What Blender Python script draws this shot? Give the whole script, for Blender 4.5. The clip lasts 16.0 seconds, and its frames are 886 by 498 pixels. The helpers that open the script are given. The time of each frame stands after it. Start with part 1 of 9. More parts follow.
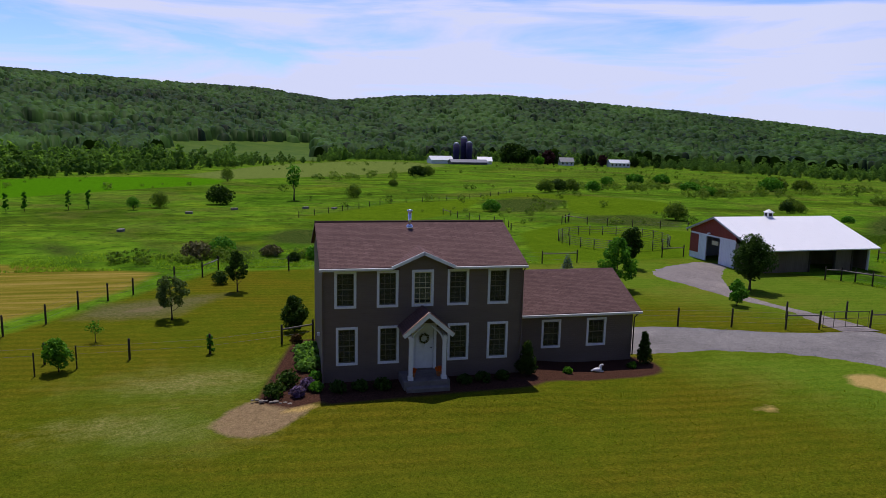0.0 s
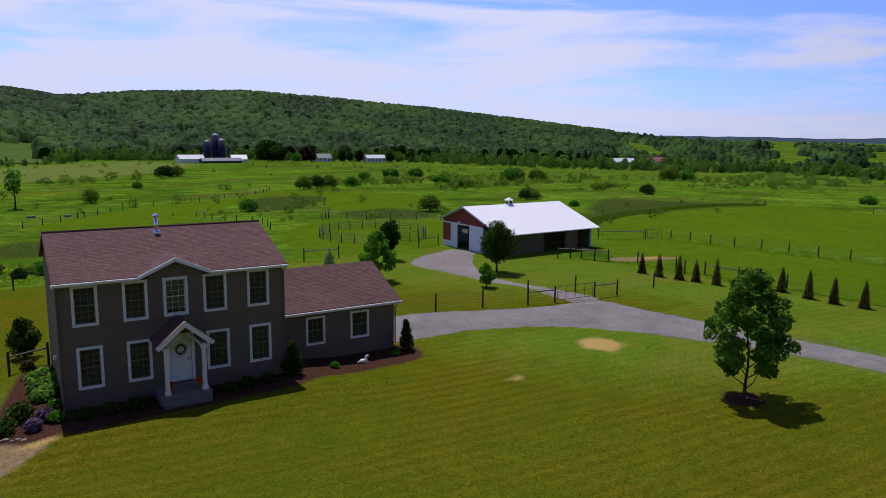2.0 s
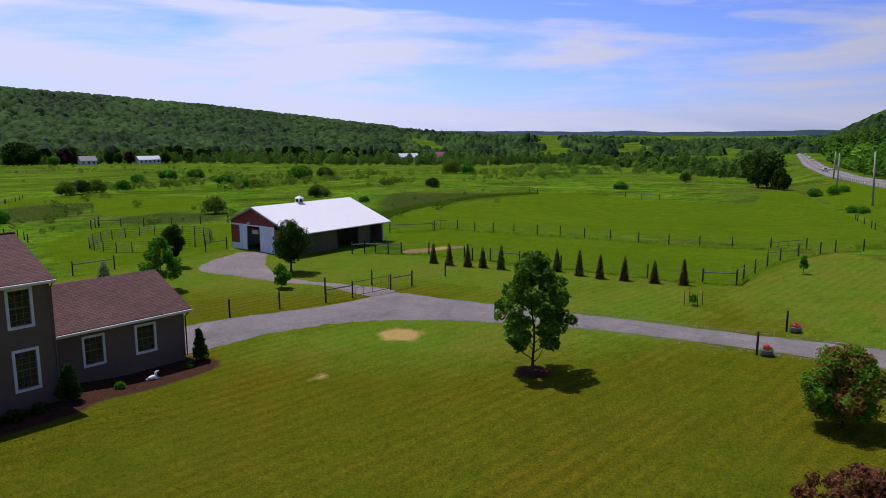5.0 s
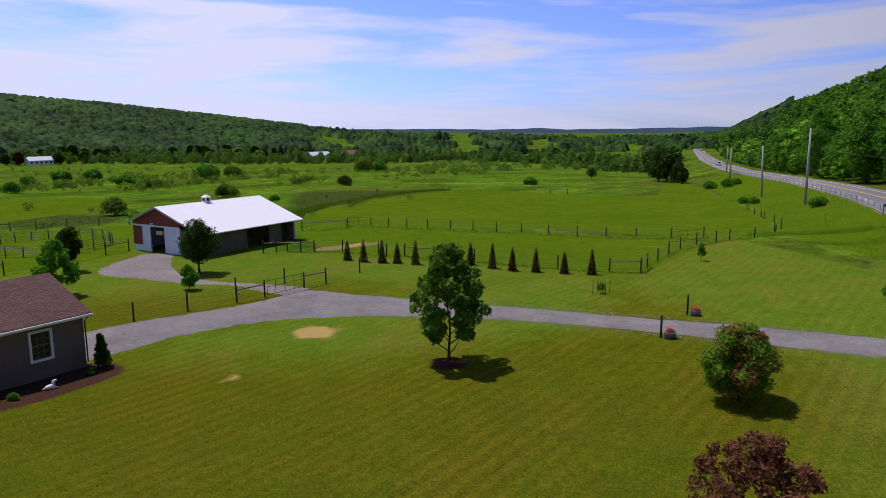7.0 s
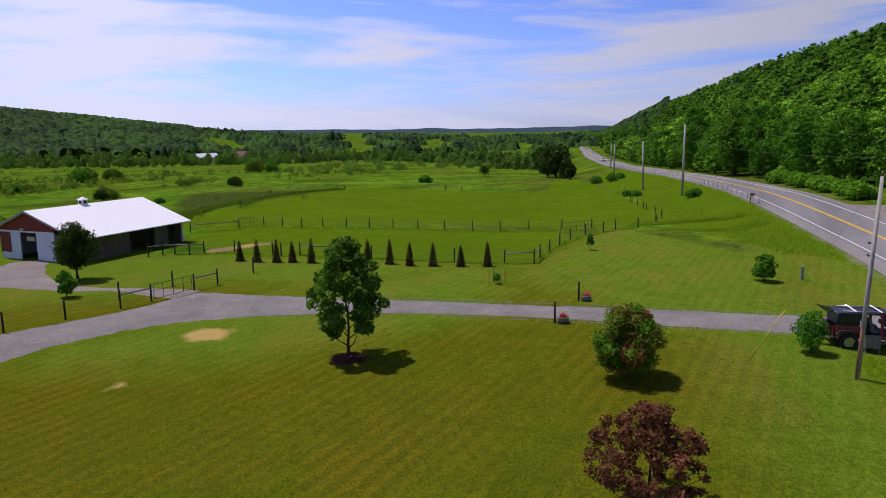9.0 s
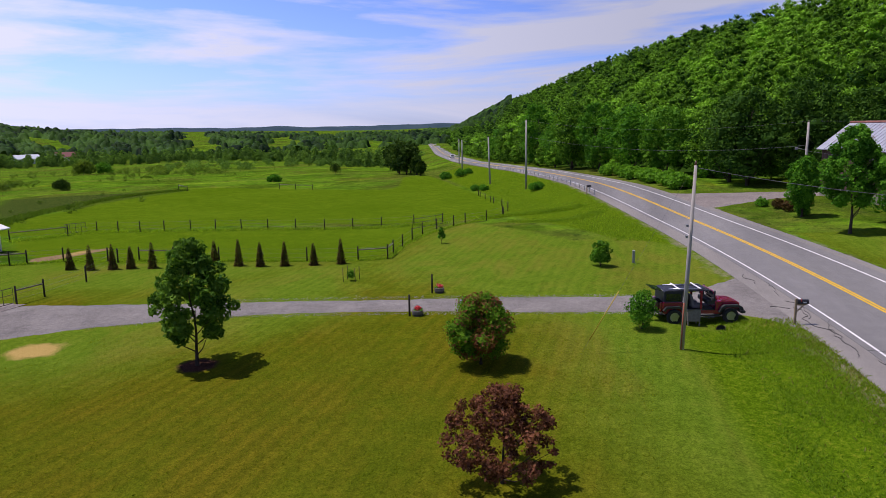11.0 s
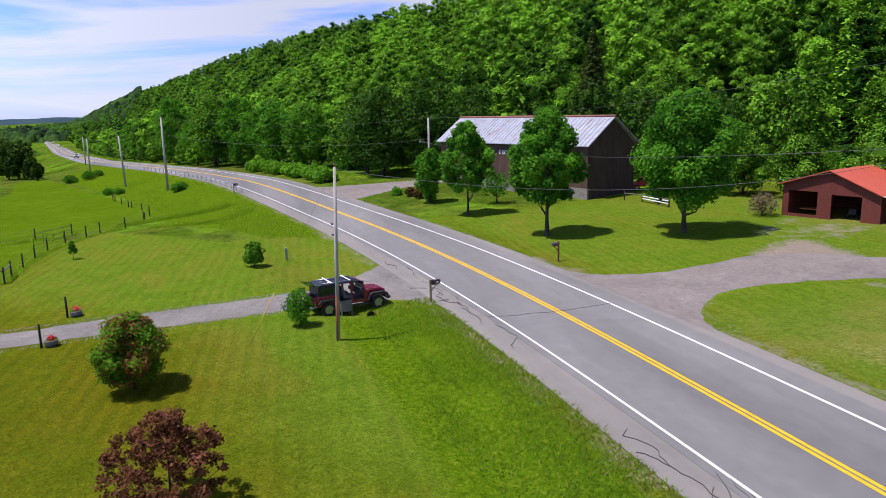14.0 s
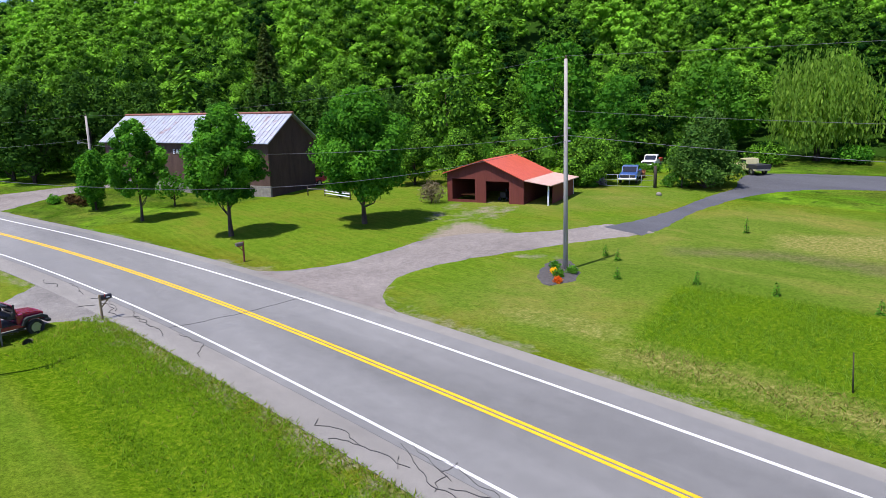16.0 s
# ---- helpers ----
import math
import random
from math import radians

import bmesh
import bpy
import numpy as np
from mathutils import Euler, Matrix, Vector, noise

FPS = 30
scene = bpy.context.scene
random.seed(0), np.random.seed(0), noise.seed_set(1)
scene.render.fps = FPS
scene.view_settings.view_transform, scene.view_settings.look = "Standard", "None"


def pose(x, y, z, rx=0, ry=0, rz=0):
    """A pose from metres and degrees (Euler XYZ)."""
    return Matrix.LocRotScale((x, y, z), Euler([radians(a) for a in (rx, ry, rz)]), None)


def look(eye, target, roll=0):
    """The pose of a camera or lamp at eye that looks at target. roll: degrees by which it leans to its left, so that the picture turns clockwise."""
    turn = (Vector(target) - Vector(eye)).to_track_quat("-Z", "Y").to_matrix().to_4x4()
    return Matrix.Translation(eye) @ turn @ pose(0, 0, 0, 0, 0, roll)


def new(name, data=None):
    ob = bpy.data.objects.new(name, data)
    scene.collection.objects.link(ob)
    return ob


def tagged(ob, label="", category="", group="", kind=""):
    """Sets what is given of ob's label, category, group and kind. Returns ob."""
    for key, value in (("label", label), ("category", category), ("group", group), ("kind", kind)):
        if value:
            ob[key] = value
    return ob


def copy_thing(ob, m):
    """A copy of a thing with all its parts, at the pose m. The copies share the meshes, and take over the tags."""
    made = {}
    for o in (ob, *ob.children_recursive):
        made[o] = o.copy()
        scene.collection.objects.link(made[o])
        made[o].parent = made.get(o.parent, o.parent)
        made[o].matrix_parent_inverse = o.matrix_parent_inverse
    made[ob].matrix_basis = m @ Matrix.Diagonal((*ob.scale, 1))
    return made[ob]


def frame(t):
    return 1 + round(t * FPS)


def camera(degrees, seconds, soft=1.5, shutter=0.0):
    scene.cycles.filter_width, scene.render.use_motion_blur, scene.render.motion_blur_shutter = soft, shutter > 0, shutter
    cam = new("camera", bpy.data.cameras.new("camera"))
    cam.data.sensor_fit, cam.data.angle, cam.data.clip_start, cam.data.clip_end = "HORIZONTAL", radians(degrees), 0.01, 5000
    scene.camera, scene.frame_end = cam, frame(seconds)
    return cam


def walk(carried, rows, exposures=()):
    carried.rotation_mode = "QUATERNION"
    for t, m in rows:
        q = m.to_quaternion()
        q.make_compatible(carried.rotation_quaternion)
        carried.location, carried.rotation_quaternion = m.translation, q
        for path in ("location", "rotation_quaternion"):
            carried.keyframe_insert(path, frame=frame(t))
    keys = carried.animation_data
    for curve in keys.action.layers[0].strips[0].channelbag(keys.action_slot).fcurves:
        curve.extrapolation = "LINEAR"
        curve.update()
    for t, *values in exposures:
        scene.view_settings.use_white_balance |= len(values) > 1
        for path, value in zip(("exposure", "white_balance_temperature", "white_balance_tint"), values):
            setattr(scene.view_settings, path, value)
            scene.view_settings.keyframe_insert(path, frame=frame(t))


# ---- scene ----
# camera and its way
cam = camera(64.47, 16.0, soft=0.35)
walk(cam, [
    (0, look((-1.759, -31.356, 11.718), (0.509, -21.750, 10.112), 1.33)),
    (0.5, look((-1.764, -31.426, 11.658), (1.080, -21.975, 10.053), 1.25)),
    (1, look((-1.704, -31.528, 11.702), (1.960, -22.362, 10.099), 1.05)),
    (1.5, look((-1.664, -31.629, 11.760), (3.021, -22.941, 10.159), 0.86)),
    (2, look((-1.634, -31.667, 11.774), (3.686, -23.353, 10.173), 0.68)),
    (2.5, look((-1.589, -31.634, 11.805), (4.319, -23.727, 10.202), 0.45)),
    (3, look((-1.625, -31.627, 11.851), (4.721, -24.067, 10.241), 0.32)),
    (3.5, look((-1.668, -31.609, 11.871), (4.975, -24.309, 10.259), 0.19)),
    (4, look((-1.719, -31.614, 11.870), (5.206, -24.582, 10.259), 0.12)),
    (4.5, look((-1.757, -31.654, 11.824), (5.401, -24.862, 10.203), 0.00)),
    (5, look((-1.777, -31.566, 11.728), (5.742, -25.178, 10.099), -0.16)),
    (7.5, look((-1.797, -31.613, 11.437), (6.595, -26.436, 9.772), -0.48)),
    (8, look((-1.790, -31.566, 11.337), (6.790, -26.706, 9.671), -0.60)),
    (10.5, look((-1.787, -31.771, 10.930), (7.664, -28.988, 9.216), -0.94)),
    (11, look((-1.855, -31.764, 10.989), (7.748, -29.579, 9.253), -1.00)),
    (11.5, look((-2.007, -31.788, 11.085), (7.741, -30.423, 9.323), -1.11)),
    (12, look((-2.145, -31.767, 11.157), (7.679, -31.246, 9.364), -1.14)),
    (12.5, look((-2.143, -31.864, 11.185), (7.691, -31.853, 9.373), -1.21)),
    (13, look((-2.123, -31.858, 11.281), (7.680, -32.557, 9.438), -1.19)),
    (13.5, look((-2.155, -31.872, 11.424), (7.545, -33.411, 9.540), -1.29)),
    (14, look((-2.320, -31.905, 11.537), (7.145, -34.487, 9.602), -1.38)),
    (14.5, look((-2.378, -32.075, 11.626), (6.729, -35.695, 9.636), -1.46)),
    (15, look((-2.528, -32.104, 11.591), (6.119, -36.706, 9.580), -1.36)),
    (15.5, look((-2.634, -32.161, 11.571), (5.389, -37.769, 9.524), -1.37)),
    (16, look((-2.784, -32.305, 11.560), (4.675, -38.631, 9.476), -1.37)),
], exposures=((0.0, -0.5, 6500, 17), (5.0, -0.47, 6550, 19), (8.0, -0.4, 6700, 19), (11.0, -0.24, 6850, 20), (12.5, 0.04, 6850, 18), (13.5, 0.12, 6800, 16), (16.0, 0.45, 6500, 10)))

# sky and sun
SUN_EL, SUN_AZ = radians(67), radians(2)
world = bpy.data.worlds.new("sky")
scene.world = world
world.use_nodes = True
wn, wl = world.node_tree.nodes, world.node_tree.links
wn.clear()
w_out, w_bg, w_sky = wn.new("ShaderNodeOutputWorld"), wn.new("ShaderNodeBackground"), wn.new("ShaderNodeTexSky")
w_sky.sky_type, w_sky.sun_disc, w_sky.sun_elevation, w_sky.sun_rotation = "NISHITA", False, SUN_EL, SUN_AZ
w_sky.air_density, w_sky.dust_density, w_sky.ozone_density = 1.0, 0.6, 2.5
w_co, w_map, w_noise = [wn.new(k) for k in ("ShaderNodeTexCoord", "ShaderNodeMapping", "ShaderNodeTexNoise")]
w_map.inputs["Scale"].default_value = (1.0, 1.0, 7.5)
w_map.inputs["Rotation"].default_value = (radians(4), radians(-3), radians(20))
w_noise.inputs["Scale"].default_value, w_noise.inputs["Detail"].default_value, w_noise.inputs["Roughness"].default_value = 2.2, 12, 0.56
w_noise.inputs["Distortion"].default_value = 0.5
w_ramp, w_mix = wn.new("ShaderNodeValToRGB"), wn.new("ShaderNodeMixRGB")
w_ramp.color_ramp.elements[0].position, w_ramp.color_ramp.elements[1].position = 0.42, 0.565
w_ramp.color_ramp.elements[0].color = (0.06, 0.06, 0.06, 1)  # thin high haze between the sheets
w_mix.inputs["Color2"].default_value = (8.8, 9.8, 13.0, 1)
# clouds thicken towards the horizon
w_sep, w_low, w_add = wn.new("ShaderNodeSeparateXYZ"), wn.new("ShaderNodeMapRange"), wn.new("ShaderNodeMath")
w_low.inputs["From Min"].default_value, w_low.inputs["From Max"].default_value = 0.0, 0.16
w_low.inputs["To Min"].default_value, w_low.inputs["To Max"].default_value = 0.05, 0.0
wl.new(w_co.outputs["Generated"], w_map.inputs["Vector"])
wl.new(w_map.outputs["Vector"], w_noise.inputs["Vector"])
wl.new(w_co.outputs["Generated"], w_sep.inputs["Vector"])
wl.new(w_sep.outputs["Z"], w_low.inputs["Value"])
wl.new(w_noise.outputs["Fac"], w_add.inputs[0])
wl.new(w_low.outputs["Result"], w_add.inputs[1])
# and thin out overhead, where the sky is clear and deep blue
w_high, w_mul, w_tint = wn.new("ShaderNodeMapRange"), wn.new("ShaderNodeMath"), wn.new("ShaderNodeMixRGB")
w_high.inputs["From Min"].default_value, w_high.inputs["From Max"].default_value = 0.2, 0.6
w_high.inputs["To Min"].default_value, w_high.inputs["To Max"].default_value = 1.0, 0.2
w_mul.operation, w_tint.blend_type, w_tint.inputs["Fac"].default_value, w_tint.inputs["Color2"].default_value = "MULTIPLY", "MULTIPLY", 1.0, (0.68, 0.91, 1.80, 1)
wl.new(w_add.outputs[0], w_ramp.inputs["Fac"])
wl.new(w_sep.outputs["Z"], w_high.inputs["Value"])
wl.new(w_ramp.outputs["Color"], w_mul.inputs[0])
wl.new(w_high.outputs["Result"], w_mul.inputs[1])
wl.new(w_mul.outputs[0], w_mix.inputs["Fac"])
wl.new(w_sky.outputs["Color"], w_tint.inputs["Color1"])
# hazy brightness of the low sky
w_glow, w_lift = wn.new("ShaderNodeMapRange"), wn.new("ShaderNodeMixRGB")
w_glow.inputs["From Min"].default_value, w_glow.inputs["From Max"].default_value = 0.05, 0.5
w_glow.inputs["To Min"].default_value, w_glow.inputs["To Max"].default_value = 1.75, 1.0
w_lift.blend_type, w_lift.inputs["Fac"].default_value = "MULTIPLY", 1.0
wl.new(w_sep.outputs["Z"], w_glow.inputs["Value"])
wl.new(w_tint.outputs["Color"], w_lift.inputs["Color1"])
wl.new(w_glow.outputs["Result"], w_lift.inputs["Color2"])
wl.new(w_lift.outputs["Color"], w_mix.inputs["Color1"])
# the clouds are brighter on the sun's side of the sky
w_side, w_dim = wn.new("ShaderNodeMapRange"), wn.new("ShaderNodeMixRGB")
w_side.inputs["From Min"].default_value, w_side.inputs["From Max"].default_value = -0.05, 0.75
w_side.inputs["To Min"].default_value, w_side.inputs["To Max"].default_value = 0.60, 1.0
w_dim.blend_type, w_dim.inputs["Fac"].default_value = "MULTIPLY", 1.0
wl.new(w_sep.outputs["Y"], w_side.inputs["Value"])
wl.new(w_mix.outputs["Color"], w_dim.inputs["Color1"])
wl.new(w_side.outputs["Result"], w_dim.inputs["Color2"])
wl.new(w_dim.outputs["Color"], w_bg.inputs["Color"])
w_bg.inputs["Strength"].default_value = 0.1
wl.new(w_bg.outputs["Background"], w_out.inputs["Surface"])

sun = new("sun", bpy.data.lights.new("sun", "SUN"))
sun.data.energy, sun.data.angle, sun.data.color = 4.9, radians(0.5), (1.0, 0.955, 0.88)
sun.matrix_world = look((0, 0, 100), (-100 * math.cos(SUN_EL) * math.sin(SUN_AZ), -100 * math.cos(SUN_EL) * math.cos(SUN_AZ), 100 - 100 * math.sin(SUN_EL)))


# ---------------------------------------------------------------- materials
def ramp(nt, fac, stops):
    r = nt.nodes.new("ShaderNodeValToRGB")
    el = r.color_ramp.elements
    while len(el) < len(stops):
        el.new(0.5)
    for e, (p, c) in zip(el, stops):
        e.position, e.color = p, (*c, 1)
    nt.links.new(fac, r.inputs["Fac"])
    return r.outputs["Color"]


def tex_noise(nt, scale, detail=4, rough=0.55, vec=None, dist=0.0):
    n = nt.nodes.new("ShaderNodeTexNoise")
    n.inputs["Scale"].default_value, n.inputs["Detail"].default_value, n.inputs["Roughness"].default_value = scale, detail, rough
    n.inputs["Distortion"].default_value = dist
    if vec is not None:
        nt.links.new(vec, n.inputs["Vector"])
    return n.outputs["Fac"]


def place_of(nt, scale=(1, 1, 1), rot=(0, 0, 0), kind="Object"):
    c, m = nt.nodes.new("ShaderNodeTexCoord"), nt.nodes.new("ShaderNodeMapping")
    m.inputs["Scale"].default_value, m.inputs["Rotation"].default_value = scale, [radians(a) for a in rot]
    nt.links.new(c.outputs[kind], m.inputs["Vector"])
    return m.outputs["Vector"]


def mix(nt, fac, a, b, mode="MIX"):
    n = nt.nodes.new("ShaderNodeMixRGB")
    n.blend_type = mode
    for key, v in (("Fac", fac), ("Color1", a), ("Color2", b)):
        if isinstance(v, (int, float)):
            n.inputs[key].default_value = v if key == "Fac" else (v, v, v, 1)
        elif isinstance(v, tuple):
            n.inputs[key].default_value = (*v, 1)
        else:
            nt.links.new(v, n.inputs[key])
    return n.outputs["Color"]


def maths(nt, op, a, b=0.0, clamp=False):
    n = nt.nodes.new("ShaderNodeMath")
    n.operation, n.use_clamp = op, clamp
    for k, v in enumerate((a, b)):
        if isinstance(v, (int, float)):
            n.inputs[k].default_value = v
        else:
            nt.links.new(v, n.inputs[k])
    return n.outputs[0]


def bump(nt, height, strength, dist=0.02):
    n = nt.nodes.new("ShaderNodeBump")
    n.inputs["Strength"].default_value, n.inputs["Distance"].default_value = strength, dist
    nt.links.new(height, n.inputs["Height"])
    return n.outputs["Normal"]


def base_mat(name, rough=0.8, metal=0.0, spec=0.3):
    m = bpy.data.materials.new(name)
    m.use_nodes = True
    nt = m.node_tree
    b = nt.nodes["Principled BSDF"]
    b.inputs["Roughness"].default_value, b.inputs["Metallic"].default_value, b.inputs["Specular IOR Level"].default_value = rough, metal, spec
    return m, nt, b


def worn(name, c1, c2, scale=3.0, rough=0.8, metal=0.0, fine=40.0, relief=0.2, spec=0.3, stretch=(1, 1, 1), vary=0.0):
    """A surface of two tones in patches, with fine grain and relief."""
    m, nt, b = base_mat(name, rough, metal, spec)
    v = place_of(nt, stretch)
    big, small = tex_noise(nt, scale, 5, 0.6, v), tex_noise(nt, fine, 3, 0.6, v)
    col = ramp(nt, big, ((0.3, c1), (0.7, c2)))
    grain = ramp(nt, small, ((0.2, (0.82, 0.82, 0.82)), (0.8, (1.12, 1.12, 1.12))))
    col = mix(nt, 0.8, col, grain, "MULTIPLY")
    if vary:
        o = nt.nodes.new("ShaderNodeObjectInfo")
        col = mix(nt, 1.0, col, ramp(nt, o.outputs["Random"], ((0, (1 - vary,) * 3), (1, (1 + vary,) * 3))), "MULTIPLY")
    nt.links.new(col, b.inputs["Base Color"])
    if relief:
        nt.links.new(bump(nt, small, relief, 0.01), b.inputs["Normal"])
    return m


def leaf_mat(name, dark, light, trans=0.35, tip=None):
    m, nt, b = base_mat(name, 0.65, 0, 0.04)
    a = nt.nodes.new("ShaderNodeAttribute")
    a.attribute_name = "tone"
    stops = [(0.0, dark), (1.0, light)] if tip is None else [(0.0, dark), (0.50, light), (0.60, tip), (1.0, tip)]
    col = ramp(nt, a.outputs["Fac"], stops)
    nt.links.new(col, b.inputs["Base Color"])
    t, s = nt.nodes.new("ShaderNodeBsdfTranslucent"), nt.nodes.new("ShaderNodeMixShader")
    nt.links.new(mix(nt, 1.0, col, (1.3, 1.35, 0.6), "MULTIPLY"), t.inputs["Color"])
    s.inputs["Fac"].default_value = trans
    nt.links.new(b.outputs["BSDF"], s.inputs[1])
    nt.links.new(t.outputs["BSDF"], s.inputs[2])
    nt.links.new(s.outputs["Shader"], nt.nodes["Material Output"].inputs["Surface"])
    return m


def ground_mat():
    m, nt, b = base_mat("ground_cover", 1.0, 0, 0.0)
    v = place_of(nt)
    def cover(name):
        a = nt.nodes.new("ShaderNodeAttribute")
        a.attribute_name = name
        return a.outputs["Fac"]
    n_huge, n_big, n_mid, n_fine = tex_noise(nt, 0.010, 5, 0.6, v, 0.6), tex_noise(nt, 0.055, 6, 0.65, v, 0.5), tex_noise(nt, 0.55, 9, 0.78, v), tex_noise(nt, 13.0, 6, 0.85, v)
    n_tuft, n_band = tex_noise(nt, 4.5, 8, 0.82, v), tex_noise(nt, 0.02, 6, 0.7, place_of(nt, (1, 2.6, 1), (0, 0, 18)), 0.8)
    edge = maths(nt, "MULTIPLY", maths(nt, "SUBTRACT", n_mid, 0.5), 1.6)
    def mask(name, wobble=1.0, soft=0.5):
        s = maths(nt, "ADD", cover(name), maths(nt, "MULTIPLY", edge, wobble))
        r = nt.nodes.new("ShaderNodeMapRange")
        r.inputs["From Min"].default_value, r.inputs["From Max"].default_value = -soft, soft
        nt.links.new(s, r.inputs["Value"])
        return r.outputs["Result"]
    # valley pasture: fresh and dark greens in drifts, rough tussocks, ochre dry patches
    pasture = ramp(nt, n_big, ((0.28, (0.040, 0.100, 0.008)), (0.5, (0.074, 0.168, 0.011)), (0.72, (0.116, 0.212, 0.016))))
    pasture = mix(nt, 0.7, pasture, ramp(nt, n_mid, ((0.3, (0.60, 0.66, 0.6)), (0.5, (1.0, 1.0, 1.0)), (0.72, (1.42, 1.34, 1.3)))), "MULTIPLY")
    sedge = ramp(nt, n_tuft, ((0.36, (0.022, 0.058, 0.005)), (0.64, (0.078, 0.128, 0.012))))
    pasture = mix(nt, ramp(nt, n_band, ((0.50, (0, 0, 0)), (0.57, (0.85, 0.85, 0.85)))), pasture, sedge)
    pasture = mix(nt, ramp(nt, n_huge, ((0.56, (0, 0, 0)), (0.63, (0.6, 0.6, 0.6)))), pasture, ramp(nt, n_mid, ((0.3, (0.050, 0.068, 0.014)), (0.7, (0.110, 0.115, 0.024)))))
    n_drift = tex_noise(nt, 0.045, 7, 0.72, place_of(nt, (1.0, 1.1, 1), (0, 0, 24)), 1.2)
    pasture = mix(nt, 0.6, pasture, ramp(nt, n_drift, ((0.36, (0.52, 0.60, 0.60)), (0.5, (1.0, 1.0, 1.0)), (0.64, (1.45, 1.34, 1.2)))), "MULTIPLY")
    n_sward = tex_noise(nt, 0.13, 9, 0.74, place_of(nt, (0.7, 1.3, 1), (0, 0, -15)), 1.0)
    pasture = mix(nt, 0.65, pasture, ramp(nt, n_sward, ((0.38, (0.55, 0.60, 0.62)), (0.5, (1.0, 1.0, 1.0)), (0.63, (1.36, 1.24, 1.1)))), "MULTIPLY")
    n_olive = tex_noise(nt, 0.028, 7, 0.7, v, 1.5)
    pasture = mix(nt, ramp(nt, n_olive, ((0.50, (0, 0, 0)), (0.60, (0.55, 0.55, 0.55)))), pasture, ramp(nt, n_tuft, ((0.35, (0.052, 0.068, 0.014)), (0.65, (0.130, 0.140, 0.030)))))
    n_clump = tex_noise(nt, 0.32, 5, 0.6, v, 0.6)
    pasture = mix(nt, 0.55, pasture, ramp(nt, n_clump, ((0.36, (0.60, 0.66, 0.62)), (0.5, (1.0, 1.0, 1.0)), (0.62, (1.34, 1.22, 1.1)))), "MULTIPLY")
    n_dot = tex_noise(nt, 0.8, 3, 0.5, v)
    pasture = mix(nt, ramp(nt, n_dot, ((0.58, (0, 0, 0)), (0.66, (0.75, 0.75, 0.75)))), pasture, (0.030, 0.058, 0.010))
    n_bloom = tex_noise(nt, 0.06, 6, 0.7, place_of(nt, (0.5, 1.2, 1), (0, 0, 10)), 0.8)
    pasture = mix(nt, ramp(nt, n_bloom, ((0.56, (0, 0, 0)), (0.66, (0.32, 0.32, 0.32)))), pasture, (0.170, 0.185, 0.012))
    # mown lawn, in faint stripes
    wv = nt.nodes.new("ShaderNodeTexWave")
    wv.wave_type, wv.bands_direction, wv.inputs["Scale"].default_value, wv.inputs["Distortion"].default_value, wv.inputs["Detail"].default_value = "BANDS", "Y", 0.40, 2.6, 5
    wv.inputs["Detail Scale"].default_value = 0.22
    nt.links.new(place_of(nt, (1, 1, 1), (0, 0, 4)), wv.inputs["Vector"])
    n_patch = tex_noise(nt, 0.16, 7, 0.72, place_of(nt, (0.5, 1, 1), (0, 0, 20)), 0.5)
    lawn = ramp(nt, n_mid, ((0.25, (0.051, 0.079, 0.004)), (0.5, (0.077, 0.102, 0.006)), (0.75, (0.112, 0.121, 0.008))))
    lawn = mix(nt, ramp(nt, n_patch, ((0.42, (0, 0, 0)), (0.62, (0.62, 0.62, 0.62)))), lawn, (0.112, 0.094, 0.008))
    stripes = ramp(nt, wv.outputs["Fac"], ((0.15, (0.86, 0.91, 0.88)), (0.85, (1.14, 1.09, 1.09))))
    lawn = mix(nt, ramp(nt, n_patch, ((0.36, (0, 0, 0)), (0.62, (1, 1, 1)))), lawn, stripes, "MULTIPLY")
    fresh_dry = ramp(nt, n_patch, ((0.48, (0, 0, 0)), (0.64, (0.55, 0.55, 0.55))))
    lawn = mix(nt, mask("fresh", 4.0, 3.0), lawn, mix(nt, 0.4, mix(nt, fresh_dry, ramp(nt, n_mid, ((0.25, (0.066, 0.124, 0.009)), (0.5, (0.090, 0.154, 0.013)), (0.75, (0.128, 0.176, 0.020)))), (0.150, 0.142, 0.024)), stripes, "MULTIPLY"))
    lawn = mix(nt, mask("pale", 6.0, 3.0), lawn, ramp(nt, n_patch, ((0.35, (0.070, 0.130, 0.014)), (0.5, (0.102, 0.152, 0.022)), (0.65, (0.165, 0.168, 0.040)))))
    col = mix(nt, mask("lawn"), pasture, lawn)
    meadow = ramp(nt, n_mid, ((0.3, (0.052, 0.110, 0.005)), (0.55, (0.082, 0.144, 0.007)), (0.75, (0.124, 0.172, 0.010))))
    meadow = mix(nt, ramp(nt, n_big, ((0.4, (0, 0, 0)), (0.7, (0.5, 0.5, 0.5)))), meadow, (0.050, 0.104, 0.003))
    col = mix(nt, mask("meadow"), col, meadow)
    rough_g = ramp(nt, n_tuft, ((0.34, (0.044, 0.096, 0.004)), (0.52, (0.072, 0.138, 0.005)), (0.68, (0.130, 0.158, 0.014))))
    col = mix(nt, mask("rough"), col, rough_g)
    col = mix(nt, mask("emerald", 2.0, 1.0), col, ramp(nt, n_mid, ((0.3, (0.044, 0.150, 0.003)), (0.7, (0.060, 0.175, 0.004)))))
    col = mix(nt, mask("crop", 2.0, 1.0), col, ramp(nt, n_mid, ((0.3, (0.088, 0.136, 0.026)), (0.7, (0.135, 0.178, 0.044)))))
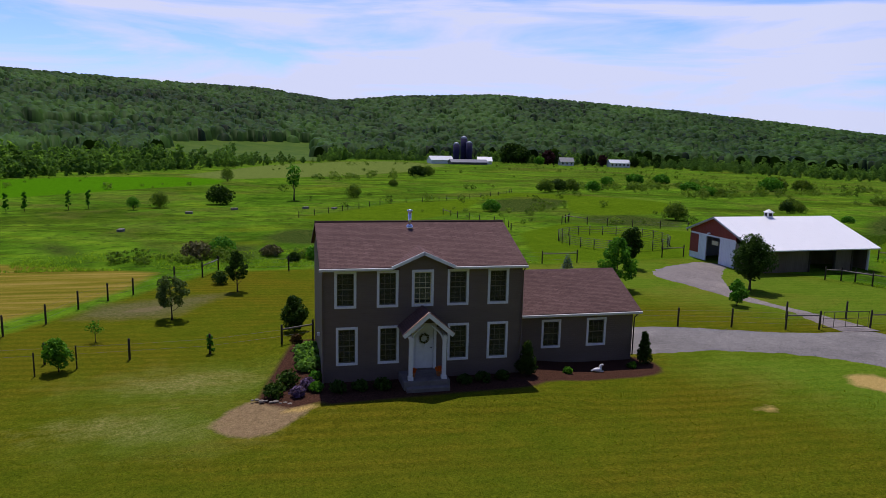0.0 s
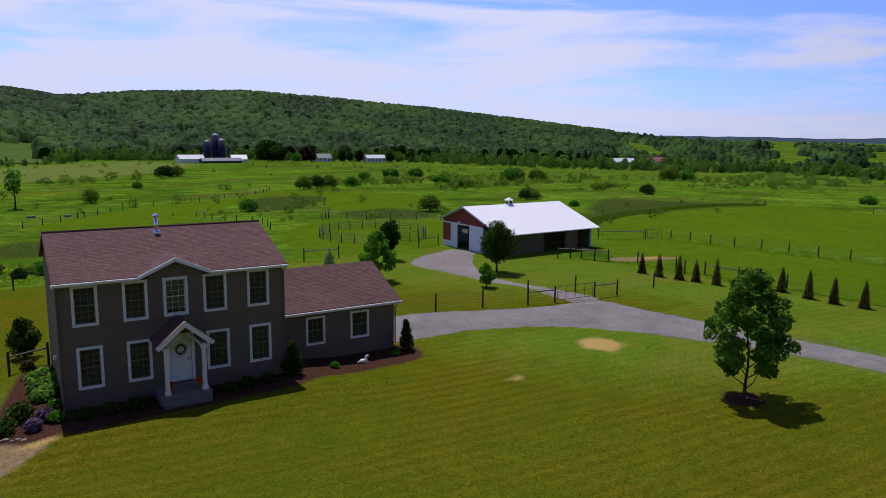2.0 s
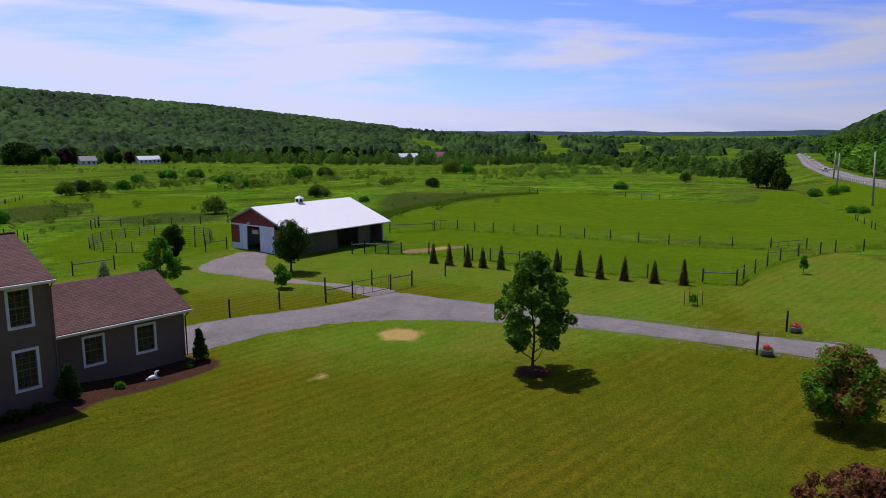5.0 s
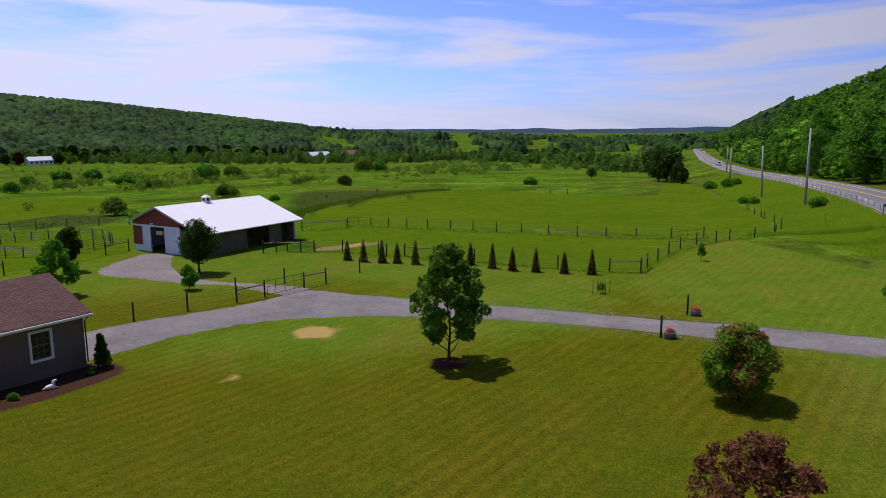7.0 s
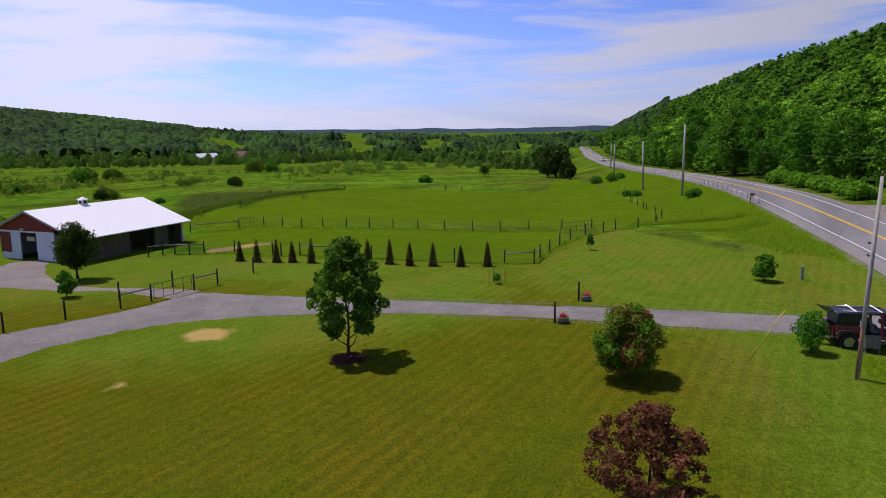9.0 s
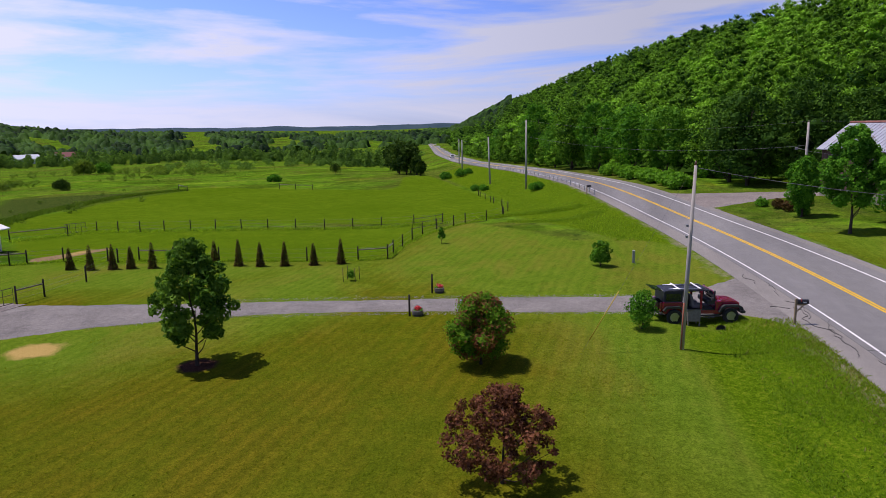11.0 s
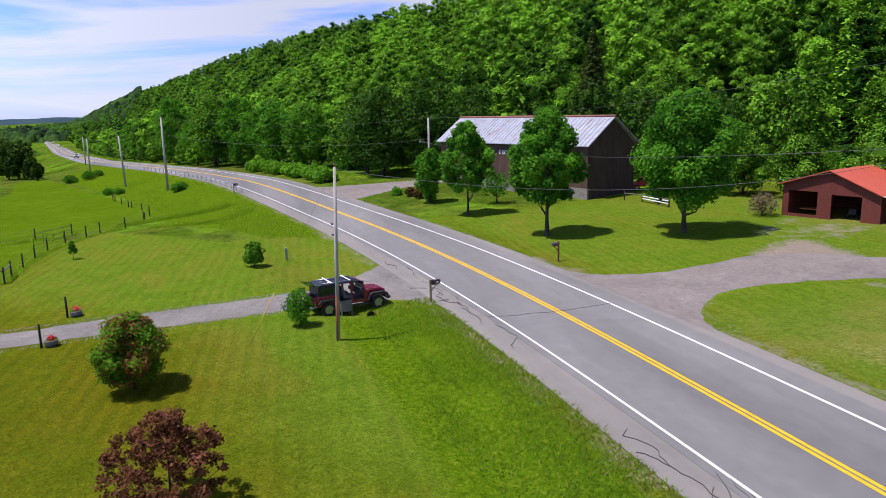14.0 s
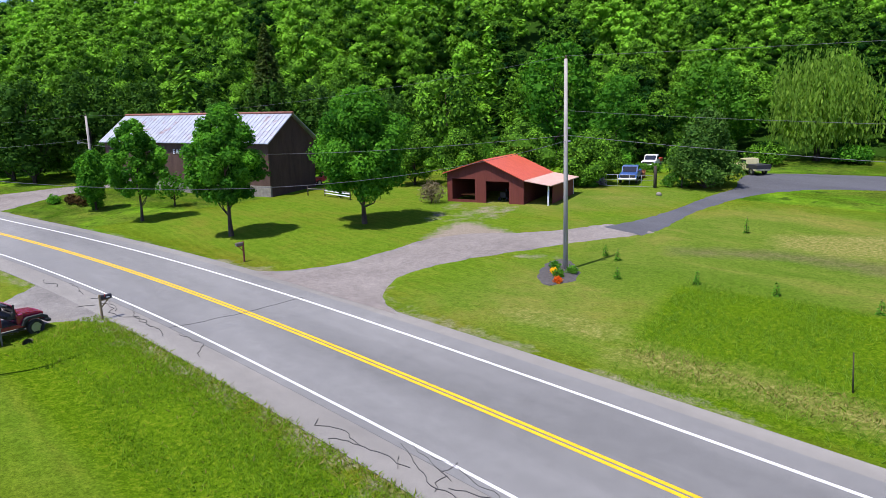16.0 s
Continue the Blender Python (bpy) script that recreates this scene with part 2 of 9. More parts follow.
    col = mix(nt, mask("reeds", 2.5, 1.0), col, ramp(nt, n_tuft, ((0.40, (0.016, 0.038, 0.008)), (0.5, (0.036, 0.066, 0.012)), (0.62, (0.088, 0.096, 0.024)))))
    col = mix(nt, 0.9, col, ramp(nt, n_tuft, ((0.36, (0.66, 0.70, 0.64)), (0.64, (1.34, 1.28, 1.24)))), "MULTIPLY")
    n_row = tex_noise(nt, 1.1, 4, 0.6, place_of(nt, (0.08, 1, 1), (0, 0, -7)))
    hay = ramp(nt, n_row, ((0.35, (0.105, 0.112, 0.012)), (0.5, (0.178, 0.152, 0.020)), (0.65, (0.26, 0.20, 0.046))))
    col = mix(nt, mask("hay", 0.6), col, hay)
    soil = ramp(nt, n_tuft, ((0.3, (0.14, 0.095, 0.055)), (0.7, (0.30, 0.22, 0.12))))
    col = mix(nt, mask("soil", 0.5, 0.15), col, soil)
    straw = ramp(nt, n_fine, ((0.3, (0.22, 0.15, 0.045)), (0.7, (0.52, 0.38, 0.14))))
    col = mix(nt, mask("straw", 1.0, 0.25), col, straw)
    col = mix(nt, maths(nt, "MULTIPLY", mask("dry", 2.5, 1.0), 0.8), col, ramp(nt, n_tuft, ((0.38, (0.090, 0.125, 0.020)), (0.5, (0.185, 0.175, 0.050)), (0.62, (0.340, 0.290, 0.130)))))
    col = mix(nt, maths(nt, "MULTIPLY", mask("bare", 2.0, 0.8), 0.75), col, ramp(nt, n_tuft, ((0.38, (0.070, 0.085, 0.022)), (0.5, (0.110, 0.105, 0.045)), (0.62, (0.180, 0.150, 0.085)))))
    mulch = ramp(nt, n_fine, ((0.3, (0.035, 0.018, 0.013)), (0.7, (0.085, 0.042, 0.030))))
    col = mix(nt, mask("mulch", 0.15, 0.15), col, mulch)
    wood = ramp(nt, n_tuft, ((0.3, (0.012, 0.034, 0.005)), (0.7, (0.032, 0.078, 0.010))))
    col = mix(nt, mask("wood", 3.0, 2.0), col, wood)
    col = mix(nt, mask("grit", 3.0, 0.6), col, ramp(nt, n_fine, ((0.3, (0.15, 0.125, 0.105)), (0.7, (0.30, 0.26, 0.22)))))
    grain = ramp(nt, n_fine, ((0.37, (0.56, 0.59, 0.56)), (0.63, (1.46, 1.40, 1.34))))
    col = mix(nt, 0.95, col, grain, "MULTIPLY")
    nt.links.new(col, b.inputs["Base Color"])
    nt.links.new(bump(nt, maths(nt, "ADD", n_fine, maths(nt, "MULTIPLY", n_tuft, 1.5)), 0.55, 0.06), b.inputs["Normal"])
    return m


def asphalt_mat(name, c1, c2, crack=0.0):
    m, nt, b = base_mat(name, 0.85, 0, 0.3)
    v = place_of(nt)
    big, mid, fine = tex_noise(nt, 0.25, 4, 0.6, place_of(nt, (0.15, 1, 1))), tex_noise(nt, 1.2, 5, 0.6, v), tex_noise(nt, 60, 3, 0.7, v)
    col = ramp(nt, big, ((0.3, c1), (0.7, c2)))
    col = mix(nt, 0.5, col, ramp(nt, mid, ((0.3, (0.85, 0.85, 0.85)), (0.7, (1.12, 1.12, 1.12)))), "MULTIPLY")
    col = mix(nt, 0.9, col, ramp(nt, fine, ((0.3, (0.65, 0.65, 0.65)), (0.7, (1.35, 1.35, 1.35)))), "MULTIPLY")
    nt.links.new(col, b.inputs["Base Color"])
    nt.links.new(bump(nt, fine, 0.35, 0.01), b.inputs["Normal"])
    return m


def gravel_mat(name, c1, c2):
    """Crushed stone: wheel-worn patches, loose single stones and fines."""
    m, nt, b = base_mat(name, 0.95, 0, 0.1)
    v = place_of(nt)
    big, mid, fine = tex_noise(nt, 0.35, 6, 0.7, v, 0.4), tex_noise(nt, 3.0, 6, 0.8, v), tex_noise(nt, 14, 6, 0.9, v)
    col = ramp(nt, big, ((0.3, c1), (0.7, c2)))
    col = mix(nt, 0.8, col, ramp(nt, mid, ((0.3, (0.72, 0.72, 0.73)), (0.7, (1.3, 1.29, 1.27)))), "MULTIPLY")
    col = mix(nt, 0.8, col, ramp(nt, fine, ((0.36, (0.58, 0.58, 0.58)), (0.64, (1.42, 1.42, 1.42)))), "MULTIPLY")
    nt.links.new(col, b.inputs["Base Color"])
    nt.links.new(bump(nt, fine, 0.8, 0.03), b.inputs["Normal"])
    return m


def shingle_mat(name, c1, c2, row=0.14):
    m, nt, b = base_mat(name, 0.9, 0, 0.2)
    br = nt.nodes.new("ShaderNodeTexBrick")
    br.inputs["Scale"].default_value, br.inputs["Brick Width"].default_value, br.inputs["Row Height"].default_value = 1.0, 0.3, row
    br.inputs["Mortar Size"].default_value, br.inputs["Mortar Smooth"].default_value, br.offset = 0.014, 0.2, 0.37
    br.inputs["Color1"].default_value, br.inputs["Color2"].default_value, br.inputs["Mortar"].default_value = (*c1, 1), (*c2, 1), (*(c * 0.55 for c in c1), 1)
    nt.links.new(place_of(nt, kind="UV"), br.inputs["Vector"])
    v = place_of(nt)
    col = mix(nt, 0.7, br.outputs["Color"], ramp(nt, tex_noise(nt, 9, 5, 0.7, v), ((0.3, (0.75, 0.75, 0.75)), (0.7, (1.25, 1.2, 1.2)))), "MULTIPLY")
    col = mix(nt, 0.5, col, ramp(nt, tex_noise(nt, 0.4, 3, 0.5, v), ((0.3, (0.85, 0.85, 0.85)), (0.7, (1.12, 1.12, 1.12)))), "MULTIPLY")
    nt.links.new(col, b.inputs["Base Color"])
    nt.links.new(bump(nt, br.outputs["Fac"], -0.5, 0.02), b.inputs["Normal"])
    return m


def banded_mat(name, c1, c2, pitch, axis=2, rough=0.6, metal=0.0, strength=0.6, rust=None):
    """Boards, clapboards or ribbed sheet: a repeating profile along one axis, with stains."""
    m, nt, b = base_mat(name, rough, metal, 0.35)
    c, s = nt.nodes.new("ShaderNodeTexCoord"), nt.nodes.new("ShaderNodeSeparateXYZ")
    nt.links.new(c.outputs["Object"], s.inputs["Vector"])
    saw = maths(nt, "FRACT", maths(nt, "DIVIDE", s.outputs[axis], pitch))
    v = place_of(nt, (1, 1, 0.25) if axis != 2 else (0.3, 0.3, 1.5))
    col = ramp(nt, tex_noise(nt, 1.3, 5, 0.65, v), ((0.3, c1), (0.7, c2)))
    if rust:
        col = mix(nt, ramp(nt, tex_noise(nt, 0.8, 6, 0.7, place_of(nt, (1, 1, 1))), ((0.56, (0, 0, 0)), (0.68, (0.8, 0.8, 0.8)))), col, rust)
    col = mix(nt, 1.0, col, ramp(nt, saw, ((0.0, (0.55, 0.55, 0.55)), (0.1, (1, 1, 1)), (1.0, (1, 1, 1)))), "MULTIPLY")
    nt.links.new(col, b.inputs["Base Color"])
    nt.links.new(bump(nt, saw, strength, 0.02), b.inputs["Normal"])
    return m


def glass_mat(name, tint=(0.02, 0.025, 0.03)):
    m, nt, b = base_mat(name, 0.04, 0, 0.6)
    b.inputs["Base Color"].default_value = (*tint, 1)
    b.inputs["Coat Weight"].default_value = 0.4
    return m


def plain(name, c, rough=0.5, metal=0.0, spec=0.4):
    return worn(name, tuple(x * 0.9 for x in c), tuple(min(1, x * 1.08) for x in c), 2.0, rough, metal, 60, 0.05, spec)


GROUND = ground_mat()
ASPHALT = asphalt_mat("road_asphalt", (0.140, 0.138, 0.138), (0.212, 0.208, 0.206))
SHOULDER = asphalt_mat("worn_shoulder", (0.170, 0.160, 0.150), (0.250, 0.234, 0.216))
BLACKTOP = asphalt_mat("blacktop", (0.07, 0.07, 0.08), (0.10, 0.10, 0.115))
GRAVEL = gravel_mat("gravel", (0.142, 0.133, 0.128), (0.226, 0.212, 0.202))
GRAVEL_TAN = gravel_mat("tan_gravel", (0.165, 0.145, 0.138), (0.245, 0.218, 0.205))
WHITE_LINE = worn("white_paint_line", (0.55, 0.55, 0.55), (0.78, 0.78, 0.78), 3, 0.7, 0, 30, 0.1)
YELLOW_LINE = worn("yellow_paint_line", (0.62, 0.36, 0.01), (0.75, 0.46, 0.02), 3, 0.7, 0, 30, 0.1)
TAR = plain("tar_seal", (0.06, 0.058, 0.06), 0.7)
SIDING = banded_mat("vinyl_siding", (0.150, 0.112, 0.096), (0.175, 0.134, 0.116), 0.11, 2, 0.6)
TRIM = worn("white_trim", (0.70, 0.71, 0.74), (0.80, 0.80, 0.82), 2, 0.5, 0, 50, 0.05)
SHINGLE = shingle_mat("roof_shingle", (0.104, 0.058, 0.053), (0.150, 0.088, 0.080), 0.12)
# near-black paint standing for the darkness in rooms, openings and window panes
DARK = plain("interior_shade", (0.02, 0.02, 0.02), 0.9)
BARK = worn("bark", (0.040, 0.030, 0.024), (0.090, 0.070, 0.056), 6, 0.95, 0, 30, 0.8, 0.1, (1, 1, 0.25))
POLE_WOOD = worn("weathered_pole", (0.30, 0.275, 0.25), (0.46, 0.43, 0.40), 4, 0.9, 0, 30, 0.5, 0.1, (1, 1, 0.15))
POST_WOOD = worn("dark_post_wood", (0.030, 0.026, 0.022), (0.075, 0.062, 0.05), 5, 0.9, 0, 30, 0.5, 0.1, (1, 1, 0.2), 0.3)
RAIL_WOOD = worn("grey_rail_wood", (0.14, 0.125, 0.11), (0.24, 0.22, 0.20), 5, 0.9, 0, 30, 0.5, 0.1, (0.3, 1, 1))
LEAF = leaf_mat("maple_leaf", (0.026, 0.112, 0.010), (0.135, 0.370, 0.028))
LEAF_DARK = leaf_mat("dark_leaf", (0.014, 0.040, 0.006), (0.060, 0.115, 0.016), 0.25)
LEAF_BRIGHT = leaf_mat("bright_leaf", (0.036, 0.130, 0.010), (0.135, 0.320, 0.028))
LEAF_RED = leaf_mat("red_leaf", (0.062, 0.026, 0.016), (0.315, 0.130, 0.075), 0.4)
LEAF_MIXED = leaf_mat("green_and_bronze_leaf", (0.030, 0.095, 0.008), (0.165, 0.350, 0.022), 0.4, (0.205, 0.086, 0.040))
NEEDLE_BROWN = leaf_mat("cedar_needle", (0.036, 0.024, 0.008), (0.120, 0.070, 0.022), 0.15)
FOREST = leaf_mat("woodland_leaf", (0.008, 0.042, 0.005), (0.218, 0.480, 0.033), 0.2)
FOREST_FAR = leaf_mat("far_woodland_leaf", (0.003, 0.014, 0.005), (0.046, 0.110, 0.016), 0.05)


# ---------------------------------------------------------------- mesh helpers
def part(name, bm, material, parent=None, label=""):
    me = bpy.data.meshes.new(name)
    bm.to_mesh(me)
    bm.free()
    me.materials.append(material)
    ob = new(name, me)
    ob.parent = parent
    if label:
        ob["label"] = label
    return ob


def mesh_np(name, verts, faces, material, parent=None, tone=None, smooth=False):
    """A mesh from arrays of places and of faces, all with the same count of corners."""
    me = bpy.data.meshes.new(name)
    verts, faces = np.asarray(verts, np.float32), np.asarray(faces, np.int32)
    k = faces.shape[1]
    me.vertices.add(len(verts))
    me.vertices.foreach_set("co", verts.ravel())
    me.loops.add(faces.size)
    me.loops.foreach_set("vertex_index", faces.ravel())
    me.polygons.add(len(faces))
    me.polygons.foreach_set("loop_start", np.arange(0, faces.size, k, dtype=np.int32))
    me.polygons.foreach_set("use_smooth", np.full(len(faces), smooth))
    me.update(calc_edges=True)
    if tone is not None:
        me.attributes.new("tone", "FLOAT", "FACE").data.foreach_set("value", np.asarray(tone, np.float32))
    me.materials.append(material)
    ob = new(name, me)
    ob.parent = parent
    return ob


def thing(name, x, y, z=0.0, rz=0.0, label="", category="", group="", kind=""):
    ob = new(name)
    ob.matrix_world = pose(x, y, z, 0, 0, rz)
    return tagged(ob, label, category, group, kind)


def box(bm, x0, x1, y0, y1, z0, z1, bev=0.0, rot=None):
    """Adds a box; rot: a matrix that is applied to it."""
    r = bmesh.ops.create_cube(bm, size=1.0)
    m = Matrix.Translation(((x0 + x1) / 2, (y0 + y1) / 2, (z0 + z1) / 2)) @ Matrix.Diagonal((abs(x1 - x0), abs(y1 - y0), abs(z1 - z0), 1))
    bmesh.ops.transform(bm, matrix=(rot @ m) if rot is not None else m, verts=r["verts"])
    if bev:
        edges = list({e for v in r["verts"] for e in v.link_edges})
        bmesh.ops.bevel(bm, geom=edges, offset=bev, segments=1, affect="EDGES")
    return bm


def bx(*a, **k):
    return box(bmesh.new(), *a, **k)


def tube(bm, pts, radii, n=8, cap=True):
    """A round bar through the points, with a radius at each."""
    pts = [Vector([float(c) for c in p]) for p in pts]
    if isinstance(radii, (int, float)):
        radii = [radii] * len(pts)
    radii = [float(r) for r in radii]
    rings = []
    for i, (p, r) in enumerate(zip(pts, radii)):
        d = (pts[min(i + 1, len(pts) - 1)] - pts[max(i - 1, 0)]).normalized()
        a = d.orthogonal().normalized()
        if rings:
            a = (rings[-1][1] - d * rings[-1][1].dot(d)).normalized()
        b = d.cross(a)
        rings.append(([bm.verts.new(p + r * (math.cos(2 * math.pi * k / n) * a + math.sin(2 * math.pi * k / n) * b)) for k in range(n)], a))
    for (u, _), (v, _) in zip(rings, rings[1:]):
        for k in range(n):
            f = bm.faces.new((u[k], u[(k + 1) % n], v[(k + 1) % n], v[k]))
            f.smooth = True
    if cap:
        bm.faces.new(rings[0][0][::-1])
        bm.faces.new(rings[-1][0])
    return bm


def prism(bm, outline, thick, m=None):
    """A flat outline of (x, y) pushed up to z = thick."""
    lo = [bm.verts.new((x, y, 0)) for x, y in outline]
    hi = [bm.verts.new((x, y, thick)) for x, y in outline]
    n = len(lo)
    bm.faces.new(lo[::-1])
    bm.faces.new(hi)
    for k in range(n):
        bm.faces.new((lo[k], lo[(k + 1) % n], hi[(k + 1) % n], hi[k]))
    if m is not None:
        bmesh.ops.transform(bm, matrix=m, verts=lo + hi)
    bmesh.ops.recalc_face_normals(bm, faces=list({f for v in lo + hi for f in v.link_faces}))
    return bm


def unfold(ob):
    """UVs in metres on the faces of a sloping roof: across and up the slope."""
    me = ob.data
    uv = me.uv_layers.new(name="slope")
    for p in me.polygons:
        n = p.normal
        up = Vector((0, 0, 1)) - n * n.z
        up = up.normalized() if up.length > 1e-3 else Vector((0, 1, 0))
        side = up.cross(n)
        for i in p.loop_indices:
            co = me.vertices[me.loops[i].vertex_index].co
            uv.data[i].uv = (co.dot(side), co.dot(up))
    return ob


# ---------------------------------------------------------------- the lie of the land
ROAD_X = np.array([-4500, -200, 0, 22, 40, 57, 75, 85, 96, 107, 118, 130, 142, 155, 170, 190, 210, 240, 270, 340, 420, 544, 670, 1500, 4500.0])
ROAD_Y = np.array([-150, -50, -48.6, -48.0, -46.7, -44.4, -41.0, -38.8, -35.9, -32.7, -29.3, -25.4, -20.9, -15.7, -9.8, -2.5, 4.0, 12.6, 20.8, 40, 63, 94.5, 127, 343, 1120.0])
FALL_X, FALL_Z = np.array([110, 150, 200, 260, 350, 640, 900.0]), np.array([0, -0.5, -1.9, -4.2, -6.6, -11, -12.5])
RISE_X, RISE_Z = np.array([250, 313, 350, 391, 450, 525, 572, 662, 830, 890, 1000.0]), np.array([53, 56, 58, 61.5, 65.5, 67, 71, 74, 73, 70.5, 68])
FOOT_X = np.array([-4500, -100, 20, 45, 60, 80, 95, 120, 160, 250, 400, 900, 1500, 4500.0])
FOOT_Y = np.array([-400, -140, -128, -114, -104, -86, -72, -50, -24, 6, 44, 165, 310, 1020.0])
HILL_AZ = np.array([-180, -60, -18.5, -6.6, -1, 4.3, 9.2, 17.3, 22.7, 31.2, 39.5, 45, 50, 60, 72, 90, 180.0])
HILL_EL = np.array([0.5, 3.0, 3.7, 3.3, 3.16, 2.5, 2.95, 3.25, 3.0, 2.45, 1.58, 0.95, 0.52, 0.20, -0.1, 0.0, 0])
HILL_FOOT = np.array([500, 320, 330, 390, 450, 500, 520, 570, 580, 600, 620, 640, 660, 700, 700, 900, 900.0])


def smooth(t):
    t = np.clip(t, 0, 1)
    return t * t * (3 - 2 * t)


_rx = np.arange(-4600, 4601, 2.0)
_ry = np.interp(_rx, ROAD_X, ROAD_Y)
_ry = np.convolve(np.pad(_ry, 8, "edge"), np.ones(17) / 17, "valid")


def road_y(x):
    return np.interp(x, _rx, _ry)


def land(x, y):
    """The ground's height."""
    x, y = np.asarray(x, float), np.asarray(y, float)
    ds = 4.0
    slope = (road_y(x + ds) - road_y(x - ds)) / (2 * ds)
    s = (y - road_y(x)) / np.sqrt(1 + slope**2)
    z = 0.9 - 0.9 * smooth((s - 5.2) / 34)
    z = z - 0.35 * np.exp(-(((s - 9.5) / 2.2) ** 2)) * smooth((x - 5) / 10) * smooth((60 - x) / 10)
    z = z - 1.3 * smooth((x - 62) / 40) * smooth((s - 5.5) / 16)
    z = z + 0.7 * smooth((x - 70) / 42) * (1 - smooth((s - 4.6) / 9))
    fall = np.interp(x, FALL_X, FALL_Z)
    z = z + fall - np.clip((s - 95) * 0.0165, 0, np.clip(8 + fall, 1.5, 8))
    # the house stands on a slight rise
    z = z + 0.28 * (1 - smooth(np.hypot(np.maximum(np.abs(x - 5.0) - 5.0, 0), np.maximum(np.abs(y - 2.6) - 5.0, 0)) / 3.6))
    z = z + 0.45 * smooth((-s - 5.5) / 12) + 0.035 * np.clip(-s - 18, 0, 60)
    d = np.interp(x, FOOT_X, FOOT_Y) - y
    z = z + np.interp(x, RISE_X, RISE_Z) * smooth(d / 175) * smooth((2600 - x) / 900)
    # the hills across the valley
    cx, cy = x + 1.8, y + 31.6
    r, az = np.hypot(cx, cy), np.degrees(np.arctan2(cx, cy))
    top = np.interp(az, HILL_AZ, 11.7 + 1350 * np.tan(np.radians(HILL_EL)) - 10)
    foot = np.interp(az, HILL_AZ, HILL_FOOT)
    z = z + (top + 8) * smooth((r - foot) / (1350 - foot)) ** 1.15 * smooth((95 - az) / 18)
    return z


def ground_z(x, y):
    return float(land(x, y))


def inside(px, py, poly):
    """Signed distance in metres of places to a closed outline: positive inside."""
    poly = np.asarray(poly, float)
    best = np.full(px.shape, 1e9)
    odd = np.zeros(px.shape, bool)
    for (x0, y0), (x1, y1) in zip(poly, np.roll(poly, -1, 0)):
        t = np.clip(((px - x0) * (x1 - x0) + (py - y0) * (y1 - y0)) / ((x1 - x0) ** 2 + (y1 - y0) ** 2 + 1e-9), 0, 1)
        best = np.minimum(best, np.hypot(px - x0 - t * (x1 - x0), py - y0 - t * (y1 - y0)))
        cross = ((y0 > py) != (y1 > py)) & (px < (x1 - x0) * (py - y0) / (y1 - y0 + 1e-12) + x0)
        odd ^= cross
    return np.where(odd, best, -best)


def axis(lo, hi, step, far):
    mid = np.arange(lo, hi + step / 2, step)
    out, d = [], step
    v = 0.0
    while v < far:
        d *= 1.115
        v += d
        out.append(v)
    out = np.array(out)
    return np.concatenate([lo - out[::-1], mid, hi + out])


def spline(pts, step=1.0):
    """A smooth line through the points."""
    p = np.asarray(pts, float)
    p = np.concatenate([[2 * p[0] - p[1]], p, [2 * p[-1] - p[-2]]])
    out = []
    for a, b, c, d in zip(p, p[1:], p[2:], p[3:]):
        for t in np.arange(0, 1, step / max(np.linalg.norm(c - b), step)):
            out.append(0.5 * (2 * b + (c - a) * t + (2 * a - 5 * b + 4 * c - d) * t**2 + (3 * b - a - 3 * c + d) * t**3))
    out.append(p[-2])
    return np.array(out)


def near_line(px, py, a, b):
    """How far points lie from the stretch a to b."""
    dx, dy = b[0] - a[0], b[1] - a[1]
    t = np.clip(((px - a[0]) * dx + (py - a[1]) * dy) / (dx * dx + dy * dy), 0, 1)
    return np.hypot(px - a[0] - t * dx, py - a[1] - t * dy)


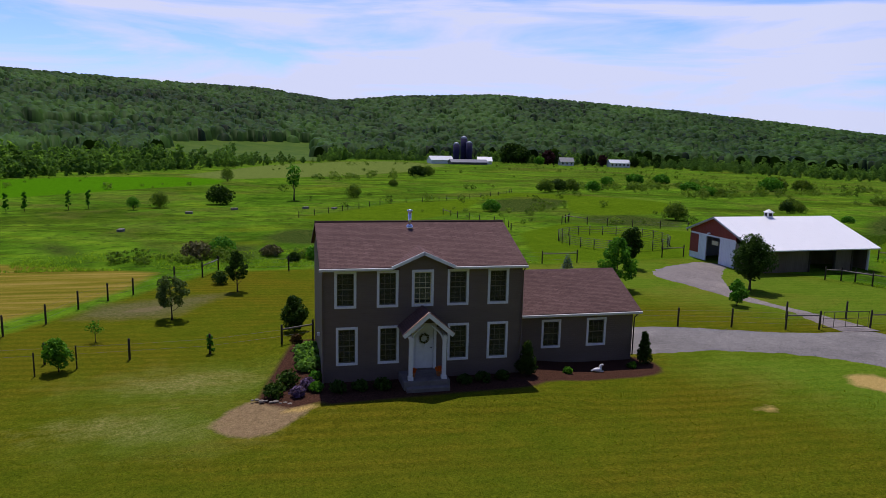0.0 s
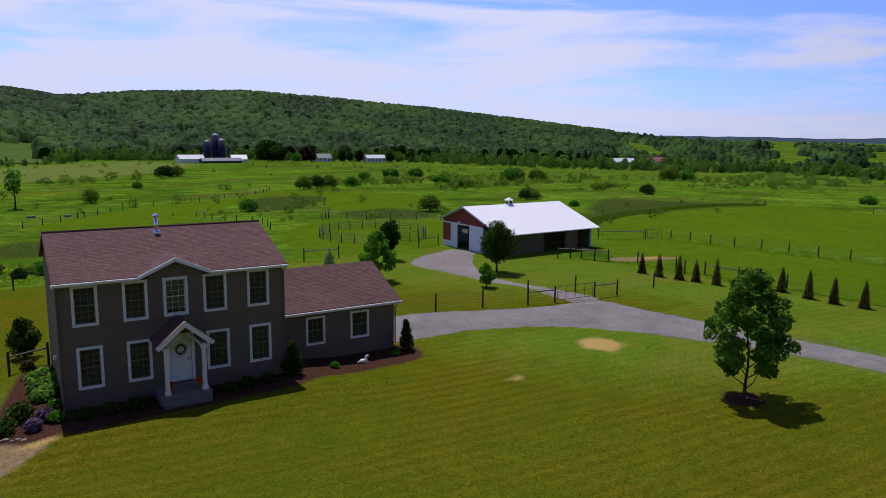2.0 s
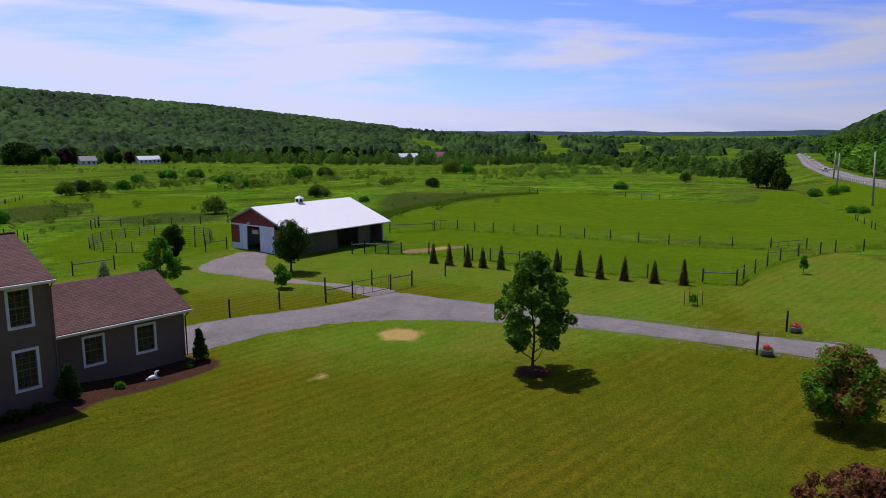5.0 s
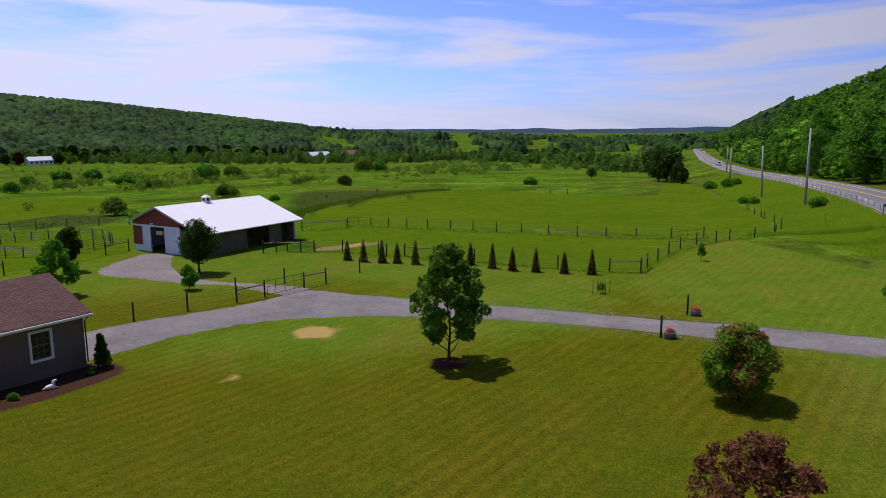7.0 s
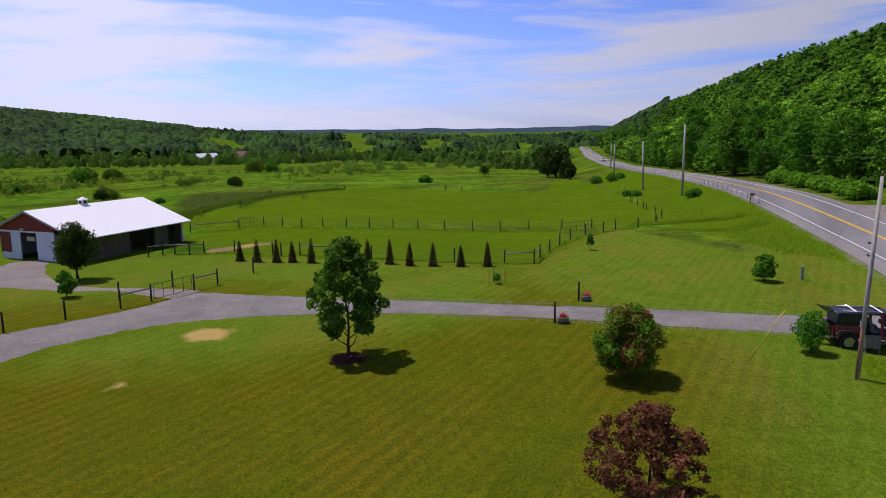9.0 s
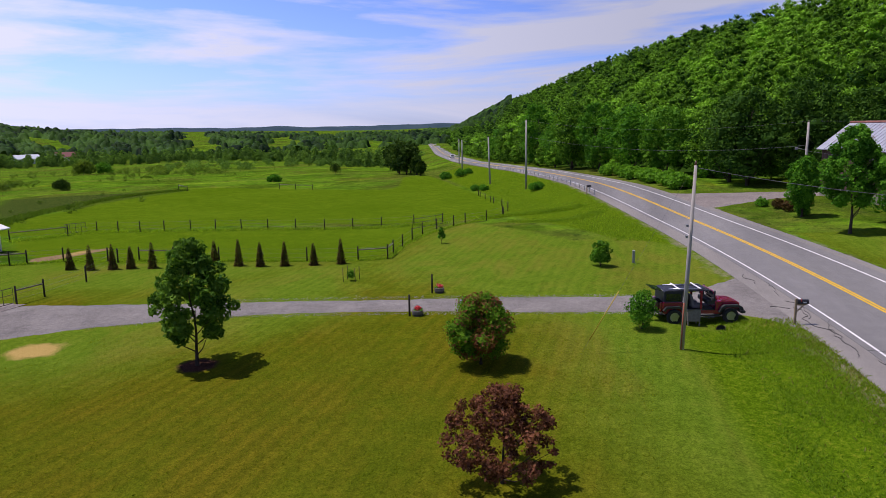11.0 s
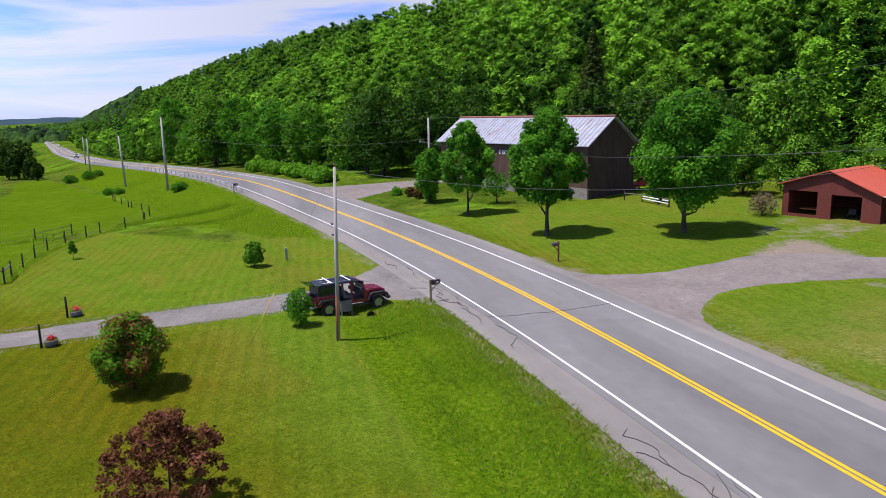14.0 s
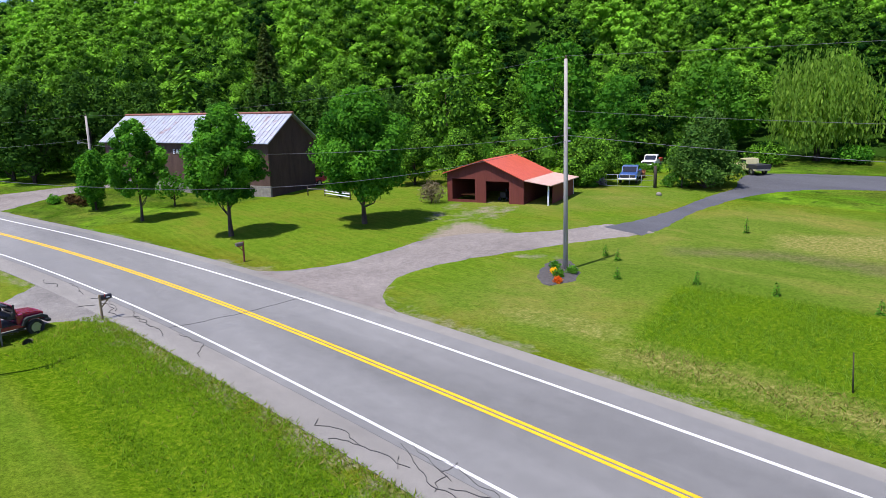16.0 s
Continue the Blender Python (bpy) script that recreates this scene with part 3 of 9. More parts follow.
def build_ground():
    xs, ys = axis(-30, 82, 0.75, 4300), axis(-92, 36, 0.75, 4300)
    gx, gy = np.meshgrid(xs, ys)
    z = land(gx, gy)
    n, m = gx.shape
    idx = np.arange(n * m).reshape(n, m)
    quads = np.stack([idx[:-1, :-1], idx[:-1, 1:], idx[1:, 1:], idx[1:, :-1]], -1).reshape(-1, 4)
    ob = mesh_np("ground", np.stack([gx, gy, z], -1).reshape(-1, 3), quads, GROUND, smooth=True)
    px, py = gx.ravel(), gy.ravel()
    sy = py - road_y(px)
    lawn_home = inside(px, py, [(-60, -46), (-60, 6.5), (-16, 6), (-18, 10), (-7, 29), (22, 29.5), (38, 31), (47, 17), (52, -12), (76, -17), (60, -30), (72, -37), (62, -41), (40, -43)])
    lawn_far = inside(px, py, [(66, -49), (38, -52), (-60, -54), (-60, -95), (28, -92), (36, -112), (52, -92), (68, -80)])
    covers = {
        "lawn": np.maximum(lawn_home, lawn_far),
        "fresh": np.maximum.reduce([lawn_far, inside(px, py, [(20, -33), (36, -28), (48, -14), (80, -14), (75, -35), (62, -41), (40, -43), (0, -42.5)]), inside(px, py, [(40, -4), (38, 6), (30, 10), (10, 30), (38, 31), (50, 14), (52, -12)]), inside(px, py, [(19, 0), (24, -9), (36, -17), (52, -14), (52, -8), (30, 1), (22, 3)])]),
        "pale": np.maximum.reduce([2.0 - np.hypot((px + 5.0) / 1.6, (py - 1.6) / 0.8), 1.6 - np.hypot((px + 6.2) / 1.3, (py + 3.0) / 0.9), inside(px, py, [(26, -54), (14, -55), (17, -66), (-60, -70), (-60, -90), (24, -90), (30, -80), (34, -73), (27, -68)]) - 0.5, inside(px, py, [(52, -82), (40, -90.5), (32, -95), (31, -86), (38, -78), (48, -76)])]),
        "meadow": np.maximum.reduce([inside(px, py, [(52.5, 22), (58, 27), (66, 20), (70, 0), (75, -14), (62, -14), (53, -13.5), (49, 6), (47, 12)]), inside(px, py, [(72, 42), (102, 52), (128, 52), (138, 55), (134, 34), (132, 10), (137, 9), (184, 21), (180, 14), (157, 5), (123, -8), (102, -17), (82, -20), (76, -11), (77, 2), (68, 18), (63, 21), (60, 34)]), inside(px, py, [(1, 70), (9, 81), (18, 94), (30, 100), (51, 124), (61, 117), (76, 102), (72, 85), (58, 72), (46, 71), (45, 77), (49, 87), (57, 106), (49, 110), (38, 104), (30, 85), (23, 72), (9, 58)]), inside(px, py, [(22, 30), (27, 50), (37, 60), (42, 55), (51, 49), (50, 40), (38, 31)])]),
        "emerald": inside(px, py, [(-49, 103), (-35, 126), (-15, 156), (-16, 174), (-34, 190), (-58, 181), (-75, 160), (-160, 150), (-160, 100)]),
        "crop": inside(px, py, [(-32, 193), (-15, 177), (18, 203), (47, 242), (100, 380), (92, 425), (60, 415), (33, 390), (-5, 319), (-23, 235)]),
        "reeds": np.maximum.reduce([inside(px, py, [(39, 101), (48, 105), (56, 104), (48, 87), (38, 76), (33, 79)]), inside(px, py, [(92, 64), (108, 77), (124, 60), (118, 54), (101, 55), (75, 46)]), inside(px, py, [(44, 70), (53, 71), (58, 61), (51, 53), (44, 57), (41, 62)]) - 0.6, inside(px, py, [(-9, 43), (-7, 44), (-4, 42), (-4, 36), (-8, 36)]), inside(px, py, [(-26, 43), (-24, 47), (-20, 42), (-18, 37), (-22, 37)]) - 1.0, inside(px, py, [(-4, 49), (-1, 57), (9, 55), (12, 46), (2, 42), (-3, 44)]) - 0.5]),
        "dry": np.maximum.reduce([np.minimum(0.9 - np.abs(sy + 8.2), 13.8 - px), inside(px, py, [(13, -84.3), (18.5, -80.5), (17, -76.8), (10.6, -77.4), (-40, -80), (-40, -88)]) - 0.2, 0.6 - np.hypot((px - 16.8) * 0.5, py + 57.5), 0.5 - np.hypot((px - 20.0) * 0.6, py + 57.0), 0.55 - np.hypot((px + 5.9) * 0.42, (py - 1.8) * 0.9), 0.2 - np.hypot((px + 8.9) * 0.35, (py + 2.9) * 0.9), 0.3 - np.hypot((px + 7.0) * 0.4, py + 3.4)]),
        "bare": np.maximum(inside(px, py, [(-13.5, 17.8), (-7.5, 20), (-5.6, 20.2), (-9.0, 14.2), (-14.2, 14.6)]), inside(px, py, [(22.4, -73.2), (16.3, -76.4), (10.6, -77), (-30, -79), (-30, -75), (9.7, -74.1), (15.3, -74.2), (21.3, -71.4)]) - 0.2),
        "grit": np.maximum.reduce([0.1 - near_line(px, py, (42.8, -77.2), (40.8, -70.7)), 0.1 - near_line(px, py, (41.4, -78.2), (39.3, -73.3)), 0.1 - near_line(px, py, (46.7, -76.0), (43.2, -69.9)), inside(px, py, [(36.6, -63), (39.0, -67.0), (40.6, -70.5), (38.4, -71.0), (33.0, -70.5)]) - 0.3, -np.abs(inside(px, py, [(39.0, -69), (44.5, -75.5), (42.6, -77.0), (37.6, -70)])) - 0.1, -np.abs(sy + 5.5) + 0.1 - 0.5 * (np.abs(px - 30) > 14), -np.abs(sy - 5.6) + 0.0, inside(px, py, [(22, -53.6), (30.4, -54.0), (30.5, -58), (28.5, -56.0)]) - 1.3, inside(px, py, [(30.2, -62), (28.8, -66.5), (23.5, -68.5), (24.5, -67.2), (28.2, -64)]) - 1.0]),
        "hay": inside(px, py, [(-90, 12), (-19, 13.5), (-15, 18.5), (-12.8, 22.5), (-11.5, 29), (-25, 34), (-90, 42)]),
        "rough": np.maximum(np.minimum(np.abs(-8.6 + sy) * -1 + 2.6, np.minimum(px + 60, 34.5 - px)), np.maximum(inside(px, py, [(17.1, -66), (12, -67), (7.6, -67.5), (-60, -72), (-60, -54.4), (9, -54), (13.9, -55.9), (15.3, -60.1)]), inside(px, py, [(58, -38), (82, -36), (130, -22), (190, 0), (184, 12), (157, 4), (123, -9), (104, -16.5), (84, -20.5), (76, -24), (62, -33)]))),
        "soil": np.maximum.reduce([inside(px, py, [(-11.6, 17.0), (-8.5, 18.2), (-7.6, 18.0), (-9.7, 15.2), (-12.5, 15.5)]) - 0.45, inside(px, py, [(47.5, 16.5), (49.5, 17.5), (56, 14.3), (55.5, 12.6), (48, 14.6)]) - 0.4, inside(px, py, [(-4.6, -3.7), (-4.2, -2.2), (-2.9, -0.9), (-0.4, -2.2), (-0.6, -3.2), (-2.2, -4.6), (-3.4, -4.9)])]),
        "straw": np.maximum.reduce([1.2 - np.hypot(((px - 27.1) + (py + 3.7)) / 1.5, ((px - 27.1) - (py + 3.7)) / 1.6), 0.5 - np.hypot(px - 19.3, py + 5.7), 0.75 - np.hypot((px + 0.9) * 0.8 + (py + 2.6) * 0.5, (py + 2.6) * 1.5 - (px + 0.9) * 0.7), 0.6 - np.hypot((px - 53) / 2, py - 15), 0.1 - np.hypot((px - 10) / 3.5, (py + 55) / 0.6), 0.0 - np.hypot((px - 2) / 2.5, (py + 55.6) / 0.5), 0.2 - np.hypot((px + 6.5) / 1.5, (py + 1.0) / 0.9), 0.1 - np.hypot((px + 6) / 1.2, (py - 2) / 0.8)]),
        "mulch": np.maximum.reduce([inside(px, py, [(-2.9, -1.2), (-1.9, 3.5), (-1.1, 7.2), (0.2, 7.2), (0.2, -2.3), (-1.4, -2.6)]), inside(px, py, [(-0.2, 0.4), (9.7, 0.4), (9.7, 2.2), (17.0, 2.2), (17.6, 1.2), (17.5, -0.3), (16.2, -0.9), (13.5, -1.0), (10.8, -1.3), (9.6, -2.0), (-0.2, -2.6)]), 1.0 - np.hypot(px - 26.4, py + 13.4)]),
        "wood": np.maximum(np.interp(px, FOOT_X, FOOT_Y) - py - 2, np.hypot(px + 1.8, py + 31.6) - np.interp(np.degrees(np.arctan2(px + 1.8, py + 31.6)), HILL_AZ, HILL_FOOT) - 3000 * (np.degrees(np.arctan2(px + 1.8, py + 31.6)) > 47)),
    }
    for name, d in covers.items():
        ob.data.attributes.new(name, "FLOAT", "POINT").data.foreach_set("value", np.clip(d, -30, 30).astype(np.float32))
    return tagged(ob, "green lawn, pasture and hayfield over a broad valley floor", "ground", kind="structure")


def strip(name, line, lefts, rights, lift, material, label="", category="road", step=None):
    """A thin paved sheet along a line of (x, y), reaching from lefts to rights metres across it, that lies on the ground."""
    line = np.asarray(line, float)
    tang = np.gradient(line, axis=0)
    tang /= np.linalg.norm(tang, axis=1)[:, None]
    side = np.stack([-tang[:, 1], tang[:, 0]], 1)
    lefts, rights = np.broadcast_to(lefts, len(line)), np.broadcast_to(rights, len(line))
    cols = max(2, int(np.max(lefts - rights) / 0.9) + 1)
    pts = np.stack([line + side * (rights + (lefts - rights) * k / (cols - 1))[:, None] for k in range(cols)], 1)
    z = land(pts[..., 0], pts[..., 1]) + lift
    top = np.concatenate([pts, z[..., None]], -1)
    n = len(line)
    v = top.reshape(-1, 3)
    idx = np.arange(n * cols).reshape(n, cols)
    q = np.stack([idx[:-1, :-1], idx[1:, :-1], idx[1:, 1:], idx[:-1, 1:]], -1).reshape(-1, 4)[:, ::-1]
    # edges turned down into the ground
    rim = np.concatenate([v[idx[:, 0]], v[idx[:, -1]]]) - (0, 0, lift + 0.05)
    base = len(v)
    a, b = base + np.arange(n), base + n + np.arange(n)
    skirts = np.concatenate([np.stack([idx[:-1, 0], a[:-1], a[1:], idx[1:, 0]], -1)[:, ::-1], np.stack([idx[:-1, -1], idx[1:, -1], b[1:], b[:-1]], -1)[:, ::-1]])
    ob = mesh_np(name, np.concatenate([v, rim]), np.concatenate([q, skirts]), material)
    if label:
        tagged(ob, label, category, kind="structure")
    return ob


ground = build_ground()
_px = np.concatenate([np.arange(-400, -60, 8.0), np.arange(-60, 140, 1.0), np.arange(140, 240, 3.0), np.arange(240, 1000, 8.0)])
ROAD = np.stack([_px, road_y(_px)], 1)
road = strip("road", ROAD, 3.95, -4.35, 0.05, ASPHALT, "two-lane grey asphalt country road with painted lines", "road")
for nm, a, b, mat_, lab in (("road_shoulder", 5.4, 3.9, SHOULDER, "cracked pale asphalt shoulder beside the road"), ("road_shoulder", -4.3, -5.2, SHOULDER, "pale worn asphalt shoulder beside the road")):
    strip(nm, ROAD, a, b, 0.035, mat_, lab, "road shoulder")
for nm, a, b, mat_, lab in (("edge_line", 3.58, 3.46, WHITE_LINE, "white painted edge line"), ("edge_line", -3.13, -3.28, WHITE_LINE, "white painted edge line"), ("centre_line", 0.315, 0.16, YELLOW_LINE, "yellow painted centre line"), ("centre_line", 0.075, -0.08, YELLOW_LINE, "yellow painted centre line")):
    strip(nm, ROAD, a, b, 0.056, mat_, lab, "road marking")


def loft(name, left, right, lift, material, label, category):
    """A thin paved sheet between two edges, each a smooth line through its points, that lies on the ground."""
    a, b = spline(left, 0.4), spline(right, 0.4)
    n, cols = int(max(len(a), len(b))), 9
    def even(p):
        d = np.concatenate([[0], np.cumsum(np.linalg.norm(np.diff(p, axis=0), axis=1))])
        q = np.linspace(0, d[-1], n)
        return np.stack([np.interp(q, d, p[:, 0]), np.interp(q, d, p[:, 1])], 1)
    a, b = even(a), even(b)
    # the grass grows over the edges unevenly
    for e, o in ((a, b), (b, a)):
        for i in range(1, n - 1):
            e[i] += (e[i] - o[i]) / np.linalg.norm(e[i] - o[i]) * 0.35 * noise.noise(Vector((e[i][0] * 1.3, e[i][1] * 1.3, 2.0)))
    k = np.linspace(0, 1, cols)[None, :, None]
    pts = a[:, None, :] * (1 - k) + b[:, None, :] * k
    rim = 1 - np.clip(np.minimum(k, 1 - k) * 8, 0, 1)[..., 0]
    z = land(pts[..., 0], pts[..., 1]) + lift - rim * (lift + 0.03)
    idx = np.arange(n * cols).reshape(n, cols)
    q = np.stack([idx[:-1, :-1], idx[1:, :-1], idx[1:, 1:], idx[:-1, 1:]], -1).reshape(-1, 4)
    ob = mesh_np(name, np.concatenate([pts, z[..., None]], -1).reshape(-1, 3), q, material, smooth=True)
    return tagged(ob, label, category, kind="structure")


DRIVE_IN = [(16.4, 2.4), (18.2, 2.1), (20.5, 2.2), (22.3, 2.0), (25.1, 1.2), (27.6, -0.2), (29.7, -2.3), (31.3, -4.7), (33.2, -7.6), (34.6, -10.4), (35.5, -13.8), (36.1, -18.2), (36.3, -23.0), (36.2, -28.0), (36.3, -32.1), (36.7, -36.2), (36.9, -38.8), (35.4, -40.4), (33.0, -41.8), (30.4, -42.6)]
DRIVE_OUT = [(17.2, 8.7), (20.2, 8.3), (22.8, 7.7), (26.2, 6.4), (29.8, 5.3), (32.0, 5.0), (34.2, 5.3), (35.5, 4.4), (35.7, 2.0), (36.3, -0.6), (36.9, -3.6), (38.0, -8.6), (38.9, -13.0), (39.2, -17.1), (39.8, -22.4), (40.1, -27.0), (40.4, -32.1), (41.6, -35.4), (43.9, -38.0), (46.0, -39.9), (49.6, -41.4)]
driveway = loft("driveway", DRIVE_OUT, DRIVE_IN, 0.03, GRAVEL, "grey gravel driveway curving past the lawn", "driveway")
DRIVE = spline([(20.0, 5.2), (26.0, 3.8), (31.0, 0.6), (33.8, -4.2), (36.6, -10.2), (37.6, -17), (38.0, -24), (38.3, -32), (39.4, -40)])
loft("barn_track", [(32.7, 4.6), (32.7, 6.6), (33.0, 10.2), (31.6, 14.0), (30.7, 19.1), (29.8, 23.3), (32.6, 26.6), (37.8, 28.9)], [(35.6, 4.4), (35.4, 6.4), (34.4, 9.6), (33.5, 12.4), (33.5, 16.2), (35.5, 20.5), (38.0, 24.0), (39.9, 26.9)], 0.04, GRAVEL_TAN, "pale grey gravel track to the barn door", "track")
loft("farm_driveway", [(40.2, -51.4), (38.2, -53.4), (36.9, -56.2), (36.7, -60.3), (37.6, -65.2), (36.0, -68.7), (33.4, -70.8), (31.7, -73.2), (30.2, -77.0)], [(23.0, -52.7), (26.6, -53.5), (29.4, -55.6), (30.6, -58.2), (30.0, -62.1), (29.0, -66.0), (27.6, -70.8), (26.4, -73.4), (25.2, -76.4)], 0.045, GRAVEL_TAN, "dusty gravel farm driveway", "driveway")
loft("blacktop_drive", [(30.0, -75.8), (29.2, -79.2), (29.2, -84.8), (30.2, -92.5), (30.6, -98.0), (33.0, -103.2), (33.5, -108.0), (26.0, -111.2), (10.0, -113.5), (-14, -116)], [(25.4, -75.0), (25.6, -78.2), (26.9, -83.6), (27.3, -90.6), (26.4, -95.9), (23.6, -100.0), (18.8, -102.4), (10.0, -105.0), (0, -107.5), (-14, -110)], 0.05, BLACKTOP, "dark new blacktop driveway", "driveway")
loft("barn_yard_track", [(82.0, -43.8), (85.5, -47.4), (88.0, -50.5), (90.0, -55), (92.0, -61)], [(98.0, -40.4), (97.0, -45.6), (96.0, -50), (96.0, -55), (97.0, -61)], 0.04, GRAVEL_TAN, "pale gravel farm track", "track")

# ---------------------------------------------------------------- plants
def leaves(rng, centres, radii, count, size, flat=0.35, shell=0.72, rand=0.65, patch=0.16, grain=0.2, three=False):
    """Leaf sprays as folded quads spread through the outer shell of the given balls. Gives places, faces, tones."""
    centres, radii = np.asarray(centres, float), np.asarray(radii, float)
    pick = rng.choice(len(centres), count, p=(radii[:, 0] ** 2) / (radii[:, 0] ** 2).sum())
    d = rng.normal(size=(count, 3))
    if three:
        d[:, 2] = np.where(d[:, 2] < -0.25, -d[:, 2], d[:, 2])
    d /= np.linalg.norm(d, axis=1)[:, None]
    r = shell + (1 - shell) * rng.random(count) ** 0.6
    r *= 1 + 0.12 * rng.normal(size=count)
    pos = centres[pick] + d * radii[pick] * r[:, None]
    nrm = d * 0.8 + rng.normal(size=(count, 3)) * rand + (0, 0, flat)
    nrm /= np.linalg.norm(nrm, axis=1)[:, None]
    ref = rng.normal(size=(count, 3))
    u = np.cross(nrm, ref)
    u /= np.linalg.norm(u, axis=1)[:, None]
    v = np.cross(nrm, u)
    s = size * (0.55 + 0.9 * rng.random(count))[:, None]
    droop = nrm * s * 0.28
    quad = np.stack([pos - u * s, pos - v * s * 0.62 - droop * 0.2, pos + u * s - droop, pos + v * s * 0.62 - droop * 0.2], 1)
    tone = np.clip(0.40 + grain * rng.normal(size=count) + patch * rng.normal(size=len(centres))[pick], 0, 1)
    if three:
        s, droop = s * 0.80, droop * 0.8
        tri = np.stack([pos - (u * 0.8 + v * 0.4) * s, pos + (u * 0.8 - v * 0.4) * s - droop, pos + v * s * 0.95], 1)
        return tri.reshape(-1, 3), np.arange(count * 3).reshape(-1, 3), tone
    return quad.reshape(-1, 3), np.arange(count * 4).reshape(-1, 4), tone


def crown_balls(rng, height, width, base, n, shape="round", lump=1.0, reach=0.62):
    """Balls that make up a crown, and the ends of the limbs."""
    cs, rs = [], []
    for k in range(n):
        f = (k + 0.5) / n
        h = base + (height - base) * (0.12 + 0.78 * f)
        if shape == "round":
            w = math.sin(math.pi * (0.14 + 0.78 * f)) ** 0.75
        elif shape == "egg":
            w = math.sin(math.pi * (0.20 + 0.76 * f) ** 1.15) ** 0.8 * (1.05 - 0.35 * f)
        elif shape == "flame":
            w = (1 - f) ** 0.75 * min(1.0, 0.6 + 2.0 * f)
        elif shape == "cone":
            w = 1.0 - 0.86 * f
        else:
            w = 1.0 - 0.25 * f
        a = k * 2.39996 + rng.normal() * 0.35
        rad = width / 2 * w * (reach * math.sqrt(0.15 + 0.85 * rng.random()))
        r = lump * width / 2 * (0.26 + 0.2 * rng.random()) * (0.55 + 0.45 * w)
        cs.append((rad * math.cos(a), rad * math.sin(a), h))
        rs.append((r, r, r * (0.75 + 0.2 * rng.random())))
    return np.array(cs), np.array(rs)


def trunk_mesh(rng, height, base, r0, ends, lean=0.03, limbs=9):
    bm = bmesh.new()
    top = base + (height - base) * 0.72
    line = [(lean * h * math.sin(h * 1.3), lean * h * math.cos(h * 1.7), h) for h in np.linspace(0, top, 7)]
    tube(bm, line, [r0 * 1.35] + [r0 * (1 - 0.85 * k / 6) for k in range(1, 7)], 8)
    order = rng.permutation(len(ends))[:limbs]
    for k in order:
        e = np.array(ends[k])
        start = max(base * 0.75, min(top * 0.9, e[2] - 0.45 * np.hypot(e[0], e[1]) - 0.15 * height))
        f = start / top
        i = min(5, int(f * 6))
        s = np.array(line[i]) + (np.array(line[i + 1]) - np.array(line[i])) * (f * 6 - i)
        mid = (s + e) / 2 + (0, 0, -0.06 * height * rng.random())
        r = r0 * (1 - 0.8 * f) * 0.5
        tube(bm, [s, mid, e], [r, r * 0.65, r * 0.25], 5, False)
    return bm


def islands(bm):
    """The separate pieces of a mesh, largest first."""
    todo, out = set(bm.verts), []
    while todo:
        seen, stack = set(), [next(iter(todo))]
        while stack:
            v = stack.pop()
            if v not in seen:
                seen.add(v)
                stack.extend(e.other_vert(v) for e in v.link_edges)
        todo -= seen
        piece, to = bmesh.new(), {}
        for v in sorted(seen, key=lambda q: q.index):
            to[v] = piece.verts.new(v.co)
        for f in {f for v in seen for f in v.link_faces}:
            piece.faces.new([to[v] for v in f.verts])
        out.append(piece)
    bm.free()
    return sorted(out, key=lambda p: -len(p.verts))


def shade_core(rng, cs, rs, depth, three=False):
    """Dense leaf mass in crown clumps, under outer leaves; darker tone paints its shade."""
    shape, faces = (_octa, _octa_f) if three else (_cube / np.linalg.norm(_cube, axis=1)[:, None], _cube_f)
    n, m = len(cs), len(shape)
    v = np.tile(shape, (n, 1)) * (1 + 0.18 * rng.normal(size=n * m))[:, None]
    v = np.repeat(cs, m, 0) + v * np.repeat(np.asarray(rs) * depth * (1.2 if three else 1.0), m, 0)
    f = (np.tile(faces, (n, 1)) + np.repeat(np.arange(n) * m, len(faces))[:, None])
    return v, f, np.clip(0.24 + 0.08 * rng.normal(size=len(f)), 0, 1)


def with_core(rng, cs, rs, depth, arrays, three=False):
    v0, f0, t0 = shade_core(rng, cs, rs, depth, three)
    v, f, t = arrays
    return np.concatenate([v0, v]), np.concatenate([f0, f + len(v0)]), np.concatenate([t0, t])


def build_tree(name, x, y, height, width, base, seed, leaf, count=2500, size=0.16, shape="round", r0=None, balls=26, label="", category="tree", group="", sink=0.03, shell=0.72, lump=1.0, reach=0.62, split=False, patch=0.16, core=0.0, rand=0.65):
    rng = np.random.default_rng(seed)
    ob = thing(name, x, y, ground_z(x, y) - sink, rng.random() * 360, label, category, group)
    cs, rs = crown_balls(rng, height, width, base, balls, shape, lump, reach)
    tb = trunk_mesh(rng, height, base, r0 or height * 0.018, cs, limbs=12)
    if split:
        for k, bm in enumerate(islands(tb)):
            part("limb" if k else "trunk", bm, BARK, ob)
    else:
        part("trunk", tb, BARK, ob)
    v, f, t = leaves(rng, cs, rs, count, size, shell=shell, patch=patch, rand=rand)
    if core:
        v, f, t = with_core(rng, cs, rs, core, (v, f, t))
    v[:, 2] = np.maximum(v[:, 2], 0.06)
    mesh_np("crown", v, f, leaf, ob, t)
    return ob


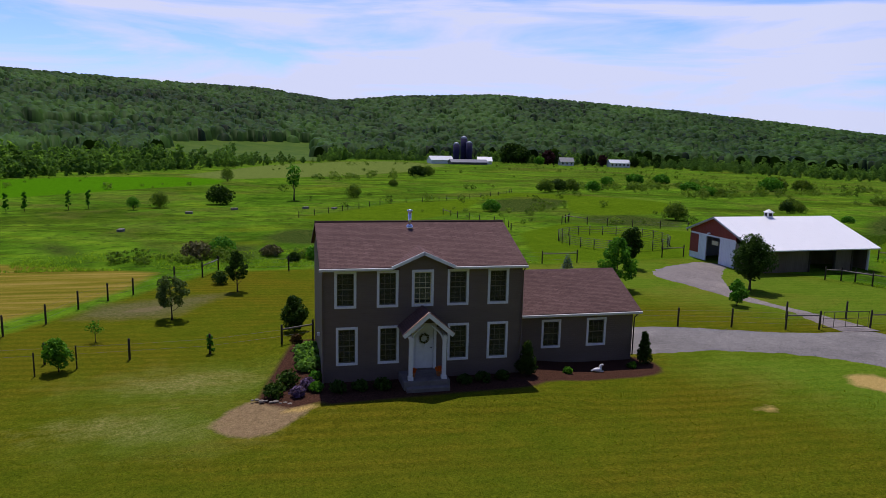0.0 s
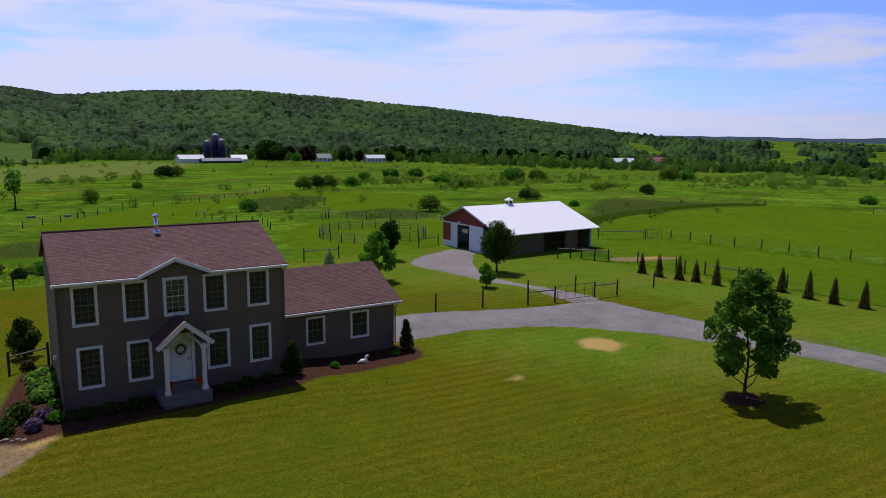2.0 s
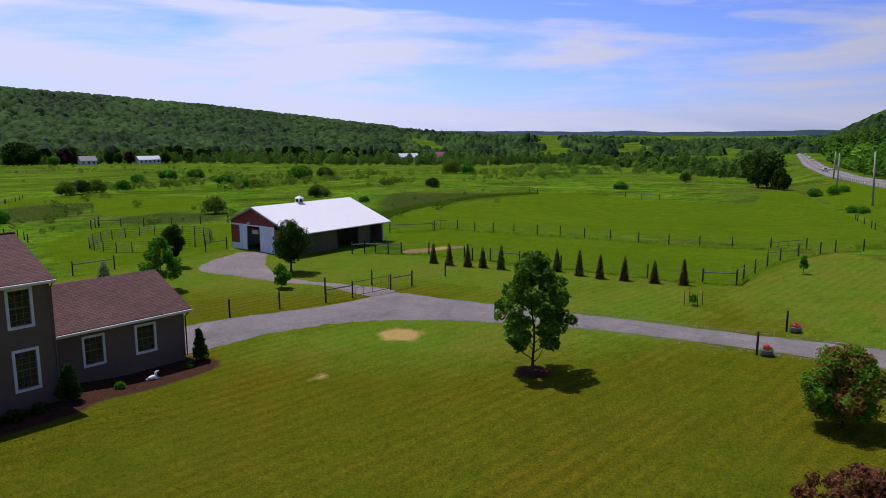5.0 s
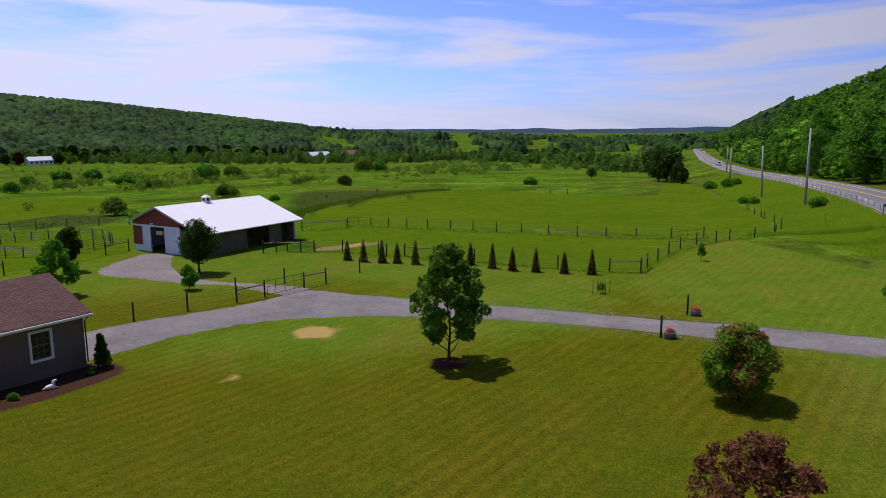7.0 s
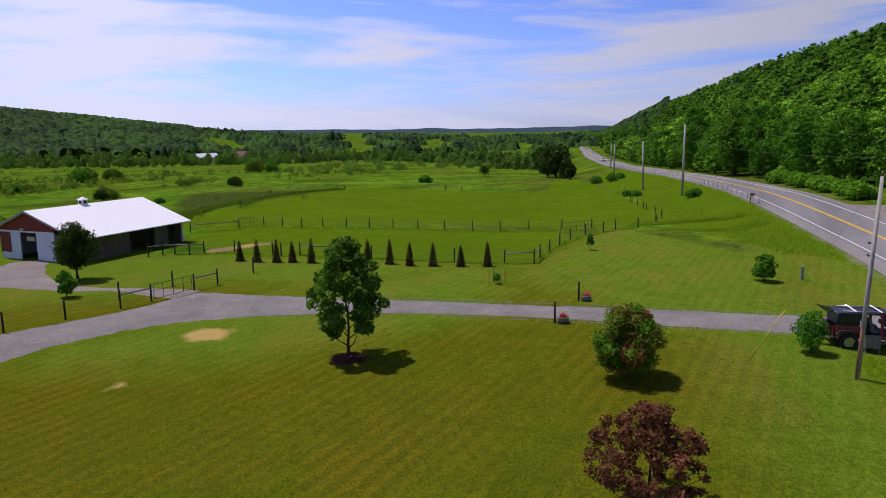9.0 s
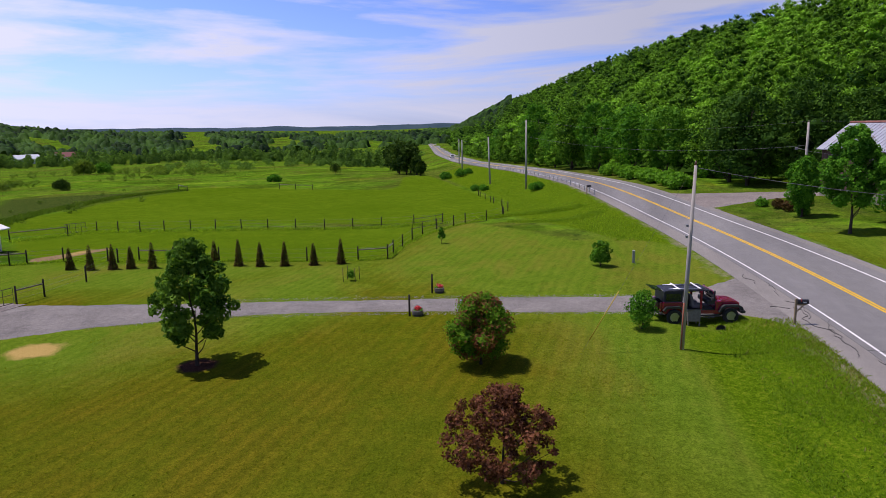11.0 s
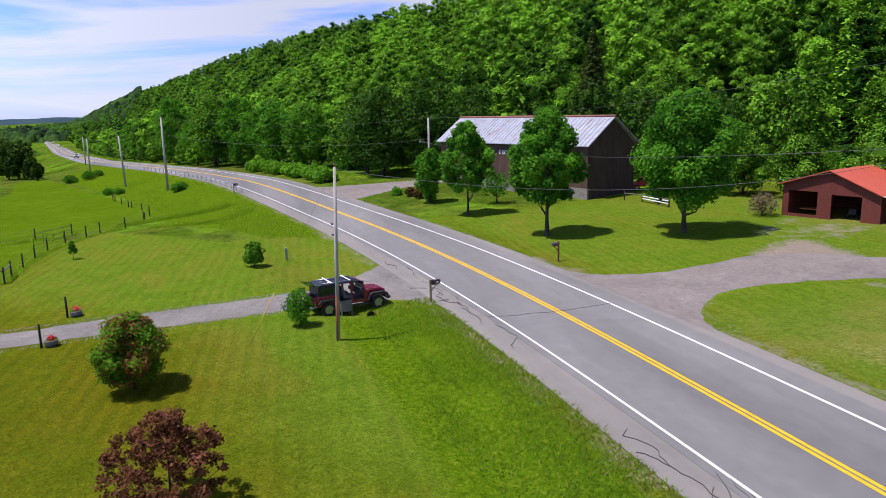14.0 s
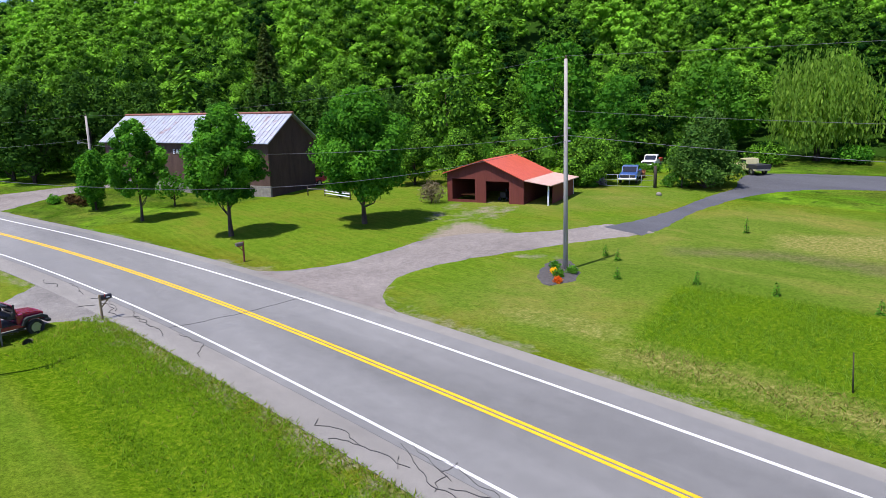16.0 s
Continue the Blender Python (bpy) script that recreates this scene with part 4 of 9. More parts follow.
def conifer_arrays(rng, height, width, count, size, base=0.06):
    """Needled sprays on drooping whorls, wide at the foot."""
    f = 1 - np.sqrt(rng.random(count)) * 0.98
    f = np.clip(f + base, 0, 0.99)
    a = rng.random(count) * 2 * math.pi
    whorl = 0.78 + 0.22 * np.cos(a * 7 + np.floor(f * height / 0.55) * 1.7)
    r = width / 2 * (1 - f) ** 0.9 * whorl * (0.35 + 0.65 * rng.random(count) ** 0.5) + 0.04
    z = f * height - r * 0.28
    pos = np.stack([r * np.cos(a), r * np.sin(a), np.maximum(z, 0.08)], 1)
    out = np.stack([np.cos(a), np.sin(a), np.full(count, -0.35)], 1) + rng.normal(size=(count, 3)) * 0.3
    out /= np.linalg.norm(out, axis=1)[:, None]
    side = np.cross(out, (0, 0, 1)) + rng.normal(size=(count, 3)) * 0.25
    side /= np.linalg.norm(side, axis=1)[:, None]
    s = size * (0.6 + 0.8 * rng.random(count))[:, None]
    quad = np.stack([pos - out * s * 0.5, pos + side * s * 0.42, pos + out * s, pos - side * s * 0.42], 1)
    tone = np.clip(0.35 + 0.25 * rng.normal(size=count) + 0.3 * (r / (width / 2) - 0.3), 0, 1)
    return quad.reshape(-1, 3), np.arange(count * 4).reshape(-1, 4), tone


def build_conifer(name, x, y, height, width, seed, leaf, count=1500, size=0.2, label="", category="tree", group="", base=0.03):
    rng = np.random.default_rng(seed)
    ob = thing(name, x, y, ground_z(x, y) - 0.03, 0, label, category, group)
    part("trunk", tube(bmesh.new(), [(0, 0, 0), (0, 0, height * 0.5), (0, 0, height * 0.93)], [height * 0.02, height * 0.013, 0.01], 7), BARK, ob)
    v, f, t = conifer_arrays(rng, height, width, count, size, base)
    mesh_np("crown", v, f, leaf, ob, t)
    return ob


def build_shrub(name, x, y, height, width, seed, leaf, count=500, size=0.09, label="", category="shrub", group="", z=None):
    rng = np.random.default_rng(seed)
    ob = thing(name, x, y, (ground_z(x, y) if z is None else z) - 0.02, 0, label, category, group)
    n = 11
    cs, rs = [], []
    for k in range(n):
        a, r = k * 2.4, width / 2 * 0.55 * math.sqrt((k + 0.5) / n)
        cs.append((r * math.cos(a), r * math.sin(a), height * (0.62 - 0.3 * (k + 0.5) / n) * (0.9 + 0.2 * rng.random())))
        q = min(width, height) * (0.30 + 0.08 * rng.random())
        rs.append((q, q, q * 0.9))
    bm = bmesh.new()
    for k in range(6):
        e = Vector(cs[k])
        tube(bm, [(0, 0, 0), (e.x * 0.4, e.y * 0.4, e.z * 0.6), e], [0.03, 0.02, 0.008], 5, False)
    part("stem", bm, BARK, ob)
    v, f, t = leaves(rng, cs, rs, count, size)
    v[:, 2] = np.maximum(v[:, 2], 0.03)
    mesh_np("foliage", v, f, leaf, ob, t)
    return ob


def merged(name, protos, rows, material, label, category):
    """Many plants in one mesh: rows of (prototype, x, y, z, turn, scale, tone)."""
    vs, fs, ts, at = [], [], [], 0
    for k, x, y, z, a, s, tone in rows:
        v, f, t = protos[k]
        c, n = math.cos(a) * s, math.sin(a) * s
        vs.append(np.stack([v[:, 0] * c - v[:, 1] * n + x, v[:, 0] * n + v[:, 1] * c + y, v[:, 2] * s + z], 1))
        fs.append(f + at)
        ts.append(np.clip(t + tone, 0, 1))
        at += len(v)
    ob = mesh_np(name, np.concatenate(vs), np.concatenate(fs), material, None, np.concatenate(ts), smooth=True)
    return tagged(ob, label, category, kind="stuff")


def tree_proto(seed, height, width, base, count, size, shape="round", balls=14, flat=0.3, three=False, lump=0.8, core=0.6):
    rng = np.random.default_rng(seed)
    cs, rs = crown_balls(rng, height, width, base, balls, shape, lump, 0.8)
    rs = rs * ((1.05, 1.05, 0.98) if three else (1.15, 1.15, 0.75))
    out = leaves(rng, cs, rs, count, size, flat, 0.80, 0.36, 0.17, 0.12, three)
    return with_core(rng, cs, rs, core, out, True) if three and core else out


_cube = np.array([(i, j, k) for i in (-1, 0, 1) for j in (-1, 0, 1) for k in (-1, 0, 1) if (i, j, k) != (0, 0, 0)], float)
_cell = {tuple(int(c) for c in v): n for n, v in enumerate(_cube)}
_cube_f = []
for _ax in range(3):
    for _s in (-1, 1):
        for _a in (-1, 0):
            for _b in (-1, 0):
                q = []
                for _da, _db in ((0, 0), (1, 0), (1, 1), (0, 1)):
                    p = [0, 0, 0]
                    p[_ax], p[(_ax + 1) % 3], p[(_ax + 2) % 3] = _s, _a + _da, _b + _db
                    q.append(_cell[tuple(p)])
                if not (_ax == 2 and _s == -1):
                    _cube_f.append(q if _s > 0 else q[::-1])
_cube_f = np.array(_cube_f)
_octa = np.array([(1, 0, 0), (0, 1, 0), (-1, 0, 0), (0, -1, 0), (0, 0, 1), (0, 0, -1)], float)
_octa_f = np.array([f for k in range(4) for f in ((k, (k + 1) % 4, 4), ((k + 1) % 4, k, 5))])


def lump_proto(seed, height, width, base, n, sprays, size, lump=1.35, reach=0.6):
    """A far crown: a few uneven clumps with leaf sprays standing out of them."""
    rng = np.random.default_rng(seed)
    cs, rs = crown_balls(rng, height, width, base, n, "round", lump, reach)
    vs, fs, ts = [], [], []
    for k in range(n):
        v = _cube / np.linalg.norm(_cube, axis=1)[:, None] * (1 + 0.17 * rng.normal(size=len(_cube)))[:, None]
        vs.append(cs[k] + v * rs[k])
        fs.append(_cube_f + 26 * k)
        ts.append(np.clip(0.42 + 0.12 * rng.normal() + 0.1 * rng.normal(size=len(_cube_f)), 0, 1))
    v, f, t = leaves(rng, cs, rs * 1.1, sprays, size, 0.9, 0.9, 0.4)
    return np.concatenate(vs + [v]), np.concatenate(fs + [f + 26 * n]), np.concatenate(ts + [t])


# ---------------------------------------------------------------- the house
X0, X1, DEEP = 0.12, 9.60, 7.5


def wall_bm(length, height, holes, thick=0.16):
    """A wall in its own x and z, from y = 0 inwards, with openings (x0, x1, z0, z1)."""
    bm = bmesh.new()
    xs = sorted({0.0, length, *[h[0] for h in holes], *[h[1] for h in holes]})
    for a, b in zip(xs, xs[1:]):
        cuts = sorted((h[2], h[3]) for h in holes if h[0] < (a + b) / 2 < h[1])
        z = 0.0
        for lo, hi in cuts + [(height, height)]:
            if lo - z > 1e-4:
                box(bm, a, b, 0, thick, z, lo)
            z = hi
    bmesh.ops.remove_doubles(bm, verts=bm.verts, dist=1e-4)
    return bm


def roof_slab(y0, z0, y1, z1, xa, xb, thick=0.14):
    """One slope of a roof from the eave (y0, z0) up to the ridge (y1, z1)."""
    bm = bmesh.new()
    pts = [(y0, z0), (y1, z1), (y1, z1 - thick), (y0, z0 - thick)]
    a = [bm.verts.new((xa, y, z)) for y, z in pts]
    b = [bm.verts.new((xb, y, z)) for y, z in pts]
    bm.faces.new(a[::-1])
    bm.faces.new(b)
    for k in range(4):
        bm.faces.new((a[k], a[(k + 1) % 4], b[(k + 1) % 4], b[k]))
    bmesh.ops.recalc_face_normals(bm, faces=bm.faces)
    return bm


def window(parent, x, y, z, w, h, cols=3, rows=6, frame_mat=None):
    """A trimmed sash window on a wall that faces -y; x, z: its lower left outer corner."""
    t = 0.115
    bm = bmesh.new()
    box(bm, x, x + t, y - 0.035, y + 0.03, z, z + h, 0.006)
    box(bm, x + w - t, x + w, y - 0.035, y + 0.03, z, z + h, 0.006)
    box(bm, x + t, x + w - t, y - 0.035, y + 0.03, z + h - t, z + h, 0.006)
    box(bm, x + t, x + w - t, y - 0.045, y + 0.03, z, z + t, 0.006)
    win = part("window", bm, TRIM, parent, "white-trimmed sash window with a grid")
    x0, x1, z0, z1 = x + t, x + w - t, z + t, z + h - t
    sash = bmesh.new()
    for a, b, c, d in ((x0, x0 + 0.035, z0, z1), (x1 - 0.035, x1, z0, z1), (x0, x1, z0, z0 + 0.04), (x0, x1, z1 - 0.04, z1), (x0, x1, (z0 + z1) / 2 - 0.02, (z0 + z1) / 2 + 0.02)):
        box(sash, a, b, y + 0.035, y + 0.065, c, d)
    part("sash", sash, frame_mat or WINDOW_SASH, win)
    grid = bmesh.new()
    for k in range(1, cols):
        gx = x0 + (x1 - x0) * k / cols
        box(grid, gx - 0.008, gx + 0.008, y + 0.044, y + 0.05, z0, z1)
    for k in range(1, rows):
        gz = z0 + (z1 - z0) * k / rows
        box(grid, x0, x1, y + 0.0445, y + 0.0495, gz - 0.008, gz + 0.008)
    part("muntin", grid, frame_mat or WINDOW_SASH, win)
    pane = part("pane", bx(x0 + 0.01, x1 - 0.01, y + 0.053, y + 0.057, z0 + 0.01, z1 - 0.01), GLASS, win)
    pane.visible_shadow = False
    return win


WINDOW_SASH = plain("sash_cream", (0.13, 0.12, 0.09), 0.5)
GLASS = bpy.data.materials.new("clear_glass")
GLASS.use_nodes = True
_g = GLASS.node_tree.nodes["Principled BSDF"]
_g.inputs["Base Color"].default_value, _g.inputs["Roughness"].default_value = (0.30, 0.33, 0.30, 1), 0.03
_g.inputs["Transmission Weight"].default_value, _g.inputs["IOR"].default_value = 0.9, 1.3
DOOR_WHITE = plain("white_door_paint", (0.78, 0.79, 0.82), 0.4)
STONE_STEP = worn("grey_concrete", (0.13, 0.118, 0.112), (0.20, 0.18, 0.17), 3, 0.9, 0, 30, 0.3)
STEEL = plain("stainless_flue", (0.72, 0.72, 0.75), 0.22, 1.0)
GUTTER = plain("white_gutter", (0.72, 0.70, 0.68), 0.45)
COPPER_EDGE = plain("tan_roof_edge", (0.42, 0.26, 0.20), 0.6)
BLACK_IRON = plain("black_iron", (0.02, 0.02, 0.022), 0.45)
TERRACOTTA = plain("terracotta", (0.42, 0.16, 0.06), 0.8)
ORANGE_BLOOM = leaf_mat("orange_bloom", (0.5, 0.06, 0.01), (0.8, 0.22, 0.02), 0.3)
PINK_BLOOM = leaf_mat("pink_bloom", (0.55, 0.03, 0.05), (0.85, 0.22, 0.25), 0.3)
YELLOW_BLOOM = leaf_mat("yellow_bloom", (0.75, 0.42, 0.01), (0.9, 0.65, 0.03), 0.3)
MAUVE_BLOOM = leaf_mat("mauve_bloom", (0.10, 0.06, 0.14), (0.22, 0.16, 0.28), 0.3)

house = thing("house", 0, 0, 0, 0, "two-storey grey-brown clapboard house with white-trimmed windows", "house")
WINS_UP = [(0.63, 1.0), (2.57, 1.0), (4.20, 1.04), (5.90, 1.04), (7.88, 1.04)]
WINS_LO = [(0.70, 1.0), (2.63, 1.0), (5.96, 1.04), (7.92, 1.04)]
holes = [(x - X0 + 0.1, x - X0 + w - 0.1, 3.88, 5.42) for x, w in WINS_UP] + [(x - X0 + 0.1, x - X0 + w - 0.1, 1.18, 2.80) for x, w in WINS_LO] + [(4.34 - X0, 5.30 - X0, 0.72, 2.86)]
front = part("wall", wall_bm(X1 - X0, 5.70, holes), SIDING, house)
front.location = (X0, 0, 0)
for nm, b in (("wall", bx(X0, X0 + 0.16, 0.16, DEEP, 0, 5.70)), ("wall", bx(X1 - 0.16, X1, 0.16, DEEP, 0, 5.70)), ("wall", bx(X0 + 0.16, X1 - 0.16, DEEP - 0.16, DEEP, 0, 5.70))):
    part(nm, b, SIDING, house)
for xa, xb in ((X0, X0 + 0.16), (X1 - 0.16, X1)):
    bm = bmesh.new()
    prism(bm, [(0, 5.70), (DEEP, 5.70), (3.75, 7.10)], xb - xa, Matrix(((0, 0, 1, xa), (1, 0, 0, 0), (0, 1, 0, 0), (0, 0, 0, 1))))
    part("gable", bm, SIDING, house)
# floors painted near-black so that the rooms behind the panes look unlit
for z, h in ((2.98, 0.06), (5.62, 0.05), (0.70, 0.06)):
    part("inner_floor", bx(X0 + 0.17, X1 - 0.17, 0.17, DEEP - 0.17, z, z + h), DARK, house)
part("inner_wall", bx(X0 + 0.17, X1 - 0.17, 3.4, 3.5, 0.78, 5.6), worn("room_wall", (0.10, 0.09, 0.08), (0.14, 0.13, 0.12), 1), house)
part("foundation", bx(X0 + 0.03, X1 - 0.03, 0.03, DEEP - 0.03, -0.3, 0.34), STONE_STEP, house)
for x, w in WINS_UP:
    window(house, x, 0, 3.78, w, 1.74, 3, 6, plain("pale_sash", (0.70, 0.64, 0.42), 0.5) if 4 < x < 5 else None)
for x, w in WINS_LO:
    window(house, x, 0, 1.08, w, 1.82)
# cream panel added behind the glass to make these panes look bright
part("bright_panel", bx(4.31, 5.13, 0.080, 0.092, 4.05, 5.4), worn("cream_panel", (0.80, 0.76, 0.48), (0.88, 0.84, 0.56), 4, 0.8), house, "added cream panel that brightens the window panes")
EAVE_Y, EAVE_Z, RIDGE_Y, RIDGE_Z = -0.36, 5.74, 3.75, 7.30
ROOF_SLOPE = (RIDGE_Z - EAVE_Z) / (RIDGE_Y - EAVE_Y)
for y_, xa, xb in ((EAVE_Y, X0 - 0.16, 3.57), (0.18, 3.57, 5.81), (EAVE_Y, 5.81, X1 + 0.12)):
    unfold(part("roof", roof_slab(y_, EAVE_Z + ROOF_SLOPE * (y_ - EAVE_Y), RIDGE_Y, RIDGE_Z, xa, xb), SHINGLE, house, "brown asphalt shingle roof"))
unfold(part("roof", roof_slab(2 * RIDGE_Y - EAVE_Y, EAVE_Z, RIDGE_Y, RIDGE_Z, X0 - 0.16, X1 + 0.12), SHINGLE, house, "brown asphalt shingle roof"))
part("ridge_cap", tube(bmesh.new(), [(X0 - 0.17, RIDGE_Y, RIDGE_Z - 0.01), (X1 + 0.13, RIDGE_Y, RIDGE_Z - 0.01)], 0.07, 8), SHINGLE, house)
# gutters and fascia on either side of the small front gable, downspouts at the corners
for xa, xb in ((X0 - 0.18, 3.22), (6.16, X1 + 0.14)):
    bm = bmesh.new()
    box(bm, xa, xb, EAVE_Y - 0.10, EAVE_Y - 0.004, EAVE_Z - 0.145, EAVE_Z - 0.035, 0.012)
    box(bm, xa, xb, EAVE_Y, 0.0, EAVE_Z - 0.18, EAVE_Z - 0.145)
    part("gutter", bm, GUTTER, house, "white rain gutter")
for x in (X0 - 0.02, X1 + 0.02):
    part("downspout", tube(bmesh.new(), [(x, EAVE_Y - 0.05, 5.62), (x, -0.06, 5.35), (x, -0.06, 0.25), (x, -0.3, 0.12)], 0.035, 6), SIDING, house)
for x in (X0 + 0.005, X1 - 0.065):
    part("corner_board", bx(x, x + 0.06, -0.018, -0.002, 0.3, 5.55), SIDING, house)
# the small front gable
GX, GZ, GHALF, GE = 4.69, 6.42, 1.52, 5.74
bm = bmesh.new()
prism(bm, [(-GHALF + 0.1, 5.70), (GHALF - 0.1, 5.70), (0, GZ - 0.14)], 0.16, Matrix(((1, 0, 0, GX), (0, 0, 1, -0.001), (0, 1, 0, 0), (0, 0, 0, 1))))
part("gable", bm, SIDING, house)
for sgn in (-1, 1):
    bm = bmesh.new()
    slope_main = (RIDGE_Z - EAVE_Z) / (RIDGE_Y - EAVE_Y)
    back = EAVE_Y + (GZ - EAVE_Z) / slope_main
    lo, hi = (GX + sgn * GHALF, EAVE_Y, GE), (GX, EAVE_Y, GZ)
    pts = [lo, hi, (GX, back + 0.1, GZ + 0.01), (GX + sgn * GHALF, EAVE_Y + 0.12, GE + 0.012)]
    top = [bm.verts.new((p[0], p[1], p[2] + 0.02)) for p in pts]
    bot = [bm.verts.new((p[0], p[1], p[2] - 0.10)) for p in pts]
    bm.faces.new(top)
    bm.faces.new(bot[::-1])
    for k in range(4):
        bm.faces.new((top[k], top[(k + 1) % 4], bot[(k + 1) % 4], bot[k]))
    bmesh.ops.recalc_face_normals(bm, faces=bm.faces)
    unfold(part("gable_roof", bm, SHINGLE, house))
    bm = bmesh.new()
    box(bm, 0, math.hypot(GHALF, GZ - GE), -0.03, 0.03, -0.15, 0.0, 0.008)
    ang = math.atan2(GZ - GE, GHALF)
    m = Matrix.Translation((GX, EAVE_Y - 0.035, GZ + 0.01)) @ (pose(0, 0, 0, 0, math.degrees(ang), 0) if sgn > 0 else pose(0, 0, 0, 0, -math.degrees(ang), 0) @ Matrix.Diagonal((-1, 1, 1, 1)))
    bmesh.ops.transform(bm, matrix=m, verts=bm.verts)
    bmesh.ops.recalc_face_normals(bm, faces=bm.faces)
    part("rake_board", bm, TRIM, house)
# flue
flue = part("flue", tube(bmesh.new(), [(4.66, 3.3, 6.95), (4.66, 3.3, 7.80)], 0.085, 14), STEEL, house, "shiny stainless flue pipe")
part("flue_cap", tube(bmesh.new(), [(4.66, 3.3, 7.80), (4.66, 3.3, 7.83), (4.66, 3.3, 7.93), (4.66, 3.3, 7.97)], [0.08, 0.14, 0.14, 0.04], 14), STEEL, flue)
part("flashing", tube(bmesh.new(), [(4.66, 3.3, 6.98), (4.66, 3.3, 7.22)], [0.30, 0.10], 14), STEEL, flue)
# front door with its wreath
door = part("front_door", bx(4.36, 5.28, 0.05, 0.10, 0.74, 2.82, 0.006), DOOR_WHITE, house, "white panelled front door with a wreath")
bm = bmesh.new()
for a, b, c, d in ((4.46, 4.78, 0.95, 1.55), (4.86, 5.18, 0.95, 1.55), (4.46, 4.78, 1.7, 2.65), (4.86, 5.18, 1.7, 2.65)):
    box(bm, a, b, 0.038, 0.052, c, d, 0.01)
part("door_panel", bm, DOOR_WHITE, door)
part("door_handle", tube(bmesh.new(), [(5.2, 0.05, 1.75), (5.2, 0.0, 1.75), (5.13, -0.005, 1.75)], 0.018, 6), BLACK_IRON, door)
bm = bmesh.new()
for a, b, c, d in ((4.22, 4.36, 0.72, 2.95), (5.28, 5.42, 0.72, 2.95), (4.36, 5.28, 2.83, 2.95)):
    box(bm, a, b, -0.03, 0.02, c, d, 0.006)
part("door_frame", bm, TRIM, house)
rng = np.random.default_rng(5)
ring = [(0.20 * math.cos(a), 0.0, 0.20 * math.sin(a)) for a in np.linspace(0, 2 * math.pi, 18, endpoint=False)]
v, f, t = leaves(rng, ring, np.full((18, 3), 0.06), 260, 0.035)
wreath = mesh_np("wreath", v + (4.82, -0.01, 2.22), f, leaf_mat("dried_wreath", (0.05, 0.05, 0.02), (0.16, 0.13, 0.07)), None, t)
tagged(wreath, "round dried wreath hanging on the white front door", "wreath")
# porch
porch_floor = part("porch_floor", bx(3.62, 5.76, -1.55, -0.002, 0, 0.68, 0.02), STONE_STEP, house)
part("porch_step", bx(3.70, 5.68, -1.90, -1.552, 0, 0.46, 0.02), STONE_STEP, house)
part("porch_step", bx(3.70, 5.68, -2.24, -1.902, 0, 0.24, 0.02), STONE_STEP, house)
for x in (3.95, 5.50):
    col = part("porch_column", bx(x - 0.085, x + 0.085, -1.42, -1.25, 0.84, 2.62, 0.012), TRIM, house, "square white porch column")
    part("column_base", bx(x - 0.12, x + 0.12, -1.455, -1.215, 0.683, 0.84, 0.012), TRIM, col)
    part("column_cap", bx(x - 0.11, x + 0.11, -1.445, -1.225, 2.58, 2.70, 0.01), TRIM, col)
PX, PZ, PE, PHALF = 4.70, 3.80, 2.84, 1.14
for sgn in (-1, 1):
    bm = bmesh.new()
    ang = math.atan2(PZ - PE, PHALF)
    n = math.hypot(PHALF, PZ - PE)
    side = Matrix.Translation((PX, 0, PZ)) @ (pose(0, 0, 0, 0, math.degrees(ang), 0) if sgn > 0 else pose(0, 0, 0, 0, 180 - math.degrees(ang), 0))
    box(bm, 0, n, -1.62, -0.002, -0.05, 0.05)
    bmesh.ops.transform(bm, matrix=side, verts=bm.verts)
    unfold(part("porch_roof", bm, SHINGLE, house, "dark shingled porch roof"))
    bm = bmesh.new()
    box(bm, -0.09, n + 0.03, -1.68 - 0.004 * (sgn > 0), -1.625, -0.12, 0.06, 0.006)
    if sgn < 0:
        bmesh.ops.transform(bm, matrix=Matrix.Diagonal((1, 1, -1, 1)), verts=bm.verts)
    bmesh.ops.transform(bm, matrix=side, verts=bm.verts)
    bmesh.ops.recalc_face_normals(bm, faces=bm.faces)
    part("porch_rake", bm, TRIM, house)
    bm = bmesh.new()
    box(bm, -0.06, n + 0.03, -1.69, -1.58, 0.065 if sgn > 0 else -0.085, 0.085 if sgn > 0 else -0.065)
    bmesh.ops.transform(bm, matrix=side, verts=bm.verts)
    part("roof_edge", bm, COPPER_EDGE, house)
    # curved braces and side beams
    x = PX + sgn * 0.8
    part("porch_beam", bx(x - 0.07, x + 0.07, -1.42, -0.04, 2.62, 2.76), TRIM, house)
    pts = [(x - sgn * 0.02, -1.34, 2.35), (x - sgn * 0.14, -1.34, 2.72), (x - sgn * 0.36, -1.34, 3.0), (x - sgn * 0.68, -1.34, 3.22)]
    part("porch_brace", tube(bmesh.new(), pts, 0.04, 6), TRIM, house)
# the low wing
wing_holes = [(11.41 - 9.6 + 0.1, 12.48 - 9.6 - 0.1, 0.96, 2.28), (13.93 - 9.6 + 0.1, 15.04 - 9.6 - 0.1, 0.98, 2.30)]
w = part("wall", wall_bm(6.98, 2.66, wing_holes), SIDING, house)
w.location = (9.602, 1.8, 0)
part("wall", bx(16.42, 16.58, 1.96, 8.3, 0, 2.66), SIDING, house)
part("wall", bx(9.602, 16.42, 8.14, 8.3, 0, 2.66), SIDING, house)
bm = bmesh.new()
prism(bm, [(1.8, 2.66), (8.3, 2.66), (5.05, 4.20)], 0.16, Matrix(((0, 0, 1, 16.42), (1, 0, 0, 0), (0, 1, 0, 0), (0, 0, 0, 1))))
